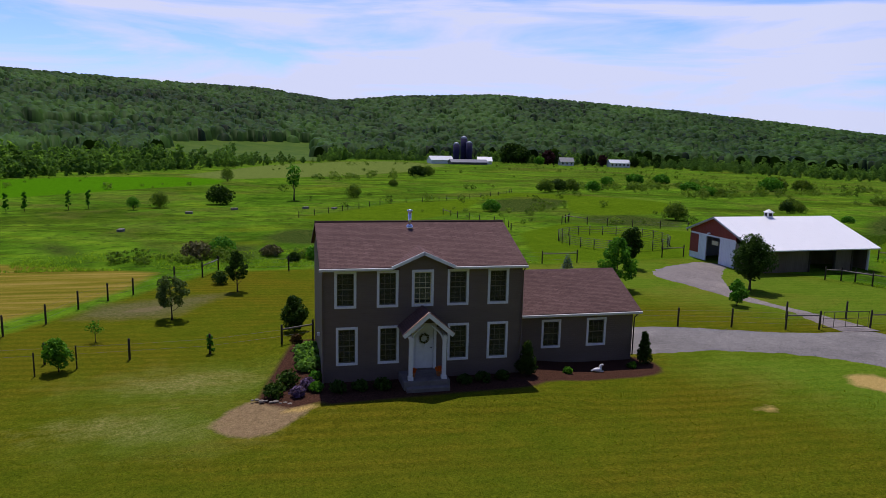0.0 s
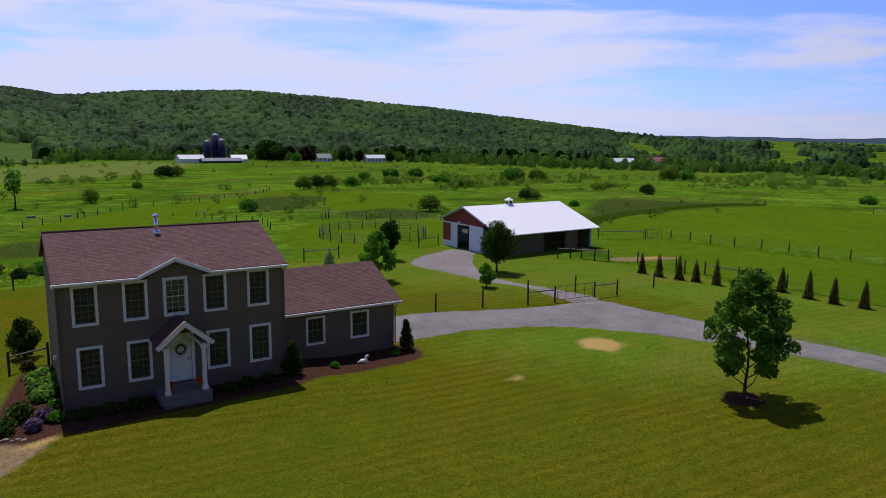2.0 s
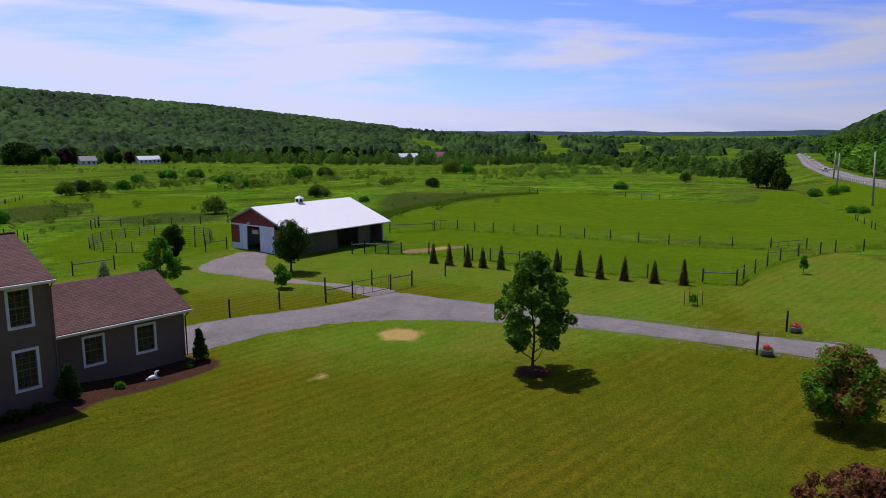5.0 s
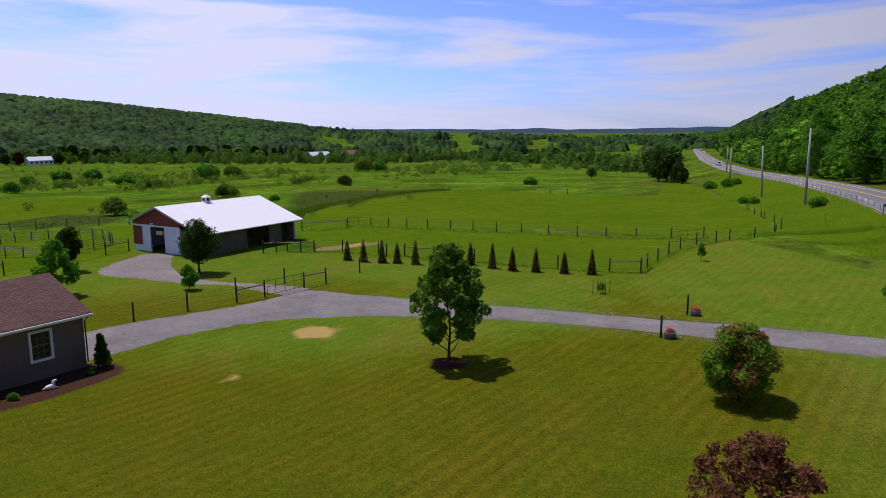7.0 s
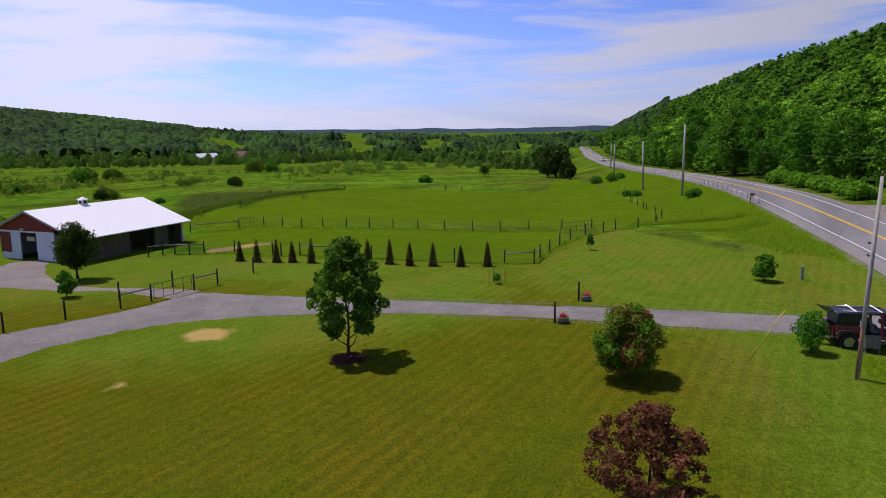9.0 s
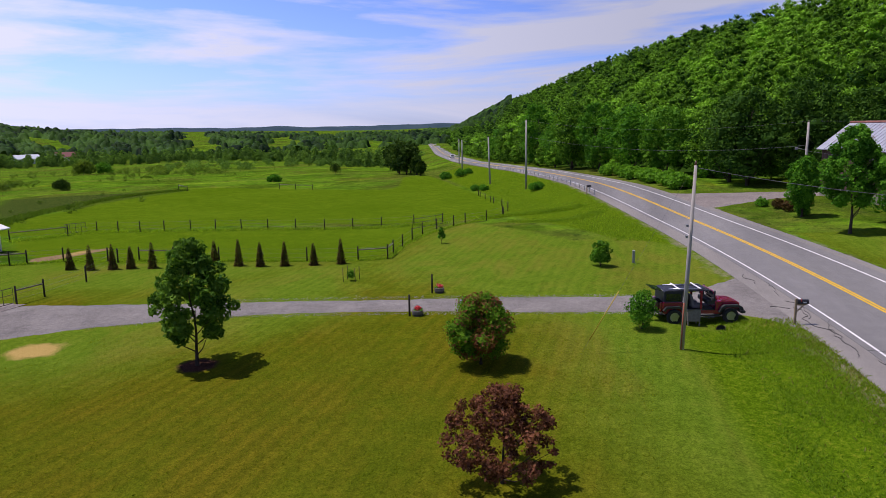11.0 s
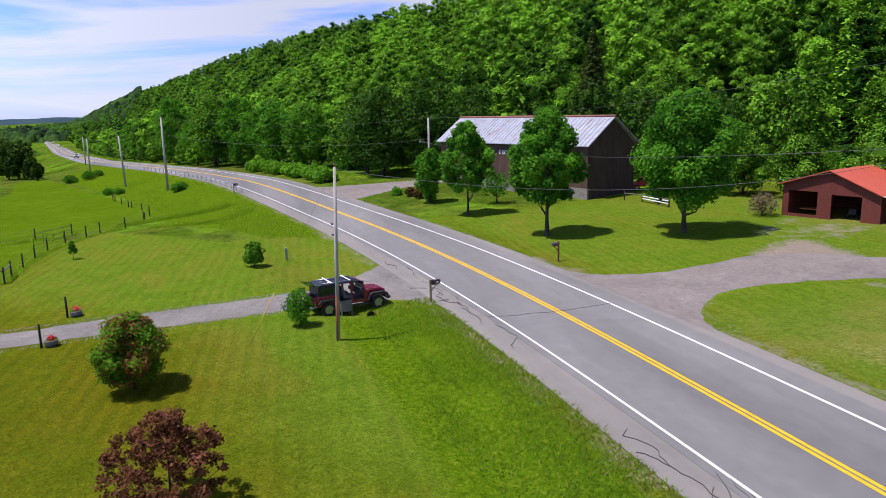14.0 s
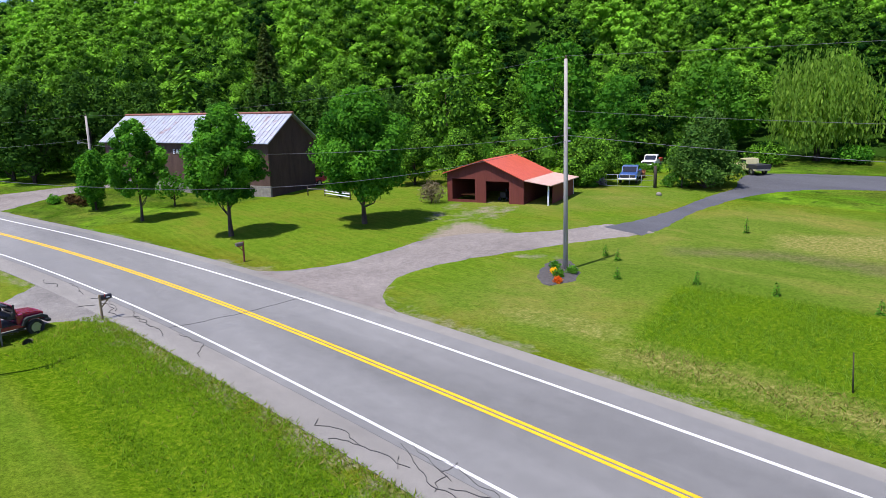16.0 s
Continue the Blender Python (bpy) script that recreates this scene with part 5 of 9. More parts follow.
part("gable", bm, SIDING, house)
part("foundation", bx(9.66, 16.55, 1.83, 8.27, -0.3, 0.25), STONE_STEP, house)
# wall painted near-black for the unlit room of the wing
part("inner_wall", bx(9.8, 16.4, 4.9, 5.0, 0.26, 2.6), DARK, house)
window(house, 11.41, 1.8, 0.86, 1.07, 1.52, 3, 4)
window(house, 13.93, 1.8, 0.88, 1.11, 1.52, 3, 4)
for s_, e_ in ((1.45, 1), (8.65, -1)):
    unfold(part("wing_roof", roof_slab(s_, 2.78, 5.05, 4.40, 9.604, 16.86), SHINGLE, house, "brown asphalt shingle roof"))
part("gutter", bx(9.62, 16.9, 1.36, 1.446, 2.62, 2.74, 0.012), GUTTER, house, "white rain gutter")
part("soffit", bx(9.62, 16.8, 1.45, 1.8, 2.585, 2.61), GUTTER, house)
part("downspout", tube(bmesh.new(), [(16.62, 1.40, 2.6), (16.62, 1.72, 2.35), (16.62, 1.72, 0.25)], 0.035, 6), BLACK_IRON, house)
part("wall_lamp", bx(X0 - 0.16, X0 - 0.002, 2.0, 2.16, 1.95, 2.12, 0.02), TRIM, house, "small white outdoor lamp box")

# plants and ornaments round the house
for k, x in enumerate((4.12, 5.36)):
    pot = thing("flower_pot", x, -0.95, 0.682, 0, "orange flowers in a terracotta pot on the porch", "flower pot", "pots on the porch")
    part("pot", tube(bmesh.new(), [(0, 0, 0), (0, 0, 0.22), (0, 0, 0.25)], [0.10, 0.15, 0.16], 12), TERRACOTTA, pot)
    v, f, t = leaves(np.random.default_rng(20 + k), [(0, 0, 0.34)], np.array([[0.17, 0.17, 0.12]]), 120, 0.05)
    mesh_np("flowers", v, f, ORANGE_BLOOM, pot, t)
CONE_NEEDLE = leaf_mat("cone_needle", (0.012, 0.035, 0.006), (0.055, 0.095, 0.014), 0.2)
for k, (x, y, h, w_) in enumerate(((9.85, -0.45, 1.85, 1.15), (16.95, 1.05, 1.85, 0.95))):
    build_tree("dwarf_spruce", x, y, h, w_ * 1.25, 0.02, 30 + k, CONE_NEEDLE, 4200, 0.045, "cone", 0.03, 34, "dense dark green cone-shaped dwarf spruce by the house wall", "shrub", "cone spruces by the house", shell=0.85, reach=0.5)
for k, (x, y, h, w_) in enumerate(((0.7, -1.2, 0.6, 0.9), (1.7, -1.1, 0.55, 0.9), (2.7, -1.2, 0.6, 1.0), (6.6, -1.0, 0.5, 0.8), (7.5, -0.9, 0.55, 0.9), (8.5, -0.8, 0.5, 0.8))):
    build_shrub("foundation_shrub", x, y, h, w_, 40 + k, LEAF_DARK, 520, 0.07, "low dark shrub in the shade of the house front", "shrub", "shrubs along the house front")
for k, (x, y, h, w_, mt, lab) in enumerate(((-2.1, -0.9, 0.75, 1.2, LEAF_DARK, "rounded dark green shrub in the mulched bed"), (-1.5, 0.2, 0.85, 1.3, LEAF_DARK, "rounded dark green shrub in the mulched bed"), (-1.05, -1.3, 0.55, 0.75, MAUVE_BLOOM, "small mauve-grey shrub in the mulched bed"), (-0.6, -0.5, 0.6, 0.7, MAUVE_BLOOM, "small mauve-grey shrub in the mulched bed"), (-0.25, -0.9, 0.5, 0.7, LEAF_BRIGHT, "bright green clipped shrub in the mulched bed"), (-0.2, 0.6, 0.5, 0.6, LEAF, "small green shrub beside the house corner"))):
    build_shrub("bed_shrub", x, y, h, w_, 60 + k, mt, 600, 0.07, lab, "shrub", "shrubs in the side bed")
PERENNIAL_LEAF = leaf_mat("perennial_leaf", (0.085, 0.190, 0.035), (0.230, 0.420, 0.090), 0.5)
for k in range(9):
    build_shrub("leafy_perennial", -0.65 + 0.28 * (k % 3) - 0.05 * (k // 3), 2.0 + 1.3 * (k // 3) + 0.2 * (k % 3), 0.62, 0.95, 75 + k, PERENNIAL_LEAF, 620, 0.09, "bright green leafy perennial beside the house wall", "perennial", "perennials beside the house")
build_shrub("rust_shrub", -0.95, 5.6, 1.2, 0.6, 90, NEEDLE_BROWN, 500, 0.07, "thin rust-brown shrub by the gate post", "shrub")
for k, (x, y) in enumerate(((12.2, 0.0), (16.0, 0.5))):
    build_shrub("hosta", x, y, 0.35, 0.55, 95 + k, LEAF_BRIGHT, 160, 0.10, "small pale green hosta in dark mulch", "hosta", "hostas in the mulch")


def statue():
    bm = bmesh.new()
    def lump(x, y, z, a, b, c):
        r = bmesh.ops.create_icosphere(bm, subdivisions=2, radius=1)
        bmesh.ops.transform(bm, matrix=Matrix.Translation((x, y, z)) @ Matrix.Diagonal((a, b, c, 1)), verts=r["verts"])
    lump(0, 0, 0.14, 0.34, 0.17, 0.15)
    lump(0.22, 0, 0.32, 0.10, 0.08, 0.18)
    lump(0.32, 0, 0.46, 0.13, 0.07, 0.075)
    lump(-0.3, 0.08, 0.07, 0.14, 0.10, 0.07)
    lump(0.25, -0.12, 0.05, 0.20, 0.05, 0.05)
    for f_ in bm.faces:
        f_.smooth = True
    ob = part("statue", bm, TRIM)
    ob.location = (13.9, 0.2, ground_z(13.9, 0.2))
    ob.scale = (0.75, 0.75, 0.75)
    tagged(ob, "small white lying ornament on the dark mulch", "garden ornament")


statue()

# ---------------------------------------------------------------- barn with the white roof
RED_STEEL = banded_mat("red_ribbed_steel", (0.20, 0.022, 0.018), (0.26, 0.032, 0.026), 0.23, 1, 0.5)
WHITE_STEEL_WALL = banded_mat("white_ribbed_steel", (0.62, 0.66, 0.74), (0.72, 0.75, 0.80), 0.23, 1, 0.5)
WHITE_ROOF = banded_mat("white_ribbed_roof", (0.80, 0.81, 0.83), (0.86, 0.86, 0.88), 0.23, 0, 0.4, 0.0, 0.3)
BARN_BOARD = banded_mat("weathered_barn_board", (0.130, 0.100, 0.075), (0.20, 0.155, 0.12), 0.2, 0, 0.9)
BX0, BX1, BY0, BY1, BRY = 39.6, 52.6, 21.9, 32.2, 28.3
BG = -0.22
barn = thing("horse_barn", BX0, BY0, BG, 2.0, "pole barn with a white metal roof and red gable", "barn")
L_, WID, RY = BX1 - BX0, BY1 - BY0, BRY - BY0
H_LO, H_RG, H_HI = 2.42, 4.72, 3.20
IN0 = 3.3  # the open run-in bays lie between the long eave and this line
def gable_line(y):
    return H_LO + (H_RG - H_LO) * y / RY if y < RY else H_RG - (H_RG - H_HI) * (y - RY) / (WID - RY)
def end_panel(x, pts, mat_, name, th=0.12):
    bm = bmesh.new()
    prism(bm, pts, th, Matrix(((0, 0, 1, x), (1, 0, 0, 0), (0, 1, 0, 0), (0, 0, 0, 1))))
    return part(name, bm, mat_, barn)
DOOR = (5.6, 7.7)
end_panel(0, [(IN0, 0), (DOOR[0], 0), (DOOR[0], 2.75), (IN0, 2.75)], WHITE_STEEL_WALL, "end_wall")
end_panel(0, [(DOOR[1], 0), (WID, 0), (WID, 2.75), (DOOR[1], 2.75)], WHITE_STEEL_WALL, "end_wall")
end_panel(-0.01, [(IN0, 2.752), (WID, 2.752), (WID, gable_line(WID) - 0.1), (RY, H_RG - 0.1), (IN0, gable_line(IN0) - 0.1)], RED_STEEL, "gable_wall")
end_panel(-0.03, [(DOOR[0] - 0.1, 2.72), (WID, 2.72), (WID, 2.86), (IN0, 2.86), (IN0, 2.72)], TRIM, "door_track", 0.02)
end_panel(-0.05, [(8.9, 0.85), (10.25, 0.85), (10.25, 2.68), (8.9, 2.68)], RED_STEEL, "shutter", 0.04)
end_panel(L_ - 0.12, [(IN0, 0), (WID, 0), (WID, gable_line(WID) - 0.1), (RY, H_RG - 0.1), (IN0, gable_line(IN0) - 0.1)], BARN_BOARD, "end_wall")
part("back_wall", bx(0, L_, WID - 0.12, WID, 0, H_HI - 0.1), WHITE_STEEL_WALL, barn)
# the long side under the low eave: boarded with two open bays
for a, b in ((0.12, 6.2), (9.0, 11.0)):
    part("side_wall", bx(a, b, 0.9, 1.0, 0, 2.55), BARN_BOARD, barn, "weathered board wall")
part("side_wall", bx(0.12, L_ - 0.12, IN0 + 0.9, IN0 + 1.0, 0, 3.3), BARN_BOARD, barn)
part("side_wall", bx(0.0, 0.12, 0.9, IN0, 0, 2.6), BARN_BOARD, barn)
part("side_wall", bx(L_ - 0.12, L_, 1.0, IN0, 0, 2.6), BARN_BOARD, barn)
for x in (6.2, 9.0, 11.0, L_ - 0.1):
    part("post", bx(x - 0.08, x + 0.08, 0.82, 0.98, 0, 2.5), TRIM if x > 12 else POST_WOOD, barn)
part("barn_floor", bx(0.1, L_ - 0.1, 0.9, WID - 0.1, -0.2, 0.03), worn("dirt_floor", (0.10, 0.075, 0.05), (0.16, 0.12, 0.085), 1, 0.95), barn)
for y0, z0, y1, z1 in ((0.0, H_LO, RY, H_RG), (WID + 0.3, H_HI - 0.1, RY, H_RG)):
    part("roof", roof_slab(y0, z0, y1, z1, -0.35, L_ + 0.35, 0.09), WHITE_ROOF, barn, "white ribbed metal roof")
for y0, z0, y1, z1 in ((0.0, H_LO, RY, H_RG), (WID + 0.3, H_HI - 0.1, RY, H_RG)):
    part("roof_trim", roof_slab(y0, z0 + 0.012, y1, z1 + 0.012, -0.40, -0.352, 0.16), plain("grey_roof_trim", (0.35, 0.36, 0.38), 0.5), barn)
cup = part("cupola", bx(5.6, 6.2, RY - 0.3, RY + 0.3, H_RG - 0.25, H_RG + 0.42, 0.015), TRIM, barn, "small white roof cupola")
part("cupola_louvre", bx(5.72, 6.08, RY - 0.312, RY + 0.312, H_RG + 0.05, H_RG + 0.34), DARK, cup)
part("cupola_louvre", bx(5.588, 6.212, RY - 0.18, RY + 0.18, H_RG + 0.05, H_RG + 0.34), DARK, cup)
bm = bmesh.new()
bmesh.ops.create_cone(bm, cap_ends=True, segments=4, radius1=0.56, radius2=0.02, depth=0.28, matrix=Matrix.Translation((5.9, RY, H_RG + 0.56)) @ Matrix.Rotation(radians(45), 4, "Z"))
part("cupola_roof", bm, WHITE_ROOF, cup)
part("barn_lamp", bx(-0.35, -0.05, 7.0, 7.2, 2.95, 3.08, 0.02), TRIM, barn, "outdoor barn lamp")
part("door_sign", bx(0.3, 0.33, 6.2, 7.2, 1.9, 2.3), plain("cream_board", (0.5, 0.46, 0.3)), barn)

# ---------------------------------------------------------------- fences
POST_R = bmesh.new()
tube(POST_R, [(0, 0, -0.2), (0, 0, 1.2), (0, 0, 1.24)], [0.062, 0.058, 0.03], 8)
_pm = bpy.data.meshes.new("fence_post")
POST_R.to_mesh(_pm)
POST_R.free()
_pm.materials.append(POST_WOOD)
WIRE = plain("fence_wire", (0.11, 0.11, 0.11), 0.6, 0.3)


def fence(label, posts, rails=(), wires=(0.35, 0.7, 1.05), tall=1.0, group=""):
    """Posts at the given places with wires between them; rails: pairs of post numbers joined by a bar."""
    x0, y0 = posts[0]
    ob = thing("fence", x0, y0, ground_z(x0, y0), 0, label, "fence", group)
    base = Vector((x0, y0, ground_z(x0, y0)))
    feet = [Vector((x, y, ground_z(x, y))) - base for x, y in posts]
    for p in feet:
        q = new("post", _pm)
        q.parent, q.location, q.scale = ob, p, (1, 1, tall)
    for a, b in rails:
        for h in (0.92,):
            part("rail", tube(bmesh.new(), [feet[a] + Vector((0, 0, h * tall)), feet[b] + Vector((0, 0, h * tall))], 0.05, 7), RAIL_WOOD, ob)
    if wires:
        bm = bmesh.new()
        for h in wires:
            for a, b in zip(feet, feet[1:]):
                tube(bm, [a + Vector((0, 0, h * tall)), b + Vector((0, 0, h * tall))], 0.006, 3, False)
        part("wire", bm, WIRE, ob)
    return ob


fence("dark wooden post and wire fence in front of the garden", [(-17.0, 5.6), (-13.2, 5.75), (-9.3, 5.9), (-5.4, 6.2), (-1.7, 6.9), (0.0, 7.3)], [(4, 5)], (0.5, 0.9), 0.9)
fence("dark wooden post and wire fence along the mown hayfield", [(-19.0, 8.4), (-16.9, 11.2), (-15.4, 13.6), (-14.5, 17.1), (-13.2, 19.3), (-11.9, 21.0), (-9.7, 25.2), (-7.8, 26.8), (-6.8, 29.6)], [(7, 8)])
fence("wooden post and wire fence behind the back lawn", [(-6.8, 29.6), (-1.0, 28.8), (4.5, 29.0), (10, 29.2), (16, 29.4), (22.2, 29.6), (25.8, 29.8)], [(5, 6)])
fence("dark wooden post and wire fence beside the driveway", [(19.2, 8.0), (22.9, 7.5), (26.3, 6.8), (29.5, 5.8), (31.7, 5.45)], [(3, 4)])
fence("dark wooden post and wire fence beside the driveway", [(35.3, 5.15), (37.4, 4.9), (41.9, 5.3), (49.0, 8.0)], [(0, 1)])
fence("wooden fence posts behind the gate", [(31.3, 8.0), (35.6, 7.5)], (), ())
PADDOCK = [(46.2, 18.0), (47.4, 15.6), (48.8, 13.2), (49.3, 9.2), (49.9, 6.6), (50.3, 3.6), (50.8, -0.4), (51.2, -4.0), (51.6, -8.0), (52.1, -12.3), (52.9, -14.6)]
fence("weathered post and wire paddock fence behind the cedars", PADDOCK, [(0, 1), (4, 5), (9, 10)])
fence("weathered post and wire paddock fence with a braced corner", [(52.9, -14.6), (55.2, -14.4), (58.1, -14.4), (61.8, -14.3), (65.7, -14.3), (69, -15.0), (72.0, -16.2), (74.4, -17.0), (77.4, -18.9), (83, -20)], [(0, 1)])
fence("post and wire fence across the far side of the paddock", [(57.5, 27.1), (62, 24), (64.5, 22.4), (65.0, 20.1), (65.6, 17.8), (66.2, 15.2), (67.2, 12.6), (68.0, 10.0), (68.6, 7.2), (69.2, 4.3), (69.7, 1.2), (70.2, -2.0), (71.0, -5.0), (72.0, -8.0), (74, -11.2), (75.4, -14.2)], [(0, 1)])
fence("split rail yard fence beside the barn", [(44.4, 19.4), (45.6, 18.9), (46.6, 16.6)], [(0, 1), (1, 2)], ())
fence("post and rail fence at the barn's corner", [(35.8, 31.6), (38.4, 31.9)], [(0, 1)], ())
def every(line, step):
    """Places on a bent line, about one step apart."""
    return [tuple(p) for p in spline(line, step)]


fence("low wire fence across the valley pasture, standing in long grass", every([(1, 70), (9, 81), (18, 94), (30, 101), (45, 115), (51, 124)], 4.0), (), (0.5, 0.8), 0.72)
fence("weathered posts along the wild patch below the pond", every([(23, 74), (24, 69), (26, 64), (28, 59), (27, 53)], 3.0), [(0, 1)], (0.5, 0.8), 0.75)
fence("short rail fence beside the track to the pen", [(36.4, 59.0), (37.6, 60.6), (38.9, 62.4)], [(0, 1), (1, 2)], ())
fence("wire fence behind the riding pen", [(38.6, 62.0), (40.0, 58.6), (42.0, 56.5), (45.0, 55.0), (48.0, 53.0), (50.5, 50.4)], [(0, 1)], (0.5, 0.9), 0.9)
fence("rail fence at the far end of the bright meadow", [(131.5, 56.0), (128.5, 52.0)], [(0, 1)], ())
fence("rail fence between the meadow and the marsh", [(134, 34), (133.2, 30.0), (132.6, 26.0)], [(0, 1), (1, 2)], ())
fence("field fence below the road bank", every([(84, -20), (92, -19.5), (102, -15.6), (112, -12)], 4.5), (), (0.6, 1.0), 0.75)

GATE_STEEL = plain("dark_gate_steel", (0.06, 0.055, 0.05), 0.5, 0.5)


def gate(x0, y0, x1, y1, label, h=1.15):
    ob = thing("field_gate", x0, y0, ground_z(x0, y0), math.degrees(math.atan2(y1 - y0, x1 - x0)), label, "gate")
    n = math.hypot(x1 - x0, y1 - y0)
    bm = bmesh.new()
    tube(bm, [(0.1, 0, 0.15), (n - 0.1, 0, 0.15), (n - 0.1, 0, h), (0.1, 0, h), (0.1, 0, 0.15)], 0.025, 6)
    part("gate_frame", bm, GATE_STEEL, ob)
    for k in range(1, 4):
        part("bar", tube(bmesh.new(), [(n * k / 4, 0, 0.15), (n * k / 4, 0, h)], 0.02, 6), GATE_STEEL, ob)
    part("bar", tube(bmesh.new(), [(0.1, 0, h * 0.62), (n - 0.1, 0, h * 0.62)], 0.018, 6), GATE_STEEL, ob)
    return ob


gate(31.8, 5.4, 35.2, 5.15, "dark tubular steel gate across the barn track")
gate(69.4, -12.2, 74.0, -14.6, "grey tubular gate in the far paddock corner")
gate(62.2, 24.6, 64.2, 23.4, "grey tubular paddock gate")

pen = thing("round_pen", 35.4, 41.6, ground_z(35.4, 41.6), 0, "round riding pen of dark steel panels on grass", "round pen")
for k in range(24):
    a0, a1 = 2 * math.pi * k / 24, 2 * math.pi * (k + 1) / 24
    p0, p1 = Vector((6.2 * math.cos(a0), 6.2 * math.sin(a0), 0)), Vector((6.2 * math.cos(a1), 6.2 * math.sin(a1), 0))
    bm = bmesh.new()
    for h in (0.22, 0.43, 0.64, 0.85, 1.06):
        tube(bm, [p0 + Vector((0, 0, h)), p1 + Vector((0, 0, h))], 0.022, 5, False)
    tube(bm, [p0, p0 + Vector((0, 0, 1.12))], 0.05, 6)
    part("panel", bm, GATE_STEEL, pen)

# planters and posts by the driveway
for k, (x, y) in enumerate(((35.6, -21.7), (41.1, -21.7))):
    pl = thing("barrel_planter", x, y, ground_z(x, y), 0, "half barrel planter with pink flowers beside a post", "planter", "planters by the driveway")
    part("barrel", tube(bmesh.new(), [(0, 0, 0), (0, 0, 0.18), (0, 0, 0.34), (0, 0, 0.345)], [0.26, 0.32, 0.31, 0.25], 14), RAIL_WOOD, pl)
    for h in (0.07, 0.27):
        part("hoop", tube(bmesh.new(), [(0, 0, h), (0, 0, h + 0.035)], [0.31, 0.335], 14), BLACK_IRON, pl)
    v, f, t = leaves(np.random.default_rng(120 + k), [(-0.1, 0, 0.4), (0.12, 0.05, 0.42), (0, -0.1, 0.4)], np.full((3, 3), 0.15), 240, 0.05)
    mesh_np("flowers", v, f, PINK_BLOOM, pl, t)
    v, f, t = leaves(np.random.default_rng(130 + k), [(0, 0, 0.36)], np.array([[0.28, 0.28, 0.08]]), 90, 0.06)
    mesh_np("foliage", v, f, LEAF, pl, t)
    q = new("marker_post", _pm)
    q.location = (x - 0.1, y + 0.45, ground_z(x, y))
    tagged(q, "dark wooden post beside the gravel driveway", "post", "posts by the driveway")

# ---------------------------------------------------------------- utility poles and wires
LAMP_GREY = plain("grey_fitting", (0.25, 0.25, 0.26), 0.5, 0.5)
INSULATOR = plain("brown_insulator", (0.10, 0.05, 0.03), 0.3)


def utility_pole(x, y, top, label, r=0.15, arm=False, lean=(0, 0)):
    z = ground_z(x, y)
    ob = thing("utility_pole", x, y, z, 0, label, "utility pole", "utility poles")
    h = top - z
    part("pole", tube(bmesh.new(), [(0, 0, -0.3), (lean[0] * 0.5, lean[1] * 0.5, h / 2), (lean[0], lean[1], h)], [r * 1.15, r, r * 0.75], 12), POLE_WOOD, ob)
    part("insulator", tube(bmesh.new(), [(lean[0], lean[1], h), (lean[0], lean[1], h + 0.08), (lean[0], lean[1], h + 0.2)], [0.03, 0.06, 0.03], 8), INSULATOR, ob)
    for hh in (h * 0.62, h * 0.68):
        part("bracket", bx(-0.22, 0.05, -0.05, 0.05, hh, hh + 0.10, 0.01), LAMP_GREY, ob)
    if arm:
        part("lamp_arm", tube(bmesh.new(), [(0, 0, h * 0.66), (0.5, 0.9, h * 0.68)], 0.03, 6), LAMP_GREY, ob)
        part("lamp_head", bx(0.4, 0.65, 0.8, 1.1, h * 0.66, h * 0.69, 0.03), LAMP_GREY, ob)
    return ob


POLES = {"a": (30.7, -35.5, 9.05), "d": (23.8, -64.5, 13.65), "e": (85.0, -54.2, 10.65), "b": (111.2, -19.9, 11.5), "c": (129.0, -11.3, 8.6), "f": (164.5, 1.0, 7.4), "h": (213, 11.5, 6.6), "g": (-34, -66, 13.5)}
utility_pole(*POLES["a"], "weathered grey wooden utility pole on the front lawn", 0.09, lean=(0.3, -0.3))
utility_pole(*POLES["d"], "tall weathered wooden utility pole in a flower bed", 0.125, lean=(0.15, 0.05))
utility_pole(*POLES["e"], "wooden utility pole beside the farm track", 0.15, True)
utility_pole(*POLES["b"], "wooden utility pole on the grassy road bank", 0.16)
utility_pole(*POLES["c"], "wooden utility pole with a lamp on the road bank", 0.15, lean=(-0.1, 0.3))
utility_pole(*POLES["f"], "far wooden utility pole beside the road", 0.16)
utility_pole(*POLES["h"], "far wooden utility pole beside the road", 0.15)
utility_pole(*POLES["g"], "wooden utility pole beside the road", 0.17)
part("pipe_guard", tube(bmesh.new(), [(-0.17, 0.05, 0), (-0.14, 0.0, 2.2)], 0.035, 6), plain("rust_conduit", (0.30, 0.09, 0.05), 0.7), bpy.data.objects["utility_pole"])


def wire(a, b, sag, r=0.011):
    r *= 0.75
    a, b = Vector(a), Vector(b)
    pts = [a.lerp(b, k / 16) - Vector((0, 0, sag * 4 * (k / 16) * (1 - k / 16))) for k in range(17)]
    ob = part("overhead_wire", tube(bmesh.new(), pts, r, 5, False), WIRE_DARK)
    return tagged(ob, "thin dark overhead power line between poles", "power line", "overhead wires")


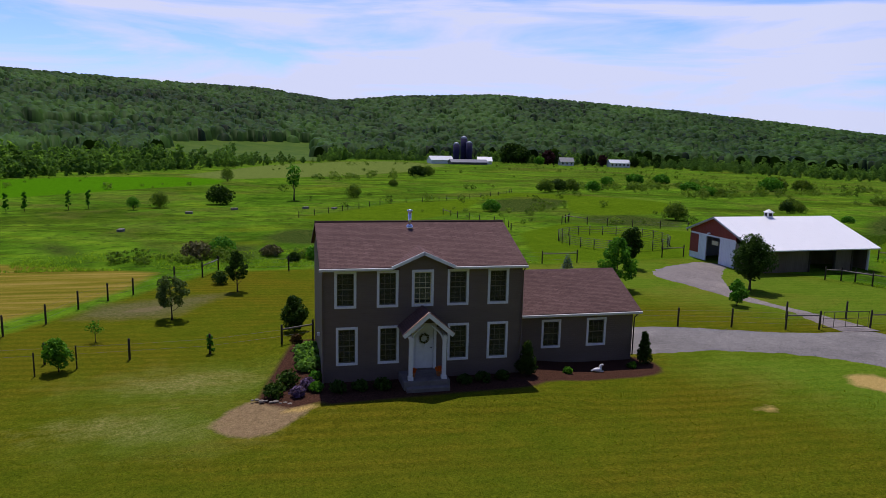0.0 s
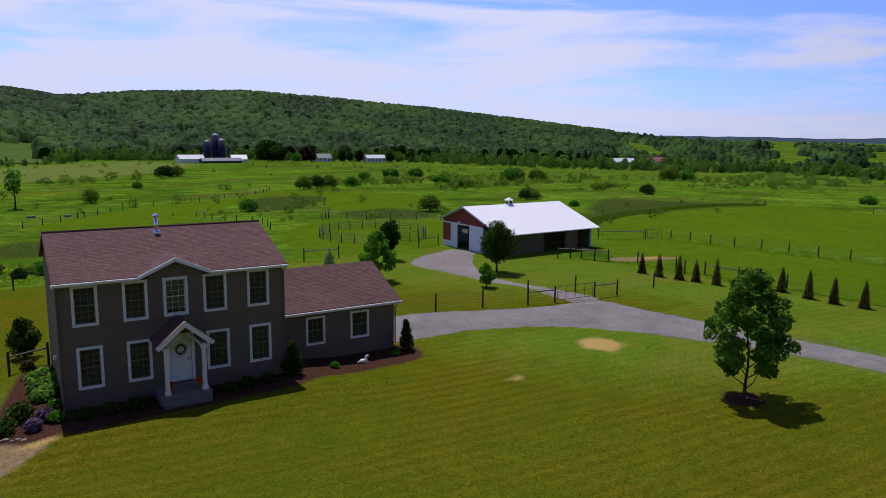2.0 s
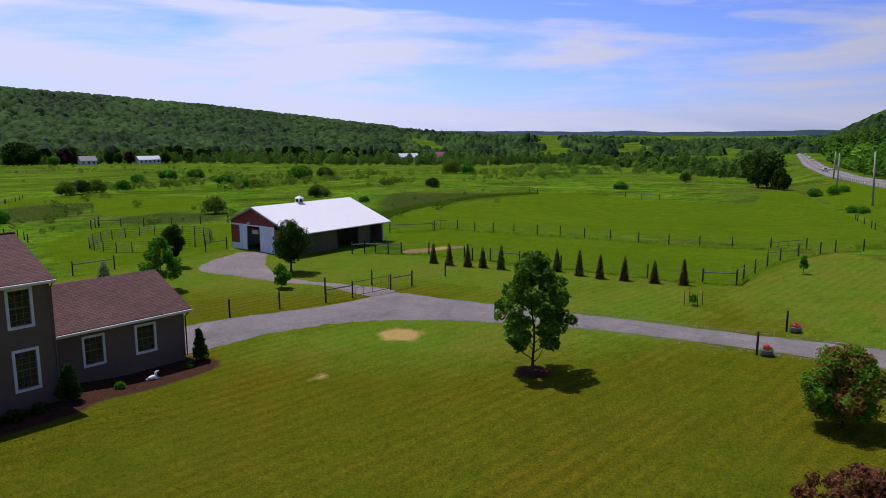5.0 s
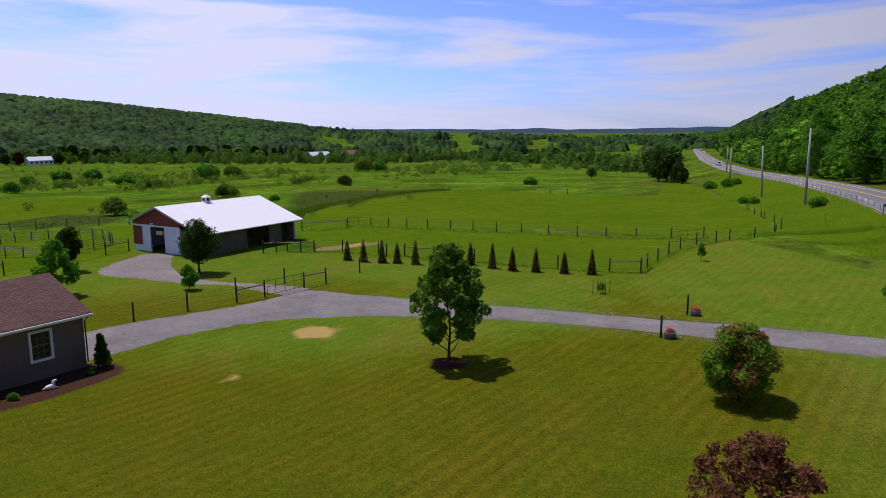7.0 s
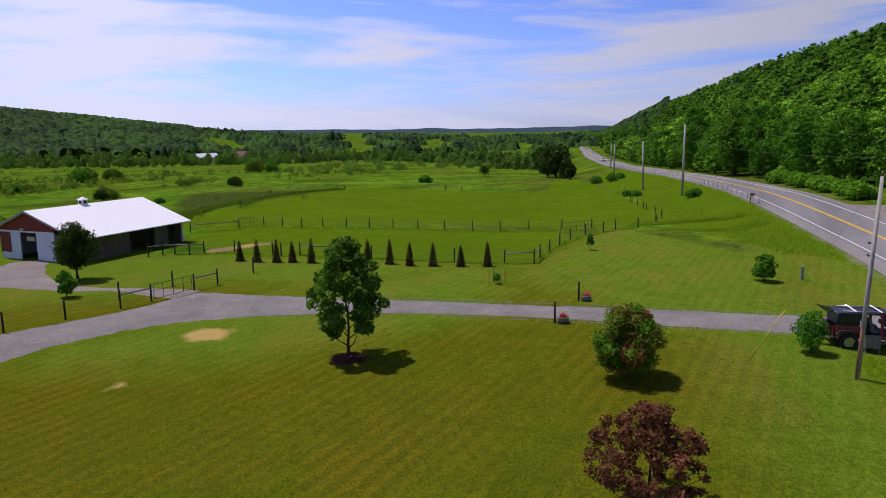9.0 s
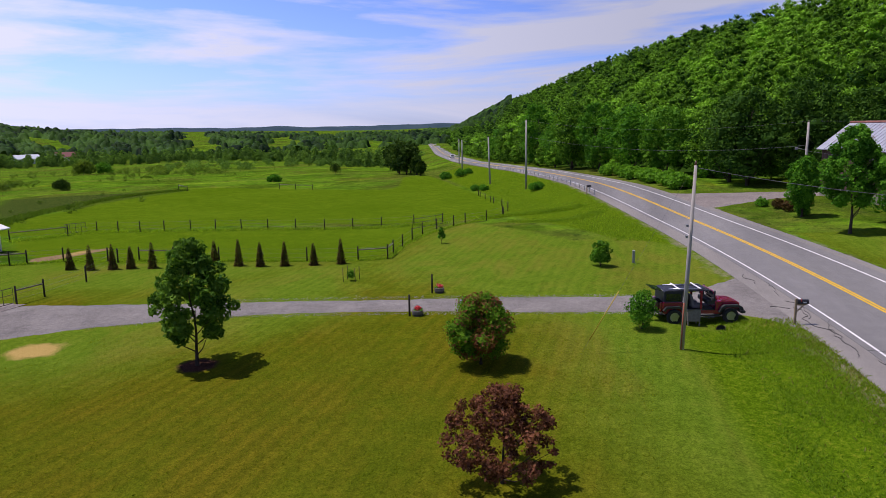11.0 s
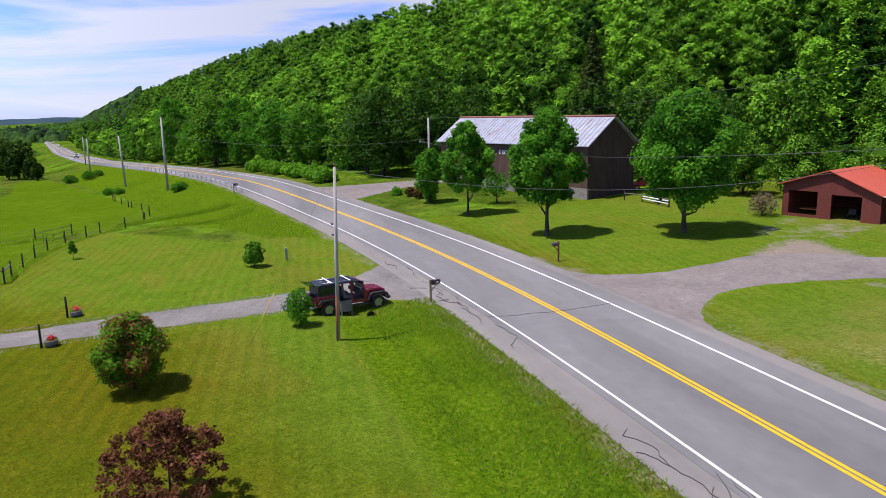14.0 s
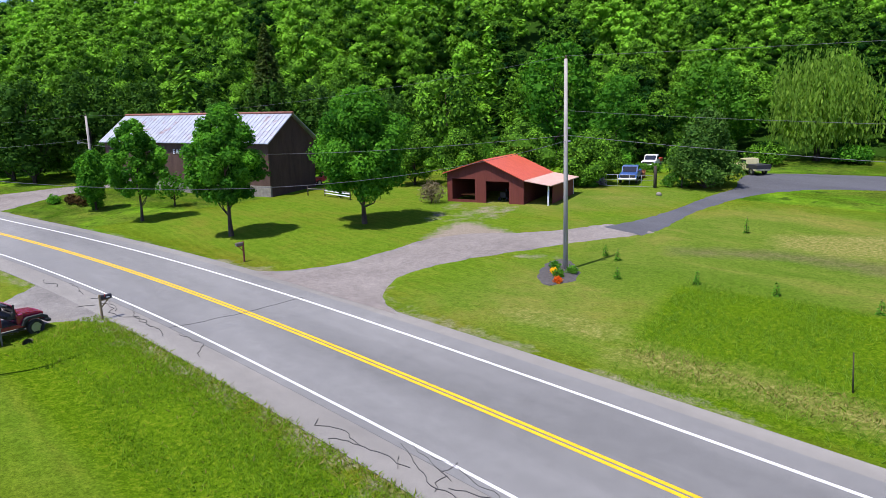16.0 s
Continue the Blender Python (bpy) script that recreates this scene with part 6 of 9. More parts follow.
WIRE_DARK = plain("cable_grey", (0.12, 0.12, 0.13), 0.6)
_p = {k: Vector(v) for k, v in POLES.items()}
wire(_p["d"] + Vector((0.15, 0.05, 0.15)), _p["e"] + Vector((0, 0, 0.1)), 1.0)
wire(_p["d"] + Vector((0.15, 0.05, 0.15)), _p["g"] + Vector((0, 0, 0.2)), 0.4)
wire(_p["d"] - Vector((0, 0, 2.9)), _p["g"] - Vector((0, 0, 2.6)), 0.8)
wire(_p["d"] - Vector((0, 0, 4.3)), _p["g"] - Vector((0, 0, 4.2)), 0.9, 0.018)
wire(_p["d"] - Vector((0, 0, 4.3)), _p["e"] - Vector((0, 0, 3.2)), 1.1, 0.018)
wire(_p["a"] + Vector((0.3, -0.3, -0.1)), _p["d"] - Vector((0, 0, 4.6)), 1.4, 0.016)
wire(_p["e"] + Vector((0, 0, 0.1)), _p["b"] , 1.2)
wire(_p["e"] - Vector((0, 0, 2.6)), _p["b"] - Vector((0, 0, 2.5)), 1.3, 0.018)
wire(_p["b"] , _p["c"], 0.5)
wire(_p["c"], _p["f"], 0.8)
wire(_p["f"], _p["h"], 0.6)
wire(_p["e"] - Vector((0, 0, 1.5)), (94, -58.5, 6.9), 0.3)

# ---------------------------------------------------------------- jeep on the driveway
CAR_RED = plain("dark_red_car_paint", (0.24, 0.004, 0.034), 0.18, 0.0, 0.6)
CAR_RED.node_tree.nodes["Principled BSDF"].inputs["Coat Weight"].default_value = 0.8
SOFT_TOP = plain("navy_black_top", (0.018, 0.020, 0.030), 0.45)
RUBBER = plain("tyre_rubber", (0.02, 0.02, 0.021), 0.85)
ALLOY = plain("alloy_wheel", (0.55, 0.56, 0.58), 0.3, 0.9)
PLASTIC = plain("black_plastic", (0.03, 0.03, 0.032), 0.6)
CAR_GLASS = glass_mat("car_glass", (0.012, 0.014, 0.018))


def wheel(parent, x, y, z, r=0.40, w=0.25, side=1, name="wheel", turn=0):
    tyre_bm = bmesh.new()
    prof = [(-w / 2, r * 0.62), (-w / 2, r * 0.93), (-w * 0.36, r), (w * 0.36, r), (w / 2, r * 0.93), (w / 2, r * 0.62)]
    n = 22
    rings = [[tyre_bm.verts.new((q * math.cos(2 * math.pi * k / n), p, q * math.sin(2 * math.pi * k / n))) for k in range(n)] for p, q in prof]
    for u, v in zip(rings, rings[1:]):
        for k in range(n):
            tyre_bm.faces.new((u[k], v[k], v[(k + 1) % n], u[(k + 1) % n]))
    m = Matrix.Translation((x, y, z)) @ Matrix.Rotation(radians(turn), 4, "Z")
    bmesh.ops.transform(tyre_bm, matrix=m, verts=tyre_bm.verts)
    ty = part(name, tyre_bm, RUBBER, parent, "black tyre on an alloy wheel")
    rim = bmesh.new()
    tube(rim, [(0, -side * 0.02, 0), (0, side * w * 0.1, 0)], [r * 0.62, r * 0.60], 20)
    for k in range(5):
        box(rim, -0.045, 0.045, side * w * 0.3, side * w * 0.42, 0, r * 0.62, 0, Matrix.Rotation(2 * math.pi * k / 5, 4, "Y"))
    bmesh.ops.transform(rim, matrix=m, verts=rim.verts)
    part("rim", rim, ALLOY, ty)
    return ty


def side_profile(bm, outline, y0, y1, bev=0.03):
    """An outline in x and z, drawn out from y0 to y1."""
    a = [bm.verts.new((x, y0, z)) for x, z in outline]
    b = [bm.verts.new((x, y1, z)) for x, z in outline]
    n = len(a)
    fs = [bm.faces.new(a[::-1]), bm.faces.new(b)]
    for k in range(n):
        fs.append(bm.faces.new((a[k], a[(k + 1) % n], b[(k + 1) % n], b[k])))
    bmesh.ops.recalc_face_normals(bm, faces=fs)
    if bev:
        bmesh.ops.bevel(bm, geom=list(bm.edges), offset=bev, segments=2, affect="EDGES", clamp_overlap=True)
    return bm


def jeep(x, y, rz):
    ob = thing("off_road_car", x, y, ground_z(x, y) + 0.05, rz, "dark red four-door off-road car with its tailgate window up", "car")
    part("body", side_profile(bmesh.new(), [(-2.05, 0.62), (-1.95, 0.55), (0.95, 0.5), (1.05, 0.52), (1.05, 0.70), (-2.05, 0.70)], -0.74, 0.74, 0.02), CAR_RED, ob)
    part("rear_quarter", bx(-2.05, -0.98, -0.74, 0.74, 0.702, 1.165, 0.03), CAR_RED, ob)
    part("cowl", bx(0.70, 1.05, -0.74, 0.74, 0.702, 1.18, 0.03), CAR_RED, ob)
    part("cabin_floor", bx(-0.97, 0.69, -0.66, 0.66, 0.704, 0.74), PLASTIC, ob)
    for y_ in (-0.70, 0.70):
        part("centre_post", bx(-0.10, 0.02, y_ - 0.04, y_ + 0.04, 0.702, 1.74, 0.01), CAR_RED, ob)
    part("bonnet", side_profile(bmesh.new(), [(0.85, 0.72), (2.0, 0.72), (2.02, 1.0), (1.9, 1.10), (0.85, 1.2)], -0.62, 0.62, 0.05), CAR_RED, ob)
    part("grille", bx(2.0, 2.05, -0.56, 0.56, 0.66, 1.04, 0.02), CAR_RED, ob)
    for y_ in (-0.42, 0.42):
        part("headlight", tube(bmesh.new(), [(2.03, y_, 0.88), (2.075, y_, 0.88)], 0.1, 14), ALLOY, ob)
    part("bumper", bx(2.05, 2.30, -0.80, 0.80, 0.50, 0.66, 0.04), PLASTIC, ob)
    part("bumper", bx(-2.22, -2.05, -0.78, 0.78, 0.50, 0.64, 0.04), PLASTIC, ob)
    part("hardtop", side_profile(bmesh.new(), [(-2.03, 1.17), (-1.98, 1.72), (-1.9, 1.78), (0.35, 1.78), (0.42, 1.74), (0.35, 1.70), (-1.0, 1.70), (-1.0, 1.17)], -0.72, 0.72, 0.03), SOFT_TOP, ob, "dark navy hard top")
    for y_ in (-0.725, 0.725):
        part("side_window", bx(-1.88, -1.12, y_ - 0.008, y_ + 0.008, 1.24, 1.62, 0.0), CAR_GLASS, ob)
        for a, b in ((-0.98, -0.9), (0.60, 0.68)):
            part("pillar", bx(a, b, y_ - 0.03, y_ + 0.03, 1.16, 1.74, 0.01), SOFT_TOP, ob)
        part("fender", side_profile(bmesh.new(), [(0.85, 0.62), (0.98, 0.9), (1.15, 0.99), (1.85, 0.99), (2.08, 0.88), (2.12, 0.72), (2.0, 0.72), (1.88, 0.86), (1.2, 0.88), (1.02, 0.76), (0.94, 0.6)], min(y_, y_ + 0.2 * (1 if y_ > 0 else -1)), max(y_, y_ + 0.2 * (1 if y_ > 0 else -1)), 0.0), PLASTIC, ob)
        part("fender", side_profile(bmesh.new(), [(-2.05, 0.75), (-1.9, 0.95), (-1.2, 0.97), (-1.0, 0.85), (-0.92, 0.6), (-1.02, 0.6), (-1.1, 0.8), (-1.25, 0.87), (-1.85, 0.85), (-1.95, 0.72)], min(y_, y_ + 0.17 * (1 if y_ > 0 else -1)), max(y_, y_ + 0.17 * (1 if y_ > 0 else -1)), 0.0), PLASTIC, ob)
        part("step_bar", tube(bmesh.new(), [(-0.9, y_ * 1.08, 0.45), (0.9, y_ * 1.08, 0.45)], 0.045, 8), PLASTIC, ob)
        part("mirror", bx(0.45, 0.55, y_ * 1.06, y_ * 1.28, 1.22, 1.40, 0.02), PLASTIC, ob)
    part("windscreen", part_rot(bx(-0.012, 0.012, -0.64, 0.64, 0, 0.60), (0.80, 0, 1.17), -24), CAR_GLASS, ob)
    part("windscreen_frame", frame_bm(0.66, 0.62, (0.80, 0, 1.165), -24), CAR_RED, ob)
    part("dash", bx(0.3, 0.75, -0.68, 0.68, 1.0, 1.22, 0.03), PLASTIC, ob)
    for y_ in (-0.36, 0.36):
        for sx in (-0.1, -0.95):
            part("seat", side_profile(bmesh.new(), [(sx - 0.35, 0.8), (sx - 0.5, 1.5), (sx - 0.38, 1.52), (sx - 0.22, 0.98), (sx + 0.2, 0.98), (sx + 0.2, 0.8)], y_ - 0.24, y_ + 0.24, 0.03), plain("seat_grey", (0.12, 0.12, 0.12), 0.8), ob)
    for y_ in (-0.5, 0.5):
        part("roof_rack", tube(bmesh.new(), [(-1.7, y_, 1.82), (0.25, y_, 1.82)], 0.03, 6), ALLOY, ob)
    for x_ in (-1.2, -0.1):
        part("rack_bar", bx(x_ - 0.04, x_ + 0.04, -0.72, 0.72, 1.83, 1.88, 0.01), TRIM, ob, "white roof rack bar")
    part("tailgate_window", part_rot(bx(-0.6, 0, -0.6, 0.6, -0.012, 0.012), (-1.98, 0, 1.74), 12), CAR_GLASS, ob, "raised rear window")
    for sx in (-1.45, 1.5):
        for sy in (-0.78, 0.78):
            wheel(ob, sx, sy, 0.40, 0.40, 0.25, 1 if sy > 0 else -1)
    # spare wheel on the tailgate, which stands open to the side
    wheel(ob, -2.35, -0.35, 0.98, 0.38, 0.24, -1, "spare_wheel", 20)
    part("tailgate", part_rot(bx(-0.05, 0.05, -0.68, 0.68, 0.66, 1.15, 0.02), (-2.12, 0.0, 0), 0), CAR_RED, ob)
    return ob


def part_rot(bm, at_, deg):
    bmesh.ops.transform(bm, matrix=Matrix.Translation(at_) @ Matrix.Rotation(radians(deg), 4, "Y"), verts=bm.verts)
    return bm


def frame_bm(half, h, at_, deg):
    bm = bmesh.new()
    for s in (-1, 1):
        box(bm, -0.025, 0.025, s * half - 0.04, s * half + 0.04, 0, h)
    box(bm, -0.0252, 0.0252, -half + 0.04, half - 0.04, h - 0.06, h)
    return part_rot(bm, at_, deg)


jeep(36.35, -36.8, -76)


def pickup(x, y, rz, paint, label, name="pickup_truck", s=1.0, bed=None):
    ob = thing(name, x, y, ground_z(x, y) + 0.02, rz, label, "truck")
    ob.scale = (s, s, s)
    part("body", side_profile(bmesh.new(), [(-2.6, 0.5), (2.5, 0.5), (2.6, 0.7), (2.5, 1.05), (1.2, 1.12), (-2.6, 1.12)], -0.9, 0.9, 0.05), paint, ob)
    part("cab", side_profile(bmesh.new(), [(-0.7, 1.1), (-0.6, 1.75), (0.55, 1.75), (1.2, 1.1)], -0.8, 0.8, 0.06), paint, ob)
    for y_ in (-0.805, 0.805):
        part("side_window", side_profile(bmesh.new(), [(-0.5, 1.2), (-0.46, 1.62), (0.45, 1.62), (0.92, 1.2)], y_ - 0.01, y_ + 0.01, 0.0), CAR_GLASS, ob)
    part("windscreen", part_rot(bx(-0.01, 0.01, -0.7, 0.7, 0, 0.72), (1.16, 0, 1.16), -44), CAR_GLASS, ob)
    if bed:
        part("bed", bx(-2.64, -0.75, -0.93, 0.93, 0.72, 1.18, 0.03), bed, ob)
    part("bumper", bx(2.55, 2.72, -0.92, 0.92, 0.45, 0.65, 0.03), ALLOY, ob)
    part("grille", bx(2.52, 2.60, -0.75, 0.75, 0.68, 1.0, 0.02), PLASTIC, ob)
    for sx in (-1.65, 1.6):
        for sy in (-0.82, 0.82):
            wheel(ob, sx, sy, 0.40, 0.40, 0.25, 1 if sy > 0 else -1)
    return ob


pickup(41.3, -96.2, 118, plain("blue_truck_paint", (0.04, 0.10, 0.32), 0.3), "faded blue pickup truck parked behind a wire gate")
pickup(34.0, -107.6, -28, plain("cream_truck_paint", (0.55, 0.50, 0.28), 0.35), "cream and black pickup truck on the blacktop", s=0.95, bed=PLASTIC)
pickup(45.8, -107.0, 112, plain("white_van_paint", (0.7, 0.68, 0.68), 0.35), "white and red truck parked under the trees", s=0.9, bed=plain("red_bed_paint", (0.45, 0.05, 0.03), 0.4))
pickup(57.5, -104.0, 140, plain("dark_car_paint", (0.03, 0.035, 0.05), 0.3), "dark pickup truck in the shade behind the shed", s=0.95)
pickup(318, float(road_y(318)) + 1.9, 195, plain("white_car_paint", (0.75, 0.76, 0.78), 0.3), "white car far off on the country road", "car", 0.95)

# ---------------------------------------------------------------- mailboxes and small things by the road
def mailbox(x, y, rz, post, shell, label, h=1.05, brace=False):
    ob = thing("mailbox", x, y, ground_z(x, y), rz, label, "mailbox")
    part("post", bx(-0.05, 0.05, -0.05, 0.05, -0.1, h + 0.28, 0.008), post, ob)
    part("arm", bx(-0.05, 0.5, -0.045, 0.045, h - 0.05, h + 0.02, 0.006), post, ob)
    part("brace", tube(bmesh.new(), [(0.03, 0, h - 0.4), (0.38, 0, h - 0.05)], 0.03, 5), post, ob)
    bm = bmesh.new()
    prof = [(-0.10, 0), (0.10, 0), (0.10, 0.13)] + [(0.10 * math.cos(a), 0.13 + 0.10 * math.sin(a)) for a in np.linspace(0.2, math.pi - 0.2, 7)] + [(-0.10, 0.13)]
    prism(bm, prof, 0.52, Matrix(((0, 0, 1, 0.06), (1, 0, 0, 0), (0, 1, 0, h + 0.02), (0, 0, 0, 1))))
    box_ = part("box", bm, shell, ob)
    part("flag", bx(0.2, 0.22, -0.12, -0.108, h + 0.15, h + 0.32), plain("flag_red", (0.5, 0.03, 0.02)), box_)
    part("number_bar", bx(0.30, 0.46, -0.108, -0.102, h + 0.08, h + 0.14), TRIM, box_)
    return ob


BLACK_BOX = plain("black_mailbox", (0.02, 0.02, 0.025), 0.35)
TAN_POST = worn("tan_post_wood", (0.20, 0.15, 0.09), (0.30, 0.23, 0.14), 5, 0.9)
RED_POST = worn("red_stained_wood", (0.20, 0.055, 0.03), (0.30, 0.095, 0.055), 5, 0.9)
mailbox(35.0, -41.3, -80, TAN_POST, BLACK_BOX, "black mailbox on a tan wooden post beside the road")
mailbox(42.3, -52.5, 100, RED_POST, plain("grey_mailbox", (0.12, 0.10, 0.09), 0.5), "dark mailbox on a red-stained wooden post", 1.15)
mailbox(95.4, float(road_y(95.4)) + 6.1, -60, TAN_POST, BLACK_BOX, "black mailbox beside the far road shoulder")
# culvert mouth, cable box, marker stakes, guy guard
cul = thing("culvert_pipe", 34.6, -37.8, ground_z(34.6, -37.8) - 0.20, 165, "corrugated culvert pipe end in the grass bank", "culvert")
bm = bmesh.new()
for r_, a_ in ((0.24, 1), (0.21, -1)):
    tube(bm, [(0.0, 0, 0.26), (-0.8, 0, 0.02)], r_, 16, False)
part("pipe", bm, worn("rusty_pipe", (0.16, 0.12, 0.09), (0.30, 0.25, 0.20), 5, 0.8, 0.3), cul)
# near-black disc put in for the shade inside the pipe
part("mouth_shade", tube(bmesh.new(), [(-0.12, 0, 0.225), (-0.14, 0, 0.22)], 0.215, 16), DARK, cul)
bin_ = thing("storage_bin", 35.4, -36.5, ground_z(35.4, -36.5), 12, "grey sloped wooden bin on legs beside the pole", "bin")
bin_.scale = (0.72, 0.72, 0.72)
part("bin", side_profile(bmesh.new(), [(-0.4, 0.35), (0.4, 0.35), (0.4, 0.95), (-0.4, 1.2)], -0.45, 0.45, 0.015), RAIL_WOOD, bin_)
part("lid", side_profile(bmesh.new(), [(-0.45, 1.215), (0.46, 0.95), (0.46, 0.99), (-0.45, 1.255)], -0.5, 0.5, 0.0), plain("grey_lid", (0.16, 0.16, 0.17), 0.6), bin_)
for sx in (-0.34, 0.34):
    for sy in (-0.4, 0.4):
        part("leg", bx(sx - 0.04, sx + 0.04, sy - 0.04, sy + 0.04, -0.05, 0.36), RAIL_WOOD, bin_)
st = part("utility_pedestal", bx(-0.1, 0.1, -0.1, 0.1, -0.05, 0.95, 0.02), plain("pale_green_box", (0.28, 0.30, 0.24), 0.6))
st.location = (51.6, -34.2, ground_z(51.6, -34.2))
tagged(st, "pale green utility pedestal standing on the lawn", "utility box")
guy = thing("guy_wire", 29.2, -31.0, ground_z(29.2, -31.0), 0, "steel guy wire with a yellow plastic guard", "guy wire")
_gv = Vector((30.9, -35.5, 8.6)) - Vector((29.2, -31.0, ground_z(29.2, -31.0)))
part("cable", tube(bmesh.new(), [(0, 0, 0), _gv], 0.004, 5, False), WIRE, guy)
part("guard", tube(bmesh.new(), [_gv * 0.08, _gv * 0.36], 0.024, 6), plain("yellow_guard", (0.50, 0.36, 0.04), 0.5), guy)
ped = thing("sapling_cage", 44.7, -14.4, ground_z(44.7, -14.4), 0, "young shrub inside a small stake and wire cage", "shrub")
for sx, sy in ((-0.45, -0.45), (0.45, -0.45), (-0.45, 0.45), (0.45, 0.45)):
    part("stake", tube(bmesh.new(), [(sx, sy, -0.05), (sx, sy, 1.0)], 0.025, 5), POST_WOOD, ped)
v, f, t = leaves(np.random.default_rng(150), [(0, 0, 0.4), (0.1, 0.1, 0.6), (-0.15, 0, 0.5)], np.full((3, 3), 0.25), 260, 0.06)
mesh_np("foliage", v, f, LEAF, ped, t)
# guard rail along the bank
_gx = np.arange(95, 216, 2.6)
rail = thing("guard_rail", 95, float(road_y(95)) + 5.1, 0, 0, "pale cable guard rail on short posts beside the road", "guard rail")
_gp = [Vector((x, float(road_y(x)) + 5.0 * math.sqrt(1 + ((float(road_y(x + 2)) - float(road_y(x - 2))) / 4) ** 2), 0)) for x in _gx]
_gp = [Vector((p.x, p.y, ground_z(p.x, p.y))) for p in _gp]
_gm = bmesh.new()
box(_gm, -0.05, 0.05, -0.05, 0.05, -0.2, 0.72)
_gmesh = bpy.data.meshes.new("rail_post")
_gm.to_mesh(_gmesh)
_gm.free()
_gmesh.materials.append(plain("galvanised_post", (0.42, 0.42, 0.42), 0.5, 0.4))
for p in _gp:
    q = new("rail_post", _gmesh)
    q.parent, q.location = rail, p - rail.location
for h in (0.45, 0.66):
    part("rail_cable", tube(bmesh.new(), [p - rail.location + Vector((0, 0, h)) for p in _gp], 0.03, 5, False), _gmesh.materials[0], rail)

# ---------------------------------------------------------------- the old barn across the road
BROWN_BOARD = banded_mat("brown_barn_board", (0.060, 0.034, 0.026), (0.105, 0.060, 0.045), 0.25, 0, 0.9)
BROWN_BOARD_END = banded_mat("brown_end_board", (0.045, 0.026, 0.021), (0.080, 0.046, 0.037), 0.25, 1, 0.9)
TIN_ROOF = banded_mat("weathered_tin_roof", (0.28, 0.30, 0.36), (0.42, 0.44, 0.50), 0.62, 0, 0.5, 0.2, 0.8, (0.24, 0.12, 0.09))
RUST = worn("rusty_tin", (0.20, 0.07, 0.05), (0.34, 0.15, 0.11), 2, 0.8, 0, 20, 0.2)
OB = Vector((67.1, -67.3, ground_z(67.1, -67.3) - 0.1))
old = thing("old_barn", OB.x, OB.y, OB.z, 21.3, "long dark brown wooden barn with a rusty tin roof", "barn")
OL, OW, OE, OP = 26.5, 7.8, 6.05, 9.0
part("wall", bx(0, OL, -0.2, 0, 1.3, OE), BROWN_BOARD, old)
part("wall", bx(0, OL, -OW, -OW + 0.2, 0, OE), BROWN_BOARD, old)
for x in (0, OL - 0.2):
    bm = bmesh.new()
    prism(bm, [(-OW + 0.2, 0), (-0.2, 0), (-0.2, OE), (-OW / 2, OP - 0.1), (-OW + 0.2, OE)], 0.2, Matrix(((0, 0, 1, x), (1, 0, 0, 0), (0, 1, 0, 0), (0, 0, 0, 1))))
    part("end_wall", bm, BROWN_BOARD_END, old)
for y0 in (0.45, -OW - 0.45):
    part("roof", roof_slab(y0, OE - 0.12, -OW / 2, OP, -0.5, OL + 0.5, 0.08), TIN_ROOF, old, "grey standing-seam tin roof with rust")
SEAM = worn("grey_seam", (0.20, 0.20, 0.24), (0.30, 0.30, 0.34), 2, 0.6, 0, 20, 0.1)
for k in range(int(OL / 0.62) + 1):
    part("roof_seam", roof_slab(0.46, OE - 0.08, -OW / 2, OP + 0.04, -0.5 + 0.62 * k, -0.46 + 0.62 * k, 0.05), SEAM, old)
part("ridge_cap", tube(bmesh.new(), [(-0.5, -OW / 2, OP + 0.02), (OL + 0.5, -OW / 2, OP + 0.02)], 0.16, 6), RUST, old, "rust-red ridge cap")
STONE_WALL = worn("field_stone", (0.16, 0.14, 0.12), (0.30, 0.27, 0.23), 2.5, 0.9, 0, 12, 0.8)
part("stone_base", bx(0.0, OL, -0.3, 0.02, -0.3, 1.3), STONE_WALL, old)
part("lean_door", bx(3.0, 5.4, 0.02, 0.10, 0.3, 2.9, 0.01), BROWN_BOARD, old)
for x in (7.2, 9.0, 20.5):
    wf = part("window", bx(x, x + 1.3, 0.021, 0.07, 1.5, 2.7, 0.01), RAIL_WOOD, old, "grey wooden multi-pane window")
    for a in range(4):
        for b in range(4):
            part("pane", bx(x + 0.08 + a * 0.29, x + 0.33 + a * 0.29, 0.072, 0.078, 1.58 + b * 0.27, 1.81 + b * 0.27), DARK, wf)
txt = bpy.data.curves.new("sign_lettering", "FONT")
txt.body, txt.size, txt.extrude, txt.align_x = "E ROCK FARM", 0.72, 0.02, "CENTER"
sign = new("sign_lettering", txt)
txt.materials.append(TRIM)
sign.parent = old
sign.matrix_local = Matrix.Translation((12.2, 0.045, 4.6)) @ Matrix.Rotation(radians(180), 4, "Z") @ Matrix.Rotation(radians(90), 4, "X")
sign["label"] = "white painted sign letters"
fence("low white-grey board fence beside the old barn", [(64.6, -70.4), (62.4, -71.2), (60.0, -71.6), (57.8, -71.4)], [(0, 1), (1, 2), (2, 3)], (), 0.8)
for h in (0.35, 0.62):
    b = part("board", tube(bmesh.new(), [(62.4, -71.2, ground_z(62, -71) + h), (57.8, -71.4, ground_z(58, -71.4) + h)], 0.06, 5), TRIM)
    tagged(b, "pale board of the low barn fence", "fence board", "fence boards")
red_cart = pickup(70.5, -76.5, 80, plain("red_machine_paint", (0.35, 0.02, 0.03), 0.4), "red farm wagon standing behind the old barn", "farm_wagon", 0.8)

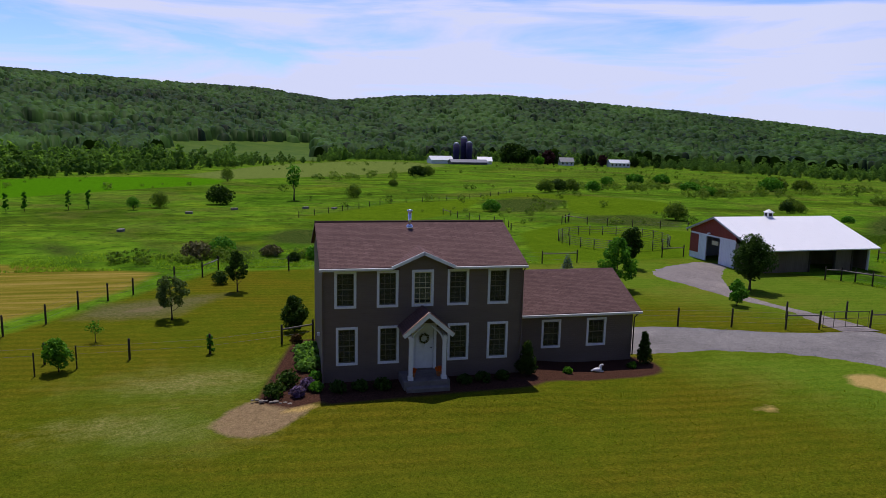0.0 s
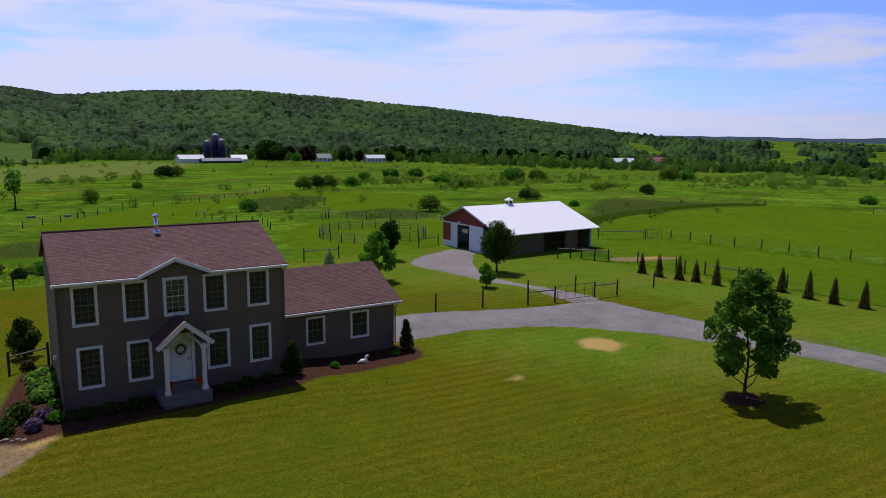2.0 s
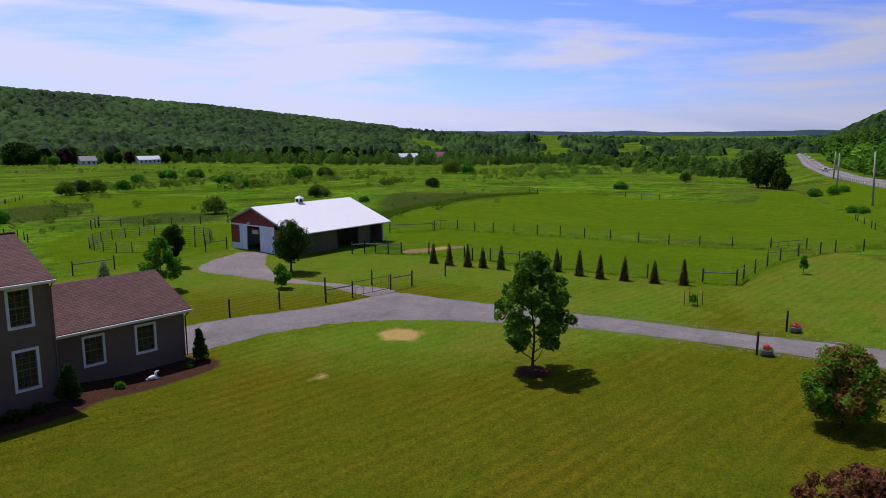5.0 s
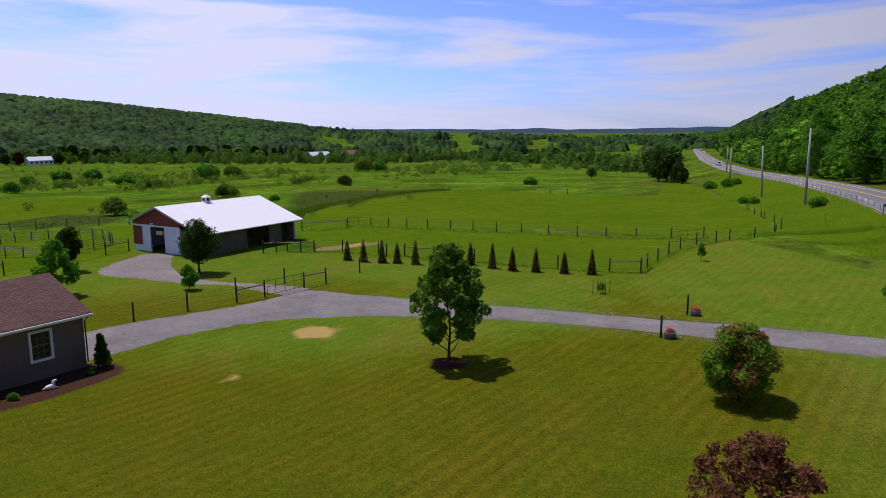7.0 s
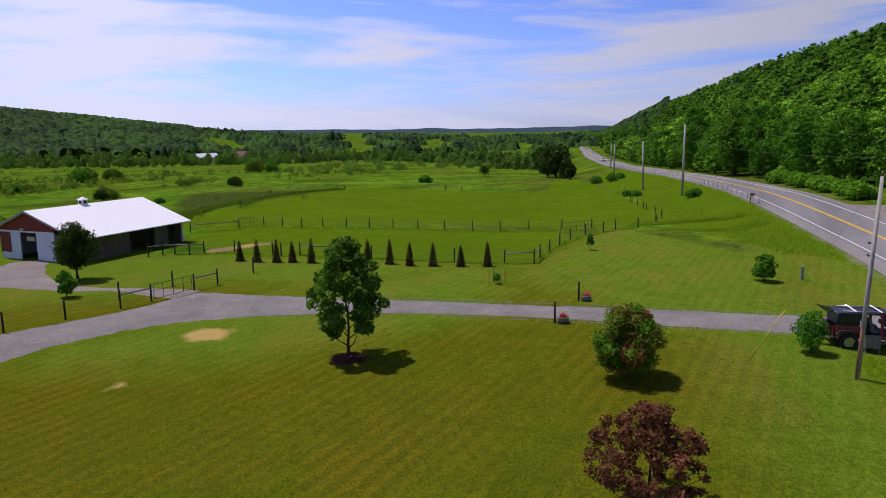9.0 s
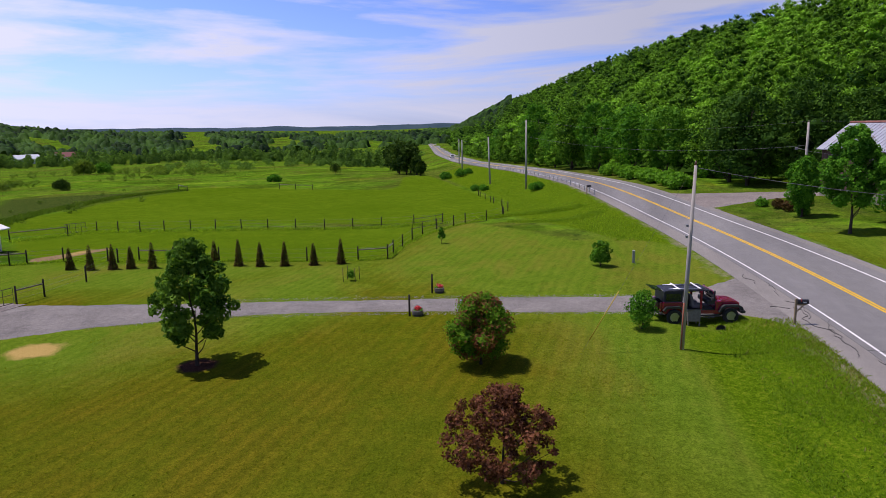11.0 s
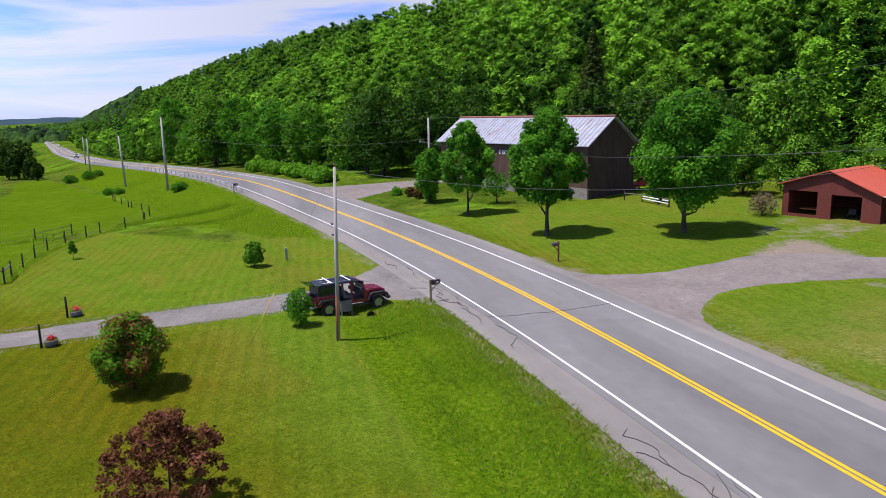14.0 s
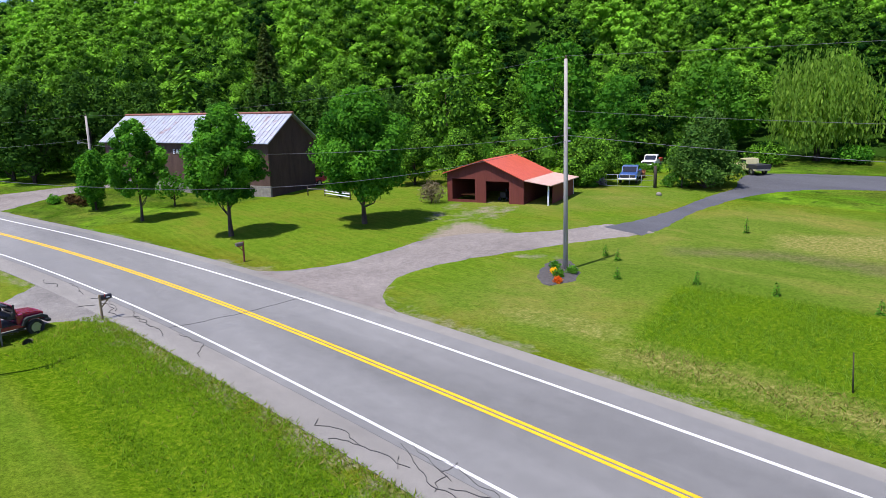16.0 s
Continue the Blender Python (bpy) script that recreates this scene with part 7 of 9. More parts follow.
# ---------------------------------------------------------------- red machine shed
RED_BOARD = banded_mat("red_board_wall", (0.120, 0.026, 0.020), (0.16, 0.038, 0.028), 0.25, 0, 0.7)
RED_ROOF = banded_mat("red_metal_roof", (0.50, 0.085, 0.05), (0.60, 0.12, 0.075), 0.3, 1, 0.35, 0.0, 0.35)
PINK_ROOF = banded_mat("faded_pink_roof", (0.55, 0.33, 0.28), (0.66, 0.44, 0.38), 0.3, 1, 0.4, 0.0, 0.35)
SH = Vector((48.8, -76.8, ground_z(45, -78) - 0.12))
shed = thing("machine_shed", SH.x, SH.y, SH.z, 180 + 20.2, "open-fronted red machine shed with a red metal roof", "shed")
SW, SD, S_L, S_P, S_R = 8.0, 7.0, 3.0, 4.25, 2.5   # width, depth, heights of the eaves and the ridge
PXs = 4.0
def shed_top(x):
    return S_L + (S_P - S_L) * x / PXs if x < PXs else S_P - (S_P - S_R) * (x - PXs) / (SW - PXs)
def front_piece(pts, y=0.0, name="front_wall", mat_=None):
    bm = bmesh.new()
    prism(bm, pts, 0.14, Matrix(((1, 0, 0, 0), (0, 0, 1, y), (0, 1, 0, 0), (0, 0, 0, 1))))
    return part(name, bm, mat_ or RED_BOARD, shed)
# local +y points into the shed
front_piece([(0, 0), (0.55, 0), (0.55, 2.35), (3.0, 2.35), (3.0, 0), (4.15, 0), (4.15, 2.2), (6.55, 2.2), (6.55, 0), (SW, 0), (SW, shed_top(SW) - 0.1), (PXs, S_P - 0.1), (0, S_L - 0.1)])
part("sill_wall", bx(0.55, 3.0, 0.0, 0.14, 0.0, 0.35), RED_BOARD, shed)
part("back_wall", bx(0, SW, SD - 0.14, SD, 0, 2.5), RED_BOARD, shed)
for x in (0, SW - 0.14):
    part("side_wall", bx(x, x + 0.14, 0.14, SD - 0.14, 0, shed_top(x) - 0.1), RED_BOARD, shed)
for xa, za, xb, zb in ((-0.35, S_L - 0.12, PXs, S_P), (SW + 0.2, S_R - 0.05, PXs, S_P), (10.8, S_R - 0.42, SW + 0.22, S_R - 0.05)):
    bm = roof_slab(xa, za, xb, zb, -0.35, SD + 0.3, 0.08)
    bmesh.ops.transform(bm, matrix=Matrix(((0, 1, 0, 0), (1, 0, 0, 0), (0, 0, 1, 0), (0, 0, 0, 1))), verts=bm.verts)
    bmesh.ops.recalc_face_normals(bm, faces=bm.faces)
    part("roof", bm, RED_ROOF if xa < 10 else PINK_ROOF, shed, "bright red metal roof" if xa < 10 else "faded pale pink lean-to roof")
for y in (0.05, SD - 0.2):
    part("lean_to_post", bx(10.3, 10.42, y, y + 0.12, 0, 2.0), TRIM, shed)
part("lean_to_side", bx(10.33, 10.4, 1.2, SD - 0.21, 0, 1.9), RED_BOARD, shed)
part("lean_to_back", bx(SW, 10.4, SD - 0.12, SD, 0, 1.95), RED_BOARD, shed)
part("shed_floor", bx(0.1, 10.25, 0.1, SD - 0.15, -0.1, 0.14), worn("shed_dirt", (0.08, 0.07, 0.06), (0.14, 0.12, 0.10), 2), shed)
part("work_table", bx(0.9, 2.7, 1.2, 2.0, 0.6, 0.72, 0.01), plain("orange_table", (0.35, 0.12, 0.03), 0.6), shed)
sx, sy = SH.x - 0.938 * 5.3 + 0.345 * 2.2, SH.y - 0.345 * 5.3 - 0.938 * 2.2
mower = thing("garden_tractor", sx, sy, SH.z + 0.16, 110, "dark garden tractor parked inside the open shed", "tractor")
part("body", side_profile(bmesh.new(), [(-0.7, 0.35), (0.9, 0.35), (0.9, 0.85), (0.1, 0.85), (0.0, 0.55), (-0.7, 0.6)], -0.3, 0.3, 0.03), PLASTIC, mower)
for sx_, r_ in ((-0.45, 0.3), (0.65, 0.2)):
    for sy_ in (-0.4, 0.4):
        wheel(mower, sx_, sy_, r_, r_, 0.2, 1 if sy_ > 0 else -1)
part("steering_wheel", tube(bmesh.new(), [(0.05, 0, 0.8), (-0.05, 0, 1.05)], [0.02, 0.16], 10), PLASTIC, mower)
GATE_STEEL = plain("galvanised_gate", (0.45, 0.47, 0.50), 0.45, 0.5)
gate(41.3, -91.9, 37.0, -93.9, "galvanised wire gate in front of the farmyard", 1.3)
fence("post and wire farmyard fence beside the gate", [(36.8, -94.1), (34.6, -95.2)], (), (0.4, 0.8, 1.1))
big_post = part("gate_post", tube(bmesh.new(), [(0, 0, -0.3), (0.02, 0, 1.2), (0.05, 0.02, 2.2)], [0.17, 0.16, 0.14], 9), POST_WOOD)
big_post.location = (36.85, -94.0, ground_z(36.85, -94.0))
tagged(big_post, "thick weathered timber gate post", "post")
# dry-stone wall and tall weeds before the farmyard
wall_ = thing("dry_stone_wall", 44.6, -92.6, ground_z(44.6, -92.6), 4, "low tumbled dry-stone wall beside the farmyard gate", "wall")
_rw = random.Random(41)
for j in range(4):
    for k in range(13 - j % 2):
        sb = bmesh.new()
        bmesh.ops.create_icosphere(sb, subdivisions=1, radius=0.22)
        for v_ in sb.verts:
            v_.co *= 0.82 + 0.36 * _rw.random()
        st_ = part("stone", sb, STONE_WALL, wall_)
        st_.location = (-2.6 + 0.42 * k + 0.2 * (j % 2) + 0.06 * _rw.random(), 0.10 * _rw.random(), 0.10 + 0.19 * j)
        st_.scale = (1.25, 1.0, 0.62)
for k, (x, y, h, w_, mt) in enumerate(((43.6, -91.2, 0.9, 2.0, LEAF_BRIGHT), (45.2, -90.9, 0.8, 1.8, LEAF_BRIGHT), (42.4, -91.3, 0.6, 1.4, LEAF_BRIGHT), (36.2, -95.2, 1.1, 1.8, LEAF_BRIGHT), (35.0, -96.2, 0.9, 1.6, LEAF), (37.8, -98.6, 1.0, 2.2, LEAF_BRIGHT), (44.9, -103.3, 1.3, 2.6, LEAF_BRIGHT), (43.2, -103.6, 1.3, 2.4, LEAF_BRIGHT), (46.4, -103.0, 1.3, 2.6, LEAF), (40.0, -103.5, 2.2, 3.2, LEAF_BRIGHT), (48.0, -101.0, 1.3, 2.8, LEAF), (50.5, -99.5, 1.4, 3.0, LEAF))):
    build_shrub("weed_clump", x, y, h, w_, 680 + k, mt, 800, 0.09, "tall green weeds round the farmyard gate", "weeds", "weeds at the farmyard")
for k, (x, y) in enumerate(((41.8, -99.2), (47.0, -98.8))):
    br = thing("rusty_drum", x, y, ground_z(x, y) - 0.02, 30 * k, "rust-brown steel drum standing in the farmyard", "drum", "drums in the farmyard")
    part("shell", tube(bmesh.new(), [(0, 0, 0), (0, 0, 0.9)], 0.3, 14), worn("rust", (0.16, 0.06, 0.03), (0.30, 0.12, 0.05), 5, 0.8), br)
    for z_ in (0.3, 0.6, 0.88):
        part("hoop", tube(bmesh.new(), [(0, 0, z_ - 0.015), (0, 0, z_ + 0.015)], 0.315, 14), worn("rust_hoop", (0.12, 0.05, 0.03), (0.24, 0.10, 0.05), 5, 0.8), br)
bb = bmesh.new()
bmesh.ops.create_icosphere(bb, subdivisions=2, radius=0.26)
bo = part("boulder", bb, STONE_WALL)
bo.location, bo.scale = (34.1, -90.4, ground_z(34.1, -90.4) + 0.1), (1.1, 0.9, 0.8)
tagged(bo, "single pale boulder in the grass by the farmyard", "boulder")
# flower bed at the tall pole
fb = loft("flower_bed", [(22.3, -61.3), (23.7, -61.7), (25.0, -63.4), (25.9, -65.6), (25.6, -66.4)], [(22.2, -61.4), (21.8, -62.5), (22.5, -64.4), (24.3, -66.0), (25.5, -66.4)], 0.06, worn("dark_mulch", (0.05, 0.045, 0.045), (0.10, 0.09, 0.09), 6, 0.95, 0, 20, 0.8), "dark mulched flower bed round the utility pole", "flower bed")
for k, (x, y, mt) in enumerate(((23.0, -62.9, LEAF_BRIGHT), (23.7, -63.3, YELLOW_BLOOM), (22.9, -64.0, LEAF_BRIGHT), (24.4, -64.2, LEAF), (22.3, -62.0, ORANGE_BLOOM))):
    build_shrub("bed_flower", x, y, 0.62 - 0.15 * (k % 3 == 1), 0.85 - 0.3 * (k % 3 == 1), 300 + k, mt, 420, 0.055, "leafy flowering plant in the pole's mulched bed", "flower", "flowers at the pole")
for k, (x, y, h) in enumerate(((20.3, -64.8, 0.8), (22.8, -68.3, 0.9), (24.1, -68.8, 0.8), (16.5, -66.7, 0.8), (12.5, -67.4, 0.8), (7.8, -67.6, 0.8), (20.4, -80, 1.3))):
    build_conifer("tree_seedling", x, y, h, 0.4, 310 + k, LEAF_BRIGHT, 120, 0.10, "small pale green planted tree seedling", "sapling", "seedlings on the far lawn")

sk = part("marker_stake", tube(bmesh.new(), [(0, 0, -0.1), (0.05, 0.02, 0.7), (0.10, 0.03, 1.5)], [0.03, 0.028, 0.024], 6), POST_WOOD)
sk.location = (5.6, -58.3, ground_z(5.6, -58.3))
tagged(sk, "thin weathered wooden stake leaning in long grass", "stake")

# ---------------------------------------------------------------- trees and shrubs of the gardens
build_tree("young_maple", 26.4, -13.4, 6.5, 4.5, 0.70, 201, leaf_mat("young_maple_leaf", (0.028, 0.092, 0.010), (0.185, 0.345, 0.046), 0.35), 8600, 0.108, "egg", 0.075, 84, "young green maple standing alone in a ring of mulch", "tree", lump=0.50, reach=0.92, split=True, patch=0.2)
build_tree("ninebark_bush", 27.6, -26.7, 3.4, 3.3, 0.15, 202, LEAF_MIXED, 17000, 0.058, "round", 0.06, 70, "dense round bush with green and bronze leaves", "bush", lump=0.72, reach=0.8, patch=0.3, core=0.6)
build_tree("purple_plum_tree", 17.2, -29.1, 3.3, 3.9, 0.20, 203, LEAF_RED, 9500, 0.054, "egg", 0.05, 150, "small spreading tree with dark red-purple leaves", "tree", shell=0.25, lump=0.34, reach=1.0)
build_tree("pear_sapling", 33.5, -33.9, 2.15, 1.8, 0.05, 204, LEAF, 3200, 0.055, "round", 0.035, 30, "small leafy green tree beside the driveway", "tree")
build_tree("round_bush", 49.2, -31.8, 2.0, 1.9, 0.15, 205, LEAF_BRIGHT, 1300, 0.10, "round", 0.04, 18, "round bright green bush alone on the lawn", "bush")
build_tree("staked_sapling", 59.9, -17.6, 1.7, 0.9, 0.4, 206, LEAF, 420, 0.09, "egg", 0.02, 10, "thin staked young tree near the paddock corner", "tree")
build_tree("barn_maple", 34.7, 16.4, 4.6, 3.7, 0.8, 207, LEAF_DARK, 7000, 0.09, "round", 0.09, 40, "dense dark green maple beside the barn", "tree")
build_tree("lilac_bush", 30.4, 12.0, 2.05, 1.6, 0.2, 208, LEAF, 1500, 0.09, "round", 0.03, 18, "leafy green bush beside the gravel track", "bush")
build_tree("birch_tree", 24.0, 18.2, 4.4, 3.5, 0.4, 209, LEAF, 5200, 0.085, "egg", 0.05, 44, "open-crowned green tree behind the low wing", "tree", lump=0.6, reach=0.85)
build_tree("ash_tree", 29.6, 26.4, 4.0, 2.4, 0.9, 210, LEAF_DARK, 1700, 0.13, "round", 0.06, 20, "small dark green tree near the round pen", "tree")
build_conifer("blue_spruce", 23.2, 26.0, 1.6, 1.5, 211, leaf_mat("blue_needle", (0.04, 0.07, 0.08), (0.12, 0.17, 0.19), 0.1), 700, 0.12, "small blue spruce behind the house", "tree")
build_tree("apple_tree", -8.3, 13.6, 2.9, 2.3, 0.75, 212, leaf_mat("apple_leaf", (0.050, 0.085, 0.022), (0.170, 0.230, 0.070), 0.35), 2600, 0.075, "round", 0.05, 40, "small round apple tree beside the dug garden", "tree", lump=0.62, reach=0.85)
build_tree("pear_tree", -4.8, 21.0, 3.3, 1.9, 0.75, 213, LEAF_DARK, 2200, 0.08, "egg", 0.05, 34, "upright dark green fruit tree on the back lawn", "tree", lump=0.65, reach=0.85)
build_shrub("low_shrub", -6.2, 23.9, 1.2, 1.3, 214, LEAF_DARK, 600, 0.09, "low dark green shrub beside the fruit tree", "shrub")
build_tree("peach_tree", -12.2, 4.4, 1.75, 1.6, 0.3, 215, LEAF_BRIGHT, 1100, 0.085, "round", 0.03, 16, "small staked bright green fruit tree in bare soil", "tree")
for sx_, sy_ in ((-13.1, 3.9), (-11.5, 4.8)):
    q = new("tree_stake", _pm)
    q.location, q.scale = (sx_, sy_, ground_z(sx_, sy_)), (0.6, 0.6, 0.95)
    tagged(q, "dark stake beside the small fruit tree", "stake", "stakes at the fruit tree")
build_tree("bare_sapling", -11.7, 9.3, 1.3, 1.2, 0.5, 216, LEAF, 160, 0.06, "round", 0.02, 12, "thin sparse sapling on the lawn", "tree")
build_tree("yew_bush", -0.95, 9.5, 2.25, 1.95, 0.15, 217, LEAF_DARK, 2600, 0.09, "round", 0.05, 24, "dense dark green evergreen bush behind the gate", "bush")
build_tree("climbing_vine", -5.4, 6.25, 1.15, 0.55, 0.1, 218, LEAF, 420, 0.06, "column", 0.02, 10, "vine climbing a fence post", "vine")
for k, (x, y) in enumerate(((45.8, 10.0), (45.9, 8.2), (46.4, 6.5), (46.9, 5.2), (47.3, 3.5), (49.6, -0.7), (49.2, -3.1), (49.2, -5.0), (49.7, -6.9), (50.2, -9.2), (50.8, -11.3))):
    rng = np.random.default_rng(230 + k)
    build_conifer("arborvitae", x, y, 1.9 + 0.45 * rng.random(), 0.85, 240 + k, NEEDLE_BROWN, 2400, 0.075, "narrow browned arborvitae in a row along the fence", "conifer", "arborvitae row", 0.0)
build_tree("sugar_maple", 51.3, -55.6, 11.2, 6.9, 2.2, 221, LEAF, 20000, 0.13, "egg", 0.17, 70, "tall full green maple on the far lawn", "tree", "maples on the far lawn", split=True, core=0.55, rand=0.45, lump=0.68, reach=0.86, patch=0.22)
build_tree("sugar_maple", 46.3, -65.3, 12.0, 9.6, 1.9, 222, LEAF, 30000, 0.13, "egg", 0.19, 80, "broad bright green maple beside the farm driveway", "tree", "maples on the far lawn", split=True, core=0.55, rand=0.45, lump=0.68, reach=0.86, patch=0.22)
build_tree("sugar_maple", 65.1, -53.0, 10.0, 6.0, 1.8, 223, LEAF, 12000, 0.13, "egg", 0.13, 56, "slender green maple beside the road", "tree", "maples on the far lawn", split=True, core=0.55, rand=0.45, lump=0.68, reach=0.86, patch=0.22)
build_tree("lilac_tree", 75.8, -51.8, 6.4, 4.4, 0.6, 224, LEAF, 6000, 0.14, "round", 0.1, 30, "dense dark green shrubby tree beside the farm track", "tree")
build_tree("apple_tree", 70.6, -58.1, 3.6, 4.2, 0.9, 225, LEAF, 900, 0.14, "round", 0.09, 20, "old open apple tree in front of the barn", "tree")
for k, (x, y, h, w_, mt) in enumerate(((84.0, -49.6, 1.1, 1.9, LEAF), (81.8, -50.9, 1.3, 1.7, NEEDLE_BROWN), (79.6, -51.4, 1.4, 1.8, NEEDLE_BROWN), (76.6, -52.0, 1.3, 2.0, LEAF))):
    build_shrub("hedge_shrub", x, y, h, w_, 330 + k, mt, 500, 0.12, "rounded hedge shrub beside the farm track", "shrub", "hedge by the farm track")
build_shrub("smoke_bush", 49.3, -75.2, 2.5, 2.9, 336, leaf_mat("grey_twig", (0.12, 0.09, 0.06), (0.28, 0.23, 0.16), 0.3), 1500, 0.08, "grey-brown twiggy bush beside the red shed", "bush")
build_shrub("flower_shrub", 61.0, -72.4, 1.6, 1.8, 337, LEAF_BRIGHT, 600, 0.13, "bright green shrub behind the low fence", "shrub")
build_tree("hemlock_tree", 32.9, -96.6, 8.2, 9.0, 0.1, 226, leaf_mat("hemlock_needle", (0.030, 0.085, 0.014), (0.105, 0.210, 0.034), 0.25), 16000, 0.13, "flame", 0.16, 70, "broad dense green hemlock beside the blacktop", "tree", lump=0.8, reach=0.85, core=0.5, rand=0.6)


def willow(x, y, h, w_, seed):
    rng = np.random.default_rng(seed)
    ob = thing("weeping_willow", x, y, ground_z(x, y), 0, "large weeping willow with hanging pale green branches", "tree")
    cs, rs = crown_balls(rng, h, w_, h * 0.45, 34, "round")
    part("trunk", trunk_mesh(rng, h, 1.5, 0.35, cs, limbs=16), BARK, ob)
    n, per = 1500, 9
    pick = rng.integers(0, len(cs), n)
    d = rng.normal(size=(n, 3))
    d /= np.linalg.norm(d, axis=1)[:, None]
    top = cs[pick] + d * rs[pick]
    ln = np.clip(top[:, 2] * (0.35 + 0.45 * rng.random(n)), 1, None)
    k = np.tile(np.arange(per), n) / per
    p = np.repeat(top, per, 0)
    p[:, 2] -= k * np.repeat(ln, per)
    p[:, :2] *= (1 + 0.12 * k)[:, None]
    p += rng.normal(size=p.shape) * 0.12
    p[:, 2] = np.maximum(p[:, 2], 0.4)
    s = 0.42 * (0.6 + 0.7 * rng.random(len(p)))[:, None]
    a = rng.random(len(p)) * 2 * math.pi
    side = np.stack([np.cos(a), np.sin(a), rng.normal(size=len(p)) * 0.3], 1)
    dn = np.array((0, 0, -1.0)) + rng.normal(size=p.shape) * 0.18
    quad = np.stack([p, p + side * s * 0.3 + dn * s * 0.6, p + dn * s * 1.5, p - side * s * 0.3 + dn * s * 0.6], 1)
    mesh_np("crown", quad.reshape(-1, 3), np.arange(len(p) * 4).reshape(-1, 4), leaf_mat("willow_leaf", (0.100, 0.200, 0.022), (0.270, 0.430, 0.060), 0.5), ob, np.clip(0.5 + 0.25 * rng.normal(size=len(p)), 0, 1))


willow(32.3, -120.8, 12.5, 14.0, 227)

# ---------------------------------------------------------------- woods
rng = np.random.default_rng(77)
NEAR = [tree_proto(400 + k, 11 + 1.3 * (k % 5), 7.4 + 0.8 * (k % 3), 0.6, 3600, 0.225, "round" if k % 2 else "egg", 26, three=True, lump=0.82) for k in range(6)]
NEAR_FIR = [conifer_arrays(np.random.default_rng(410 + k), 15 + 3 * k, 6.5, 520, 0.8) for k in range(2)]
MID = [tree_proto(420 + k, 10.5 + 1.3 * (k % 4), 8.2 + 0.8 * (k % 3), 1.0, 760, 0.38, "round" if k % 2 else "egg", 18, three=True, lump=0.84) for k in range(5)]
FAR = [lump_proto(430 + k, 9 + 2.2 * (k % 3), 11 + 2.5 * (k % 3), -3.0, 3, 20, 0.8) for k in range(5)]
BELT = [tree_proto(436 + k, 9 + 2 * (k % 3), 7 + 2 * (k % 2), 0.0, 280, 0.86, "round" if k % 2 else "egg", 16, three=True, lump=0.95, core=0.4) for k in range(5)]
MIDFAR = [tree_proto(450 + k, 10 + k % 3, 10 + (k % 3), 0.0, 230, 0.66, "round" if k % 2 else "egg", 8, three=True, lump=1.1) for k in range(5)]
LOW = [tree_proto(446 + k, 5.0, 8 + 2 * (k % 2), -0.6, 330, 0.55, "round", 14, three=True, lump=1.0, core=0) for k in range(5)]


def foot_y(x):
    return float(np.interp(x, FOOT_X, FOOT_Y))


def hill_rows(x0, x1, d0, d1, step, kinds, conif=0.06):
    out = []
    for x in np.arange(x0, x1, step):
        for d in np.arange(d0, d1, step):
            px, pd = x + (rng.random() - 0.5) * step * 1.1, d + (rng.random() - 0.5) * step * 1.1
            py = foot_y(px) - pd
            k = int(rng.integers(0, kinds))
            if rng.random() < conif:
                k = kinds
            out.append((k, px, py, ground_z(px, py) - 0.6, rng.random() * 6.3, 0.75 + 0.5 * rng.random(), 0.19 * rng.normal()))
    return out


rows = [r for r in hill_rows(14, 150, 3, 58, 8.0, 6, 0.05) if math.hypot(r[1] - 32.3, r[2] + 120.8) > 10]
merged("woodland", NEAR_FIR, [(k % 2,) + r for k, r in enumerate([r[1:] for r in rows if r[0] == 6])], FOREST, "scattered dark conifers among the hillside woods", "woodland")
merged("woodland", NEAR, [r for r in rows if r[0] < 6], FOREST, "dense bright green deciduous woodland on a steep hillside", "woodland")
rows = hill_rows(10, 330, 56, 160, 9.5, 5, 0.0) + hill_rows(60, 140, 40, 120, 10, 5, 0.0) + hill_rows(40, 140, 58, 108, 9.0, 5, 0.0) + hill_rows(150, 250, 3, 56, 8.0, 5, 0.0)
# tones raised: the sunlit look of the upper slope is put into the colour
rows = [r[:6] + (r[6] + 0.2,) for r in rows]
merged("woodland", MID, rows, FOREST, "dense bright green deciduous woodland covering the upper hillside", "woodland")
rows = hill_rows(-80, 12, 3, 150, 15, 5, 0.0)
merged("woodland", FAR, rows, FOREST, "green woodland continuing along the hillside", "woodland")
rows = hill_rows(250, 420, 3, 58, 8.0, 5, 0.0) + hill_rows(330, 560, 58, 165, 10, 5, 0.0)
rows = [(k, x, y, z, a, 0.85 * s_, t) for k, x, y, z, a, s_, t in rows if abs(y - (36 - 0.004 * (x - 320) ** 2)) > 8 or x > 372]
merged("woodland", MIDFAR, rows, FOREST, "green woodland on the hill above the road", "woodland")
rows = [(k, x, y, z, a, 0.8 * s_, t) for k, x, y, z, a, s_, t in hill_rows(420, 1100, 3, 165, 14, 5, 0.0)]
merged("woodland", MIDFAR, rows, FOREST, "distant green woodland along the hill above the road", "woodland")
# lower growth in front of the woods above the road
rows = []
for x in np.arange(112, 430, 3.4):
    y = foot_y(x) + 1.0 + 3.0 * rng.random()
    if float(road_y(x)) - y > 7.5:
        rows.append((int(rng.integers(0, 5)), x, y, ground_z(x, y) - 0.3, rng.random() * 6.3, 0.24 + 0.34 * rng.random(), 0.15 * rng.normal() + 0.12))
merged("woodland", MID, rows, FOREST, "low bright green growth along the foot of the woods", "woodland")
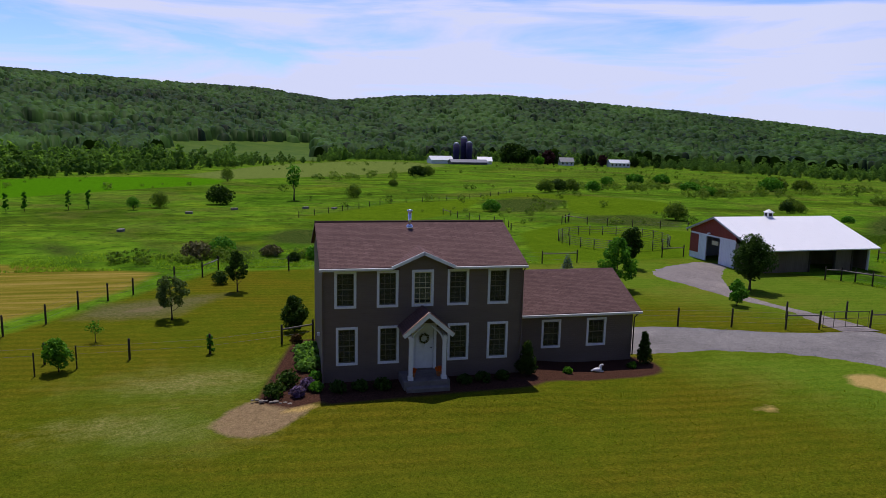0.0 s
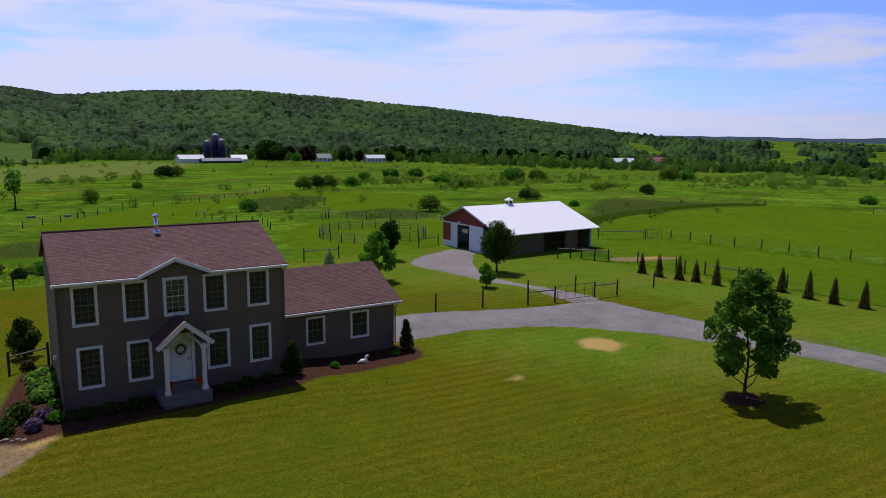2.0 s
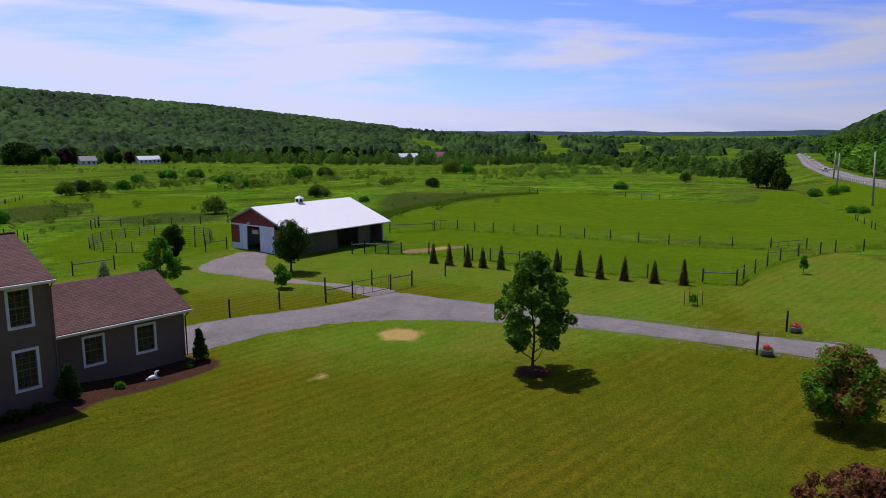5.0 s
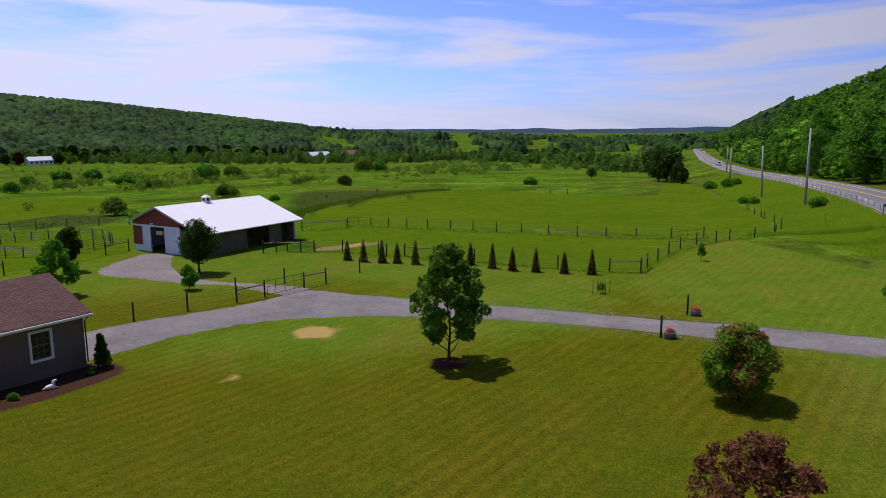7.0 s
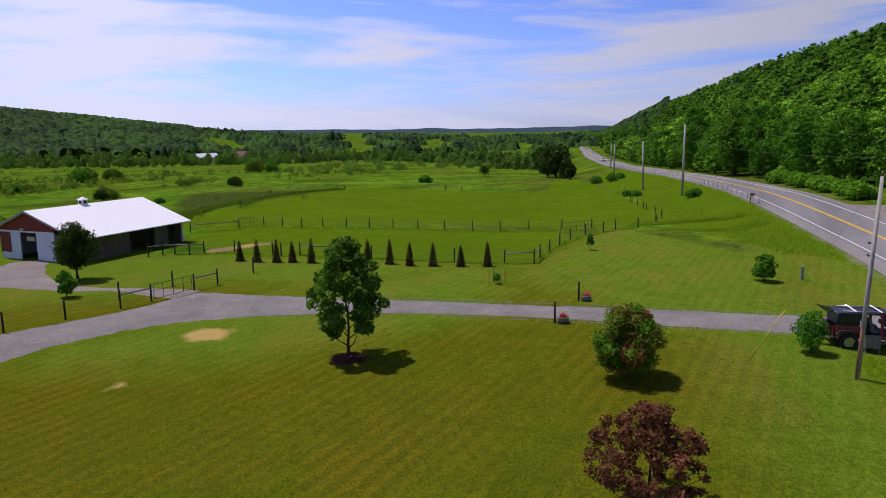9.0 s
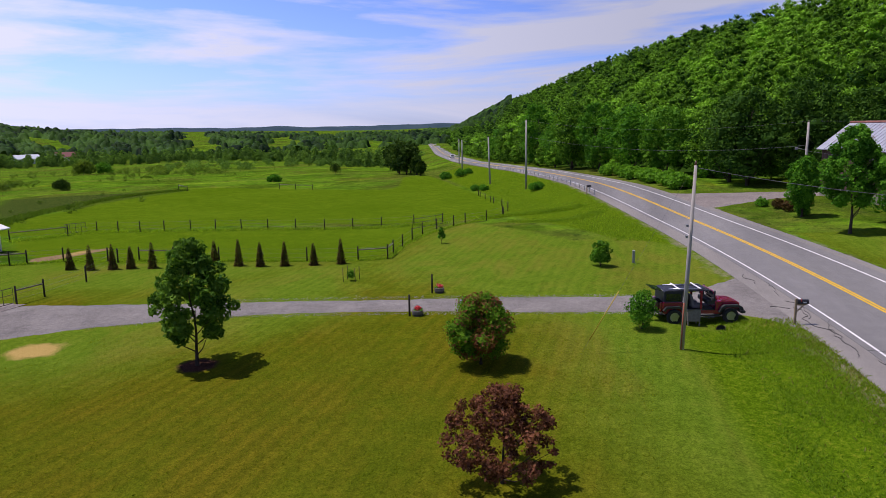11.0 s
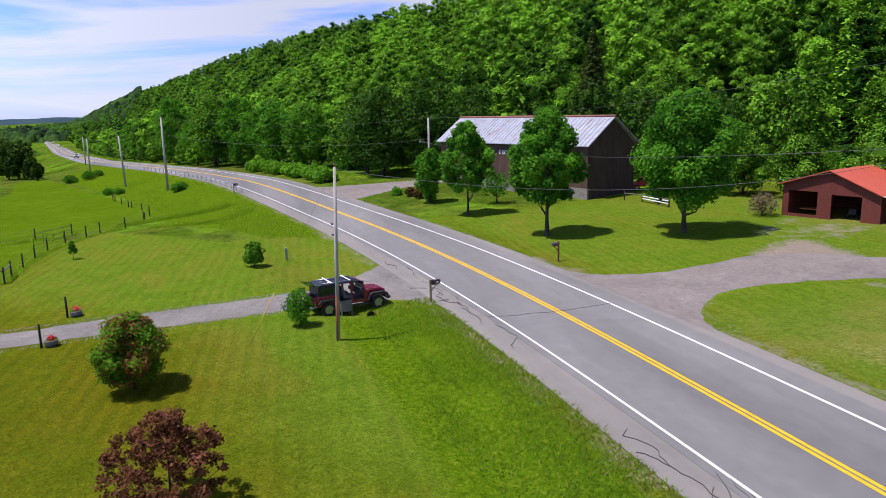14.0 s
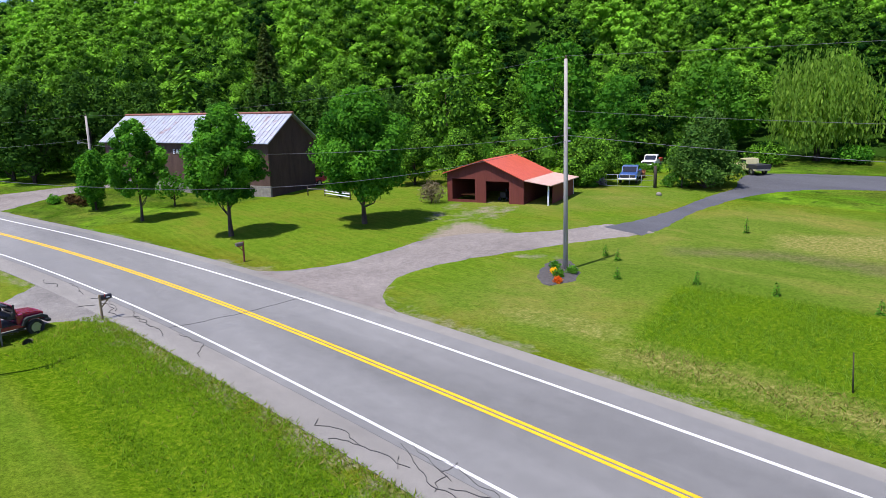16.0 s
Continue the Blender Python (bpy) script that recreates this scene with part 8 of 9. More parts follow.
# low trees and thicket behind the shed and along the foot of the hill
for k, (x, y, h, w_) in enumerate(((55.5, -84.5, 6.6, 7.0), (49.5, -88.0, 7.2, 8.0), (43.8, -91.8, 5.8, 6.6), (46.5, -97.5, 5.5, 7.0), (60.5, -82.0, 7.0, 6.0), (38.5, -103.0, 4.5, 5.0), (22.0, -123.0, 6.0, 7.0))):
    build_tree("crabapple_tree", x, y, h, w_, 0.2, 640 + k, FOREST, 8000, 0.11, "egg", 0.14, 44, "low spreading green tree behind the machine shed", "tree", "low trees behind the shed", lump=0.95, reach=0.8, core=0.6, rand=0.4)
for k in range(13):
    x = 28 + 7.5 * k
    y = foot_y(x) + 3.5 + 1.5 * math.sin(k * 2.1)
    build_shrub("thicket_shrub", x, y, 2.4 + 0.8 * (k % 3), 6.0, 660 + k, (LEAF, FOREST, LEAF_BRIGHT)[k % 3], 2200, 0.16, "tangled green undergrowth at the foot of the woods", "thicket", "undergrowth at the wood's edge")
# single trees along the wood's edge
EDGE = []
for k in range(5):
    EDGE.append(build_tree("woodland_tree", 118 + 9 * k, foot_y(118 + 9 * k) + 2.5, 11 + 1.2 * k, 10.5, 0.3, 450 + k, (FOREST, LEAF_BRIGHT, LEAF, LEAF, FOREST)[k], 5000, 0.2, "round", 0.2, 40, "full green woodland tree at the foot of the hill", "tree", "trees at the wood's edge", core=0.45, rand=0.6, lump=0.85, reach=0.8))
# woodland leaf darkened: the shade of this clump is put into its colour
SHADE_LEAF = leaf_mat("shade_leaf", (0.014, 0.050, 0.007), (0.090, 0.205, 0.022), 0.2)
DUSKY = build_tree("woodland_tree", 86.5, foot_y(86.5) + 1.0, 13, 10.5, 0.3, 456, SHADE_LEAF, 5000, 0.2, "round", 0.2, 40, "full green woodland tree beside the old barn, its leaves painted darker as shade", "tree", "trees at the wood's edge", core=0.45, rand=0.6, lump=0.85, reach=0.8)
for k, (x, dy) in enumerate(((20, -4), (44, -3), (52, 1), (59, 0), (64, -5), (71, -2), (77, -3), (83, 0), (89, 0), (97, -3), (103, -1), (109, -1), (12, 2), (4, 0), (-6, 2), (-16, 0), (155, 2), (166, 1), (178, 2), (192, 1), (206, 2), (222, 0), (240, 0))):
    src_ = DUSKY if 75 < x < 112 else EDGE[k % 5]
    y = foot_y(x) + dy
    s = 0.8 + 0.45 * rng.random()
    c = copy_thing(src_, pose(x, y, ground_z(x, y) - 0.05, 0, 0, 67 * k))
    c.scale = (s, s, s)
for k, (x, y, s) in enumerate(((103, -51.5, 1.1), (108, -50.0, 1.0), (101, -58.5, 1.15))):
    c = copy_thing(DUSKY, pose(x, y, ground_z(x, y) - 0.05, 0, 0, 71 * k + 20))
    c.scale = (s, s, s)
SPRUCE = leaf_mat("spruce_needle", (0.034, 0.070, 0.016), (0.135, 0.185, 0.045), 0.3)
build_conifer("white_spruce", 88.0, -78.5, 20.0, 11.0, 470, SPRUCE, 15000, 0.34, "tall dark spruce rising behind the old barn", "tree")
for k, x in enumerate((103, 107.5, 112, 116.5, 121, 126, 131)):
    y = float(road_y(x)) - 8.6 - 0.6 * (k % 2)
    build_shrub("knotweed_clump", x, y, 2.4, 6.2, 480 + k, leaf_mat("knotweed_leaf", (0.070, 0.200, 0.014), (0.200, 0.430, 0.040), 0.45), 2600, 0.22, "broad-leaved bright green shrub thicket beside the road", "thicket", "thickets beside the road")
# the hills across the valley
rows = []
def clearing(x, y):
    """The sloping pasture and the scrubby opening in the far woods."""
    r, a = math.hypot(x + 1.8, y + 31.6), math.degrees(math.atan2(x + 1.8, y + 31.6))
    a += 1.6 * noise.noise(Vector((x * 0.02, y * 0.02, 0.5)))
    return (-9.0 < a < 2.8 and 420 < r < 645 + (a + 4) * 8) or (-17.5 < a < -11.5 and 640 < r < 700)


BELT_AZ = np.array([-24, -19, -15.6, -10.7, -6.8, -2.7, 5.7, 11, 18.4, 28.5, 35.5, 43, 51, 59, 66, 70, 74.0])
BELT_R = np.array([205, 212, 228, 256, 284, 322, 452, 530, 556, 556, 505, 475, 470, 510, 395, 310, 290.0])
for az in np.arange(-23.5, 75.5, 0.42):
    fr = float(np.interp(az, BELT_AZ, BELT_R))
    for d in (0, 14, 30, 48, 70, 95, 125):
        a, q = az + (rng.random() - 0.5) * 0.7, fr + d + (rng.random() - 0.5) * 16
        x, y = -1.8 + q * math.sin(radians(a)), -31.6 + q * math.cos(radians(a))
        thick = noise.noise(Vector((a * 0.22, d * 0.05, 6.1)))
        if clearing(x, y) or thick < -0.30 + 0.08 * (-16 < a < 4) - 0.2 * (a > 8) or y - float(road_y(x)) < 18 or q > float(np.interp(a, HILL_AZ, HILL_FOOT)) + 90:
            continue
        k = int(rng.integers(0, 5))
        size = (0.42 + 0.62 * rng.random() ** 1.5) * (1.0 if a < -3 else 0.62 if a < 4 else 0.95) * (0.68 if d == 0 else 1.0)
        rows.append((k, x, y, ground_z(x, y) - 1.3 * size, rng.random() * 6.3, size, 0.2 * rng.normal() + 0.08 * (a < -3)))
BELT_LEAF = leaf_mat("belt_leaf", (0.056, 0.128, 0.028), (0.180, 0.320, 0.060), 0.5)
merged("woodland", BELT, rows, BELT_LEAF, "distant dark green trees along the foot of the wooded hills", "woodland")


def canopy():
    """The closed leaf canopy of the far hills: crowns side by side, each a rough dome of its own height and tone."""
    rg = np.random.default_rng(91)
    azs, nu = np.arange(-22, 83, 0.12), 240
    fr = np.interp(azs, HILL_AZ, HILL_FOOT) + 45
    u = np.linspace(0, 1, nu)
    R = fr[:, None] + (1430 - fr[:, None]) * u
    A = np.radians(azs)[:, None] + 0 * R
    X, Y = -1.8 + R * np.sin(A), -31.6 + R * np.cos(A)
    H, T = np.zeros(R.shape), np.zeros(R.shape)
    for _ in range(30000):
        a, q = -22 + 105 * rg.random(), rg.random() ** 0.8
        ia = int((a + 22) / 0.12)
        r = fr[min(ia, len(fr) - 1)] * (1 - q) + 1430 * q
        if clearing(-1.8 + r * math.sin(radians(a)), -31.6 + r * math.cos(radians(a))):
            continue
        small = 0.62 if a > 46 else 1.0
        if a > 46 and noise.noise(Vector((a * 0.30, r * 0.005, 2.0))) < -0.16:
            continue
        if a > 46:
            small *= 0.7 + 0.9 * rg.random() ** 3
        rad, h, tone = (3.2 + 3.0 * rg.random()) * small, (7.0 + 5.0 * rg.random() ** 1.5) * small, 0.46 + 0.15 * rg.normal()
        tone += (0.5 if a < 46 else 0.9) * noise.noise(Vector((a * (0.16 if a < 46 else 0.5), r * 0.006, 4.0))) - (0.35 if rg.random() < 0.12 else 0)
        da, du = int(rad / (r * radians(0.12))) + 1, int(rad / ((1430 - fr[min(ia, len(fr) - 1)]) / nu)) + 1
        iu = int(q * (nu - 1))
        sl = (slice(max(0, ia - da), ia + da + 1), slice(max(0, iu - du), iu + du + 1))
        d2 = (((A[sl] - radians(a)) * r) ** 2 + (R[sl] - r) ** 2) / rad**2
        z = h - 0.9 * rad * (1 - np.sqrt(np.clip(1 - d2, 0, 1)))
        win = (d2 < 1) & (z > H[sl])
        H[sl][win], T[sl][win] = z[win], tone
    Z = land(X, Y) - 0.5 + H + np.where(H > 0, (0.18 + 0.22 * (R < 650)) * rg.normal(size=H.shape), 0)
    idx = np.arange(R.size).reshape(R.shape)
    quads = np.stack([idx[:-1, :-1], idx[:-1, 1:], idx[1:, 1:], idx[1:, :-1]], -1).reshape(-1, 4)[:, ::-1]
    Hf, Tf = H.ravel()[quads], T.ravel()[quads]
    keep = Hf.max(1) > 0
    tone = np.clip(Tf[keep].max(1) + 0.04 * rg.normal(size=int(keep.sum())), 0, 1)
    ob = mesh_np("hill_woodland", np.stack([X, Y, Z], -1).reshape(-1, 3), quads[keep], FOREST_FAR, None, tone, smooth=True)
    tagged(ob, "distant dark green wooded hills across the valley", "woodland", kind="stuff")


canopy()
# the last ridge on the skyline, its distance haze painted as blue
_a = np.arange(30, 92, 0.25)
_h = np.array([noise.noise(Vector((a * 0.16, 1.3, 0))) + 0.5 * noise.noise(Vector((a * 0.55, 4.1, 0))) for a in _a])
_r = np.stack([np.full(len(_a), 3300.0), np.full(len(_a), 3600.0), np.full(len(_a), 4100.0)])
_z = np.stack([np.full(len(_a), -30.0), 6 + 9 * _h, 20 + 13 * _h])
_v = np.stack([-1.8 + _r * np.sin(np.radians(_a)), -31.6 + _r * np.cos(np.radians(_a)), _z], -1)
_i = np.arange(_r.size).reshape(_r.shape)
rd = mesh_np("far_ridge", _v.reshape(-1, 3), np.stack([_i[:-1, :-1], _i[:-1, 1:], _i[1:, 1:], _i[1:, :-1]], -1).reshape(-1, 4)[:, ::-1], worn("hazed_ridge_woods", (0.026, 0.050, 0.070), (0.048, 0.080, 0.095), 0.006, 0.95, 0, 0.05, 0.0, 0.02), smooth=True)
tagged(rd, "low wooded ridge on the far skyline, painted blue-green with haze", "hill", kind="structure")
# the sloping pasture cut into the far woods
_a, _q = np.meshgrid(np.radians(np.linspace(-9.2, 3.0, 60)), np.linspace(430, 652, 22))
_q = _q + (np.degrees(_a) + 4) * 8 * (_q - 430) / 222 + 5 * np.sin(_a * 70)
_x, _y = -1.8 + _q * np.sin(_a), -31.6 + _q * np.cos(_a)
_i = np.arange(_x.size).reshape(_x.shape)
hm = mesh_np("hill_pasture", np.stack([_x, _y, land(_x, _y) + 0.4], -1).reshape(-1, 3), np.stack([_i[:-1, :-1], _i[:-1, 1:], _i[1:, 1:], _i[1:, :-1]], -1).reshape(-1, 4)[:, ::-1], worn("hill_grass", (0.042, 0.092, 0.010), (0.080, 0.130, 0.016), 0.05, 0.95, 0, 0.6, 0.1, 0.05), smooth=True)
tagged(hm, "pale green sloping pasture cut into the far woods", "pasture", kind="structure")
rows = []
for k in range(170):
    a, q = 56 + 21 * rng.random(), 300 + 330 * rng.random()
    x, y = -1.8 + q * math.sin(radians(a)), -31.6 + q * math.cos(radians(a))
    if y - float(road_y(x)) > 14:
        rows.append((int(rng.integers(0, 5)), x, y, ground_z(x, y) - 0.4, rng.random() * 6.3, 0.35 + 0.45 * rng.random(), 0.2 * rng.normal()))
merged("woodland", LOW, rows, BELT_LEAF, "belts of trees along the far side of the valley", "woodland")
# scrub of the valley floor
TWIG = leaf_mat("twiggy_scrub", (0.075, 0.070, 0.030), (0.160, 0.150, 0.070), 0.2)
SCRUB_LEAF = leaf_mat("scrub_leaf", (0.065, 0.125, 0.016), (0.165, 0.250, 0.036), 0.5)
SCRUB = [tree_proto(500 + k, 1.5, 2.4, -0.1, 160, 0.20, "round", 9, three=True, lump=1.0, core=0) for k in range(4)]
rows = []
for k in range(900):
    a, q = -30 + 105 * rng.random(), 95 + 420 * rng.random() ** 0.8
    x, y = -1.8 + q * math.sin(radians(a)), -31.6 + q * math.cos(radians(a))
    keep = noise.noise(Vector((x * 0.012, y * 0.02, 3.3))) > -0.02
    meadow = 62 < x < 200 and y < 52 and y - road_y(x) < 75
    if keep and not meadow and y - road_y(x) > 20 and q > 95 + 60 * (a < 0):
        rows.append((int(rng.integers(0, 4)), x, y, ground_z(x, y) - 0.05, rng.random() * 6.3, 0.3 + 0.8 * rng.random() ** 2, 0.2 * rng.normal()))
for (xa, ya, xb, yb, wide, many) in ((82, 146, 146, 182, 13, 90), (100, 124, 150, 138, 9, 60), (128, 100, 146, 112, 7, 26), (150, 168, 190, 160, 12, 50), (168, 96, 240, 110, 16, 60), (230, 150, 330, 170, 22, 70), (-16, 33.5, 2, 35, 2.2, 26), (36, 72, 48, 92, 4, 20), (8, 178, 40, 196, 9, 24)):
    for k in range(many):
        q = rng.random()
        x, y = xa + (xb - xa) * q + rng.normal() * wide * 0.4, ya + (yb - ya) * q + rng.normal() * wide * 0.4
        rows.append((int(rng.integers(0, 4)), x, y, ground_z(x, y) - 0.1, rng.random() * 6.3, (0.45 + 1.1 * rng.random() ** 2) * min(1.0, 0.45 + wide / 14), 0.22 * rng.normal() + 0.05))
merged("valley_scrub", SCRUB, rows, SCRUB_LEAF, "scattered low green scrub over the valley pasture", "scrub")
BRUSH_FIELD = ((45, 207, 8, 4.2, LEAF_DARK), (49, 210, 6, 4, LEAF_DARK), (60, 126, 5, 3.4, LEAF_DARK), (64, 128, 5, 3.6, LEAF_DARK), (69, 132, 6, 3.4, LEAF_DARK), (76, 134, 4.5, 3, LEAF), (100, 175, 5, 3.4, LEAF), (56.3, 63, 4.2, 3.0, LEAF_DARK), (12.7, 108, 3.2, 3.0, LEAF_DARK), (-11.4, 92.4, 5.2, 3.6, LEAF_DARK), (-14.9, 163.7, 3.4, 4.6, LEAF_DARK), (-20, 86, 2.8, 2.8, LEAF_DARK), (-23.2, 82.3, 1.8, 2.7, LEAF), (32, 78, 3.6, 2.2, LEAF), (98.6, 90, 5, 2.6, LEAF_DARK), (92, 83, 3, 2.6, LEAF_DARK), (95.4, 84, 3, 2.4, LEAF_DARK), (26.8, 147, 3, 2.0, LEAF_DARK), (142, 152, 9, 4.5, LEAF), (150, 160, 9, 4.5, LEAF_DARK), (158, 158, 7, 4, LEAF_DARK))
BRUSH_BANK = ((129.5, 83.4, 4.2, 2.8, LEAF_DARK), (223, 155, 9, 6, LEAF_DARK), (230, 152, 7, 5, LEAF), (199.7, 47.2, 3.2, 4.4, LEAF_DARK), (120, 194, 8, 3.4, LEAF), (128, 190, 8, 3.4, LEAF), (107, 131, 7, 2.6, LEAF), (114, 150, 8, 2.8, LEAF), (-9.2, 35.4, 3.8, 1.9, TWIG), (-7.0, 37.0, 3.0, 1.9, LEAF), (-2.5, 36.4, 3.2, 1.2, TWIG), (1.5, 34, 1.8, 1.5, LEAF), (-0.5, 33, 1.2, 1.0, LEAF_DARK), (158, 47, 5, 2, LEAF), (88.9, 64.8, 2.6, 1.4, LEAF), (107.8, -21.7, 3.0, 1.4, LEAF), (110.0, -22.0, 2.2, 1.1, LEAF), (154.1, 2.9, 3.2, 2.0, LEAF), (155.1, -0.4, 3.0, 2.0, LEAF), (159, -1.5, 2.6, 1.6, LEAF), (121.3, -9.8, 2.4, 1.2, LEAF), (119.8, -11.6, 2.2, 1.2, LEAF))
for k, (x, y, w_, h, mt) in enumerate(BRUSH_FIELD + BRUSH_BANK):
    build_shrub("field_shrub", x, y, h, w_, 520 + k, SCRUB_LEAF if mt is LEAF_DARK and k % 3 else mt, 1700 if mt is not TWIG else 700, 0.062 * max(w_, 2.2) / 1.6, "rounded wild shrub standing in the valley pasture", "shrub", "shrubs in the pasture")
for k, (x, y) in enumerate(((-29.9, 84.4), (-32.2, 82.5), (-37.3, 80.0), (-38.9, 77.6))):
    build_tree("poplar_sapling", x, y, 3.1, 1.1, 0.3, 570 + k, LEAF, 320, 0.14, "column", 0.03, 10, "slim young poplar in a row across the field", "tree", "poplar row")
build_tree("lone_field_tree", 1.0, 101.0, 6.8, 3.6, 2.4, 575, LEAF, 420, 0.24, "round", 0.14, 18, "thin lone tree with a sparse crown in the pasture", "tree")
for k, (x, y, h) in enumerate(((188, 21.5, 9), (193, 25, 10.5), (198, 23, 9.5), (184, 17.5, 5.5), (205, 29, 8.5), (214, 31, 9.5), (226, 36, 9), (240, 42, 10), (178, 14.8, 4))):
    build_tree("roadside_tree", x, y, h, h * 0.85, 0.6, 580 + k, LEAF_DARK, 900, 0.42, "round", 0.18, 18, "dark green tree in a clump beside the road", "tree", "trees by the far road")

# ---------------------------------------------------------------- the farm across the valley
SILO_BLUE = plain("dark_blue_silo", (0.030, 0.028, 0.072), 0.7, 0.0, 0.05)
FARM_WHITE = plain("farm_white", (0.68, 0.70, 0.74), 0.6)
FARM_ROOF = plain("pale_farm_roof", (0.60, 0.63, 0.68), 0.45)


def silo(x, y, r, h):
    z = ground_z(x, y)
    ob = thing("silo", x, y, z - 0.3, 0, "tall dark blue farm silo with a pale cap", "silo", "silos at the far farm")
    part("tower", tube(bmesh.new(), [(0, 0, 0), (0, 0, h)], r, 20), SILO_BLUE, ob)
    part("cap", tube(bmesh.new(), [(0, 0, h), (0, 0, h + r * 0.45), (0, 0, h + r * 0.7)], [r, r * 0.75, r * 0.2], 20), plain("silo_cap", (0.30, 0.33, 0.42), 0.5), ob)
    for k in range(1, 6):
        part("band", tube(bmesh.new(), [(0, 0, h * k / 6), (0, 0, h * k / 6 + 0.15)], r * 1.01, 20), SILO_BLUE, ob)


def farm_building(name, x, y, rz, l, w_, h, ridge, label, wall=None, roof_=None, windows=0):
    ob = thing(name, x, y, ground_z(x, y) - 0.3, rz, label, "building")
    bm = bmesh.new()
    prism(bm, [(-w_ / 2, 0), (w_ / 2, 0), (w_ / 2, h), (0, ridge - 0.1), (-w_ / 2, h)], l, Matrix(((0, 0, 1, -l / 2), (1, 0, 0, 0), (0, 1, 0, 0), (0, 0, 0, 1))))
    part("wall", bm, wall or FARM_WHITE, ob)
    for s_ in (-1, 1):
        part("roof", roof_slab(s_ * (w_ / 2 + 0.5), h - 0.2, 0, ridge + 0.1, -l / 2 - 0.5, l / 2 + 0.5, 0.15), roof_ or FARM_ROOF, ob)
    for k in range(windows):
        x_ = -l / 2 + l * (k + 0.5) / windows
        part("window", bx(x_ - 0.6, x_ + 0.6, -w_ / 2 - 0.06, -w_ / 2 - 0.004, h * 0.4, h * 0.8), DARK, ob)
    return ob


silo(111.0, 415, 2.1, 12.8)
silo(119.6, 415, 2.1, 13.6)
silo(117.0, 419, 2.2, 16.8)
farm_building("dairy_barn", 101, 418, 8, 15, 9, 3.0, 5.2, "low white dairy barn with a pale roof")
farm_building("machine_barn", 116, 404, 5, 24, 7, 2.0, 3.4, "low dark farm building below the silos", plain("dark_farm_wall", (0.06, 0.06, 0.08)), plain("slate_roof", (0.12, 0.13, 0.17)))
farm_building("dairy_barn", 131, 418, -10, 9, 8, 2.6, 5.0, "white farm building with a round pale roof")
farm_building("farmhouse", 246, 454, -6, 15, 8, 3.6, 5.8, "white farmhouse with a long pale roof", None, None, 5)
farm_building("farmhouse", 209, 466, -8, 10, 8, 3.6, 6.4, "grey-roofed farmhouse among dark trees", FARM_WHITE, plain("grey_roof", (0.16, 0.17, 0.19)), 3)
farm_building("farmhouse", 408, 353, -20, 16, 9, 4.0, 6.5, "distant white farmhouse at the field's far edge", None, None, 4)
farm_building("farmhouse", 462, 368, -25, 14, 9, 4.0, 7, "distant red-roofed house at the field's far edge", None, plain("red_far_roof", (0.22, 0.08, 0.07)), 3)
COPPER = leaf_mat("copper_leaf", (0.030, 0.012, 0.014), (0.085, 0.032, 0.034), 0.2)
for k, (x, y, h, w_, mt) in enumerate(((160, 447, 15, 19, LEAF_DARK), (169, 452, 13, 13, LEAF_DARK), (196, 470, 11, 11, COPPER), (204, 478, 13, 12, LEAF_DARK), (184, 456, 5.5, 9, LEAF), (226, 470, 10, 7, LEAF_DARK), (231, 466, 8, 6, LEAF_DARK), (236, 460, 9, 8, COPPER), (257, 450, 8, 8, LEAF_DARK), (274, 448, 9, 8, LEAF_DARK), (420, 372, 9, 8, LEAF_DARK), (428, 362, 8, 7, LEAF_DARK))):
    build_tree("farmstead_tree", x, y, h, w_, 0.4, 850 + k, mt, 1500, 0.06 * h, "round", 0.25, 26, "copper-leaved tree among the far farm buildings" if mt is COPPER else "broad dark green tree among the far farm buildings", "tree", "trees at the far farms", core=0.5, lump=0.9, reach=0.8)
# old crates out in the pasture
for k, (x, y) in enumerate(((-14.5, 76), (-8.5, 82), (2.5, 84), (7.0, 83), (-19.5, 55))):
    c = part("field_trough", bx(-0.5, 0.5, -0.3, 0.3, -0.05, 0.32, 0.03), RAIL_WOOD)
    c.matrix_world = pose(x, y, ground_z(x, y), 0, 0, 20 * k)
    tagged(c, "weathered grey feed trough in the pasture", "trough", "troughs in the pasture")

# ---------------------------------------------------------------- rough grass and road cracks
def tufts(name, places, height, width, material, label, seed):
    rg = np.random.default_rng(seed)
    p = np.asarray(places, float)
    n = len(p)
    a = rg.random(n) * 2 * math.pi
    h = height * (0.5 + 0.8 * rg.random(n))
    lean = rg.normal(size=(n, 2)) * 0.8 * h[:, None]
    z = land(p[:, 0], p[:, 1]) - 0.02
    u = np.stack([np.cos(a), np.sin(a)], 1) * width * (0.6 + 0.8 * rg.random(n))[:, None]
    foot = np.concatenate([p, z[:, None]], 1)
    quad = np.stack([foot - np.c_[u * 0.5, 0 * h], foot + np.c_[u * 0.5, 0 * h], foot + np.c_[lean + u * 0.15, h], foot + np.c_[lean * 0.6 - u * 0.3, h * 0.7]], 1)
    tone = np.clip(0.45 + 0.25 * rg.normal(size=n), 0, 1)
    ob = mesh_np(name, quad.reshape(-1, 3), np.arange(4 * n).reshape(-1, 4), material, None, tone)
    return tagged(ob, label, "grass", kind="stuff")


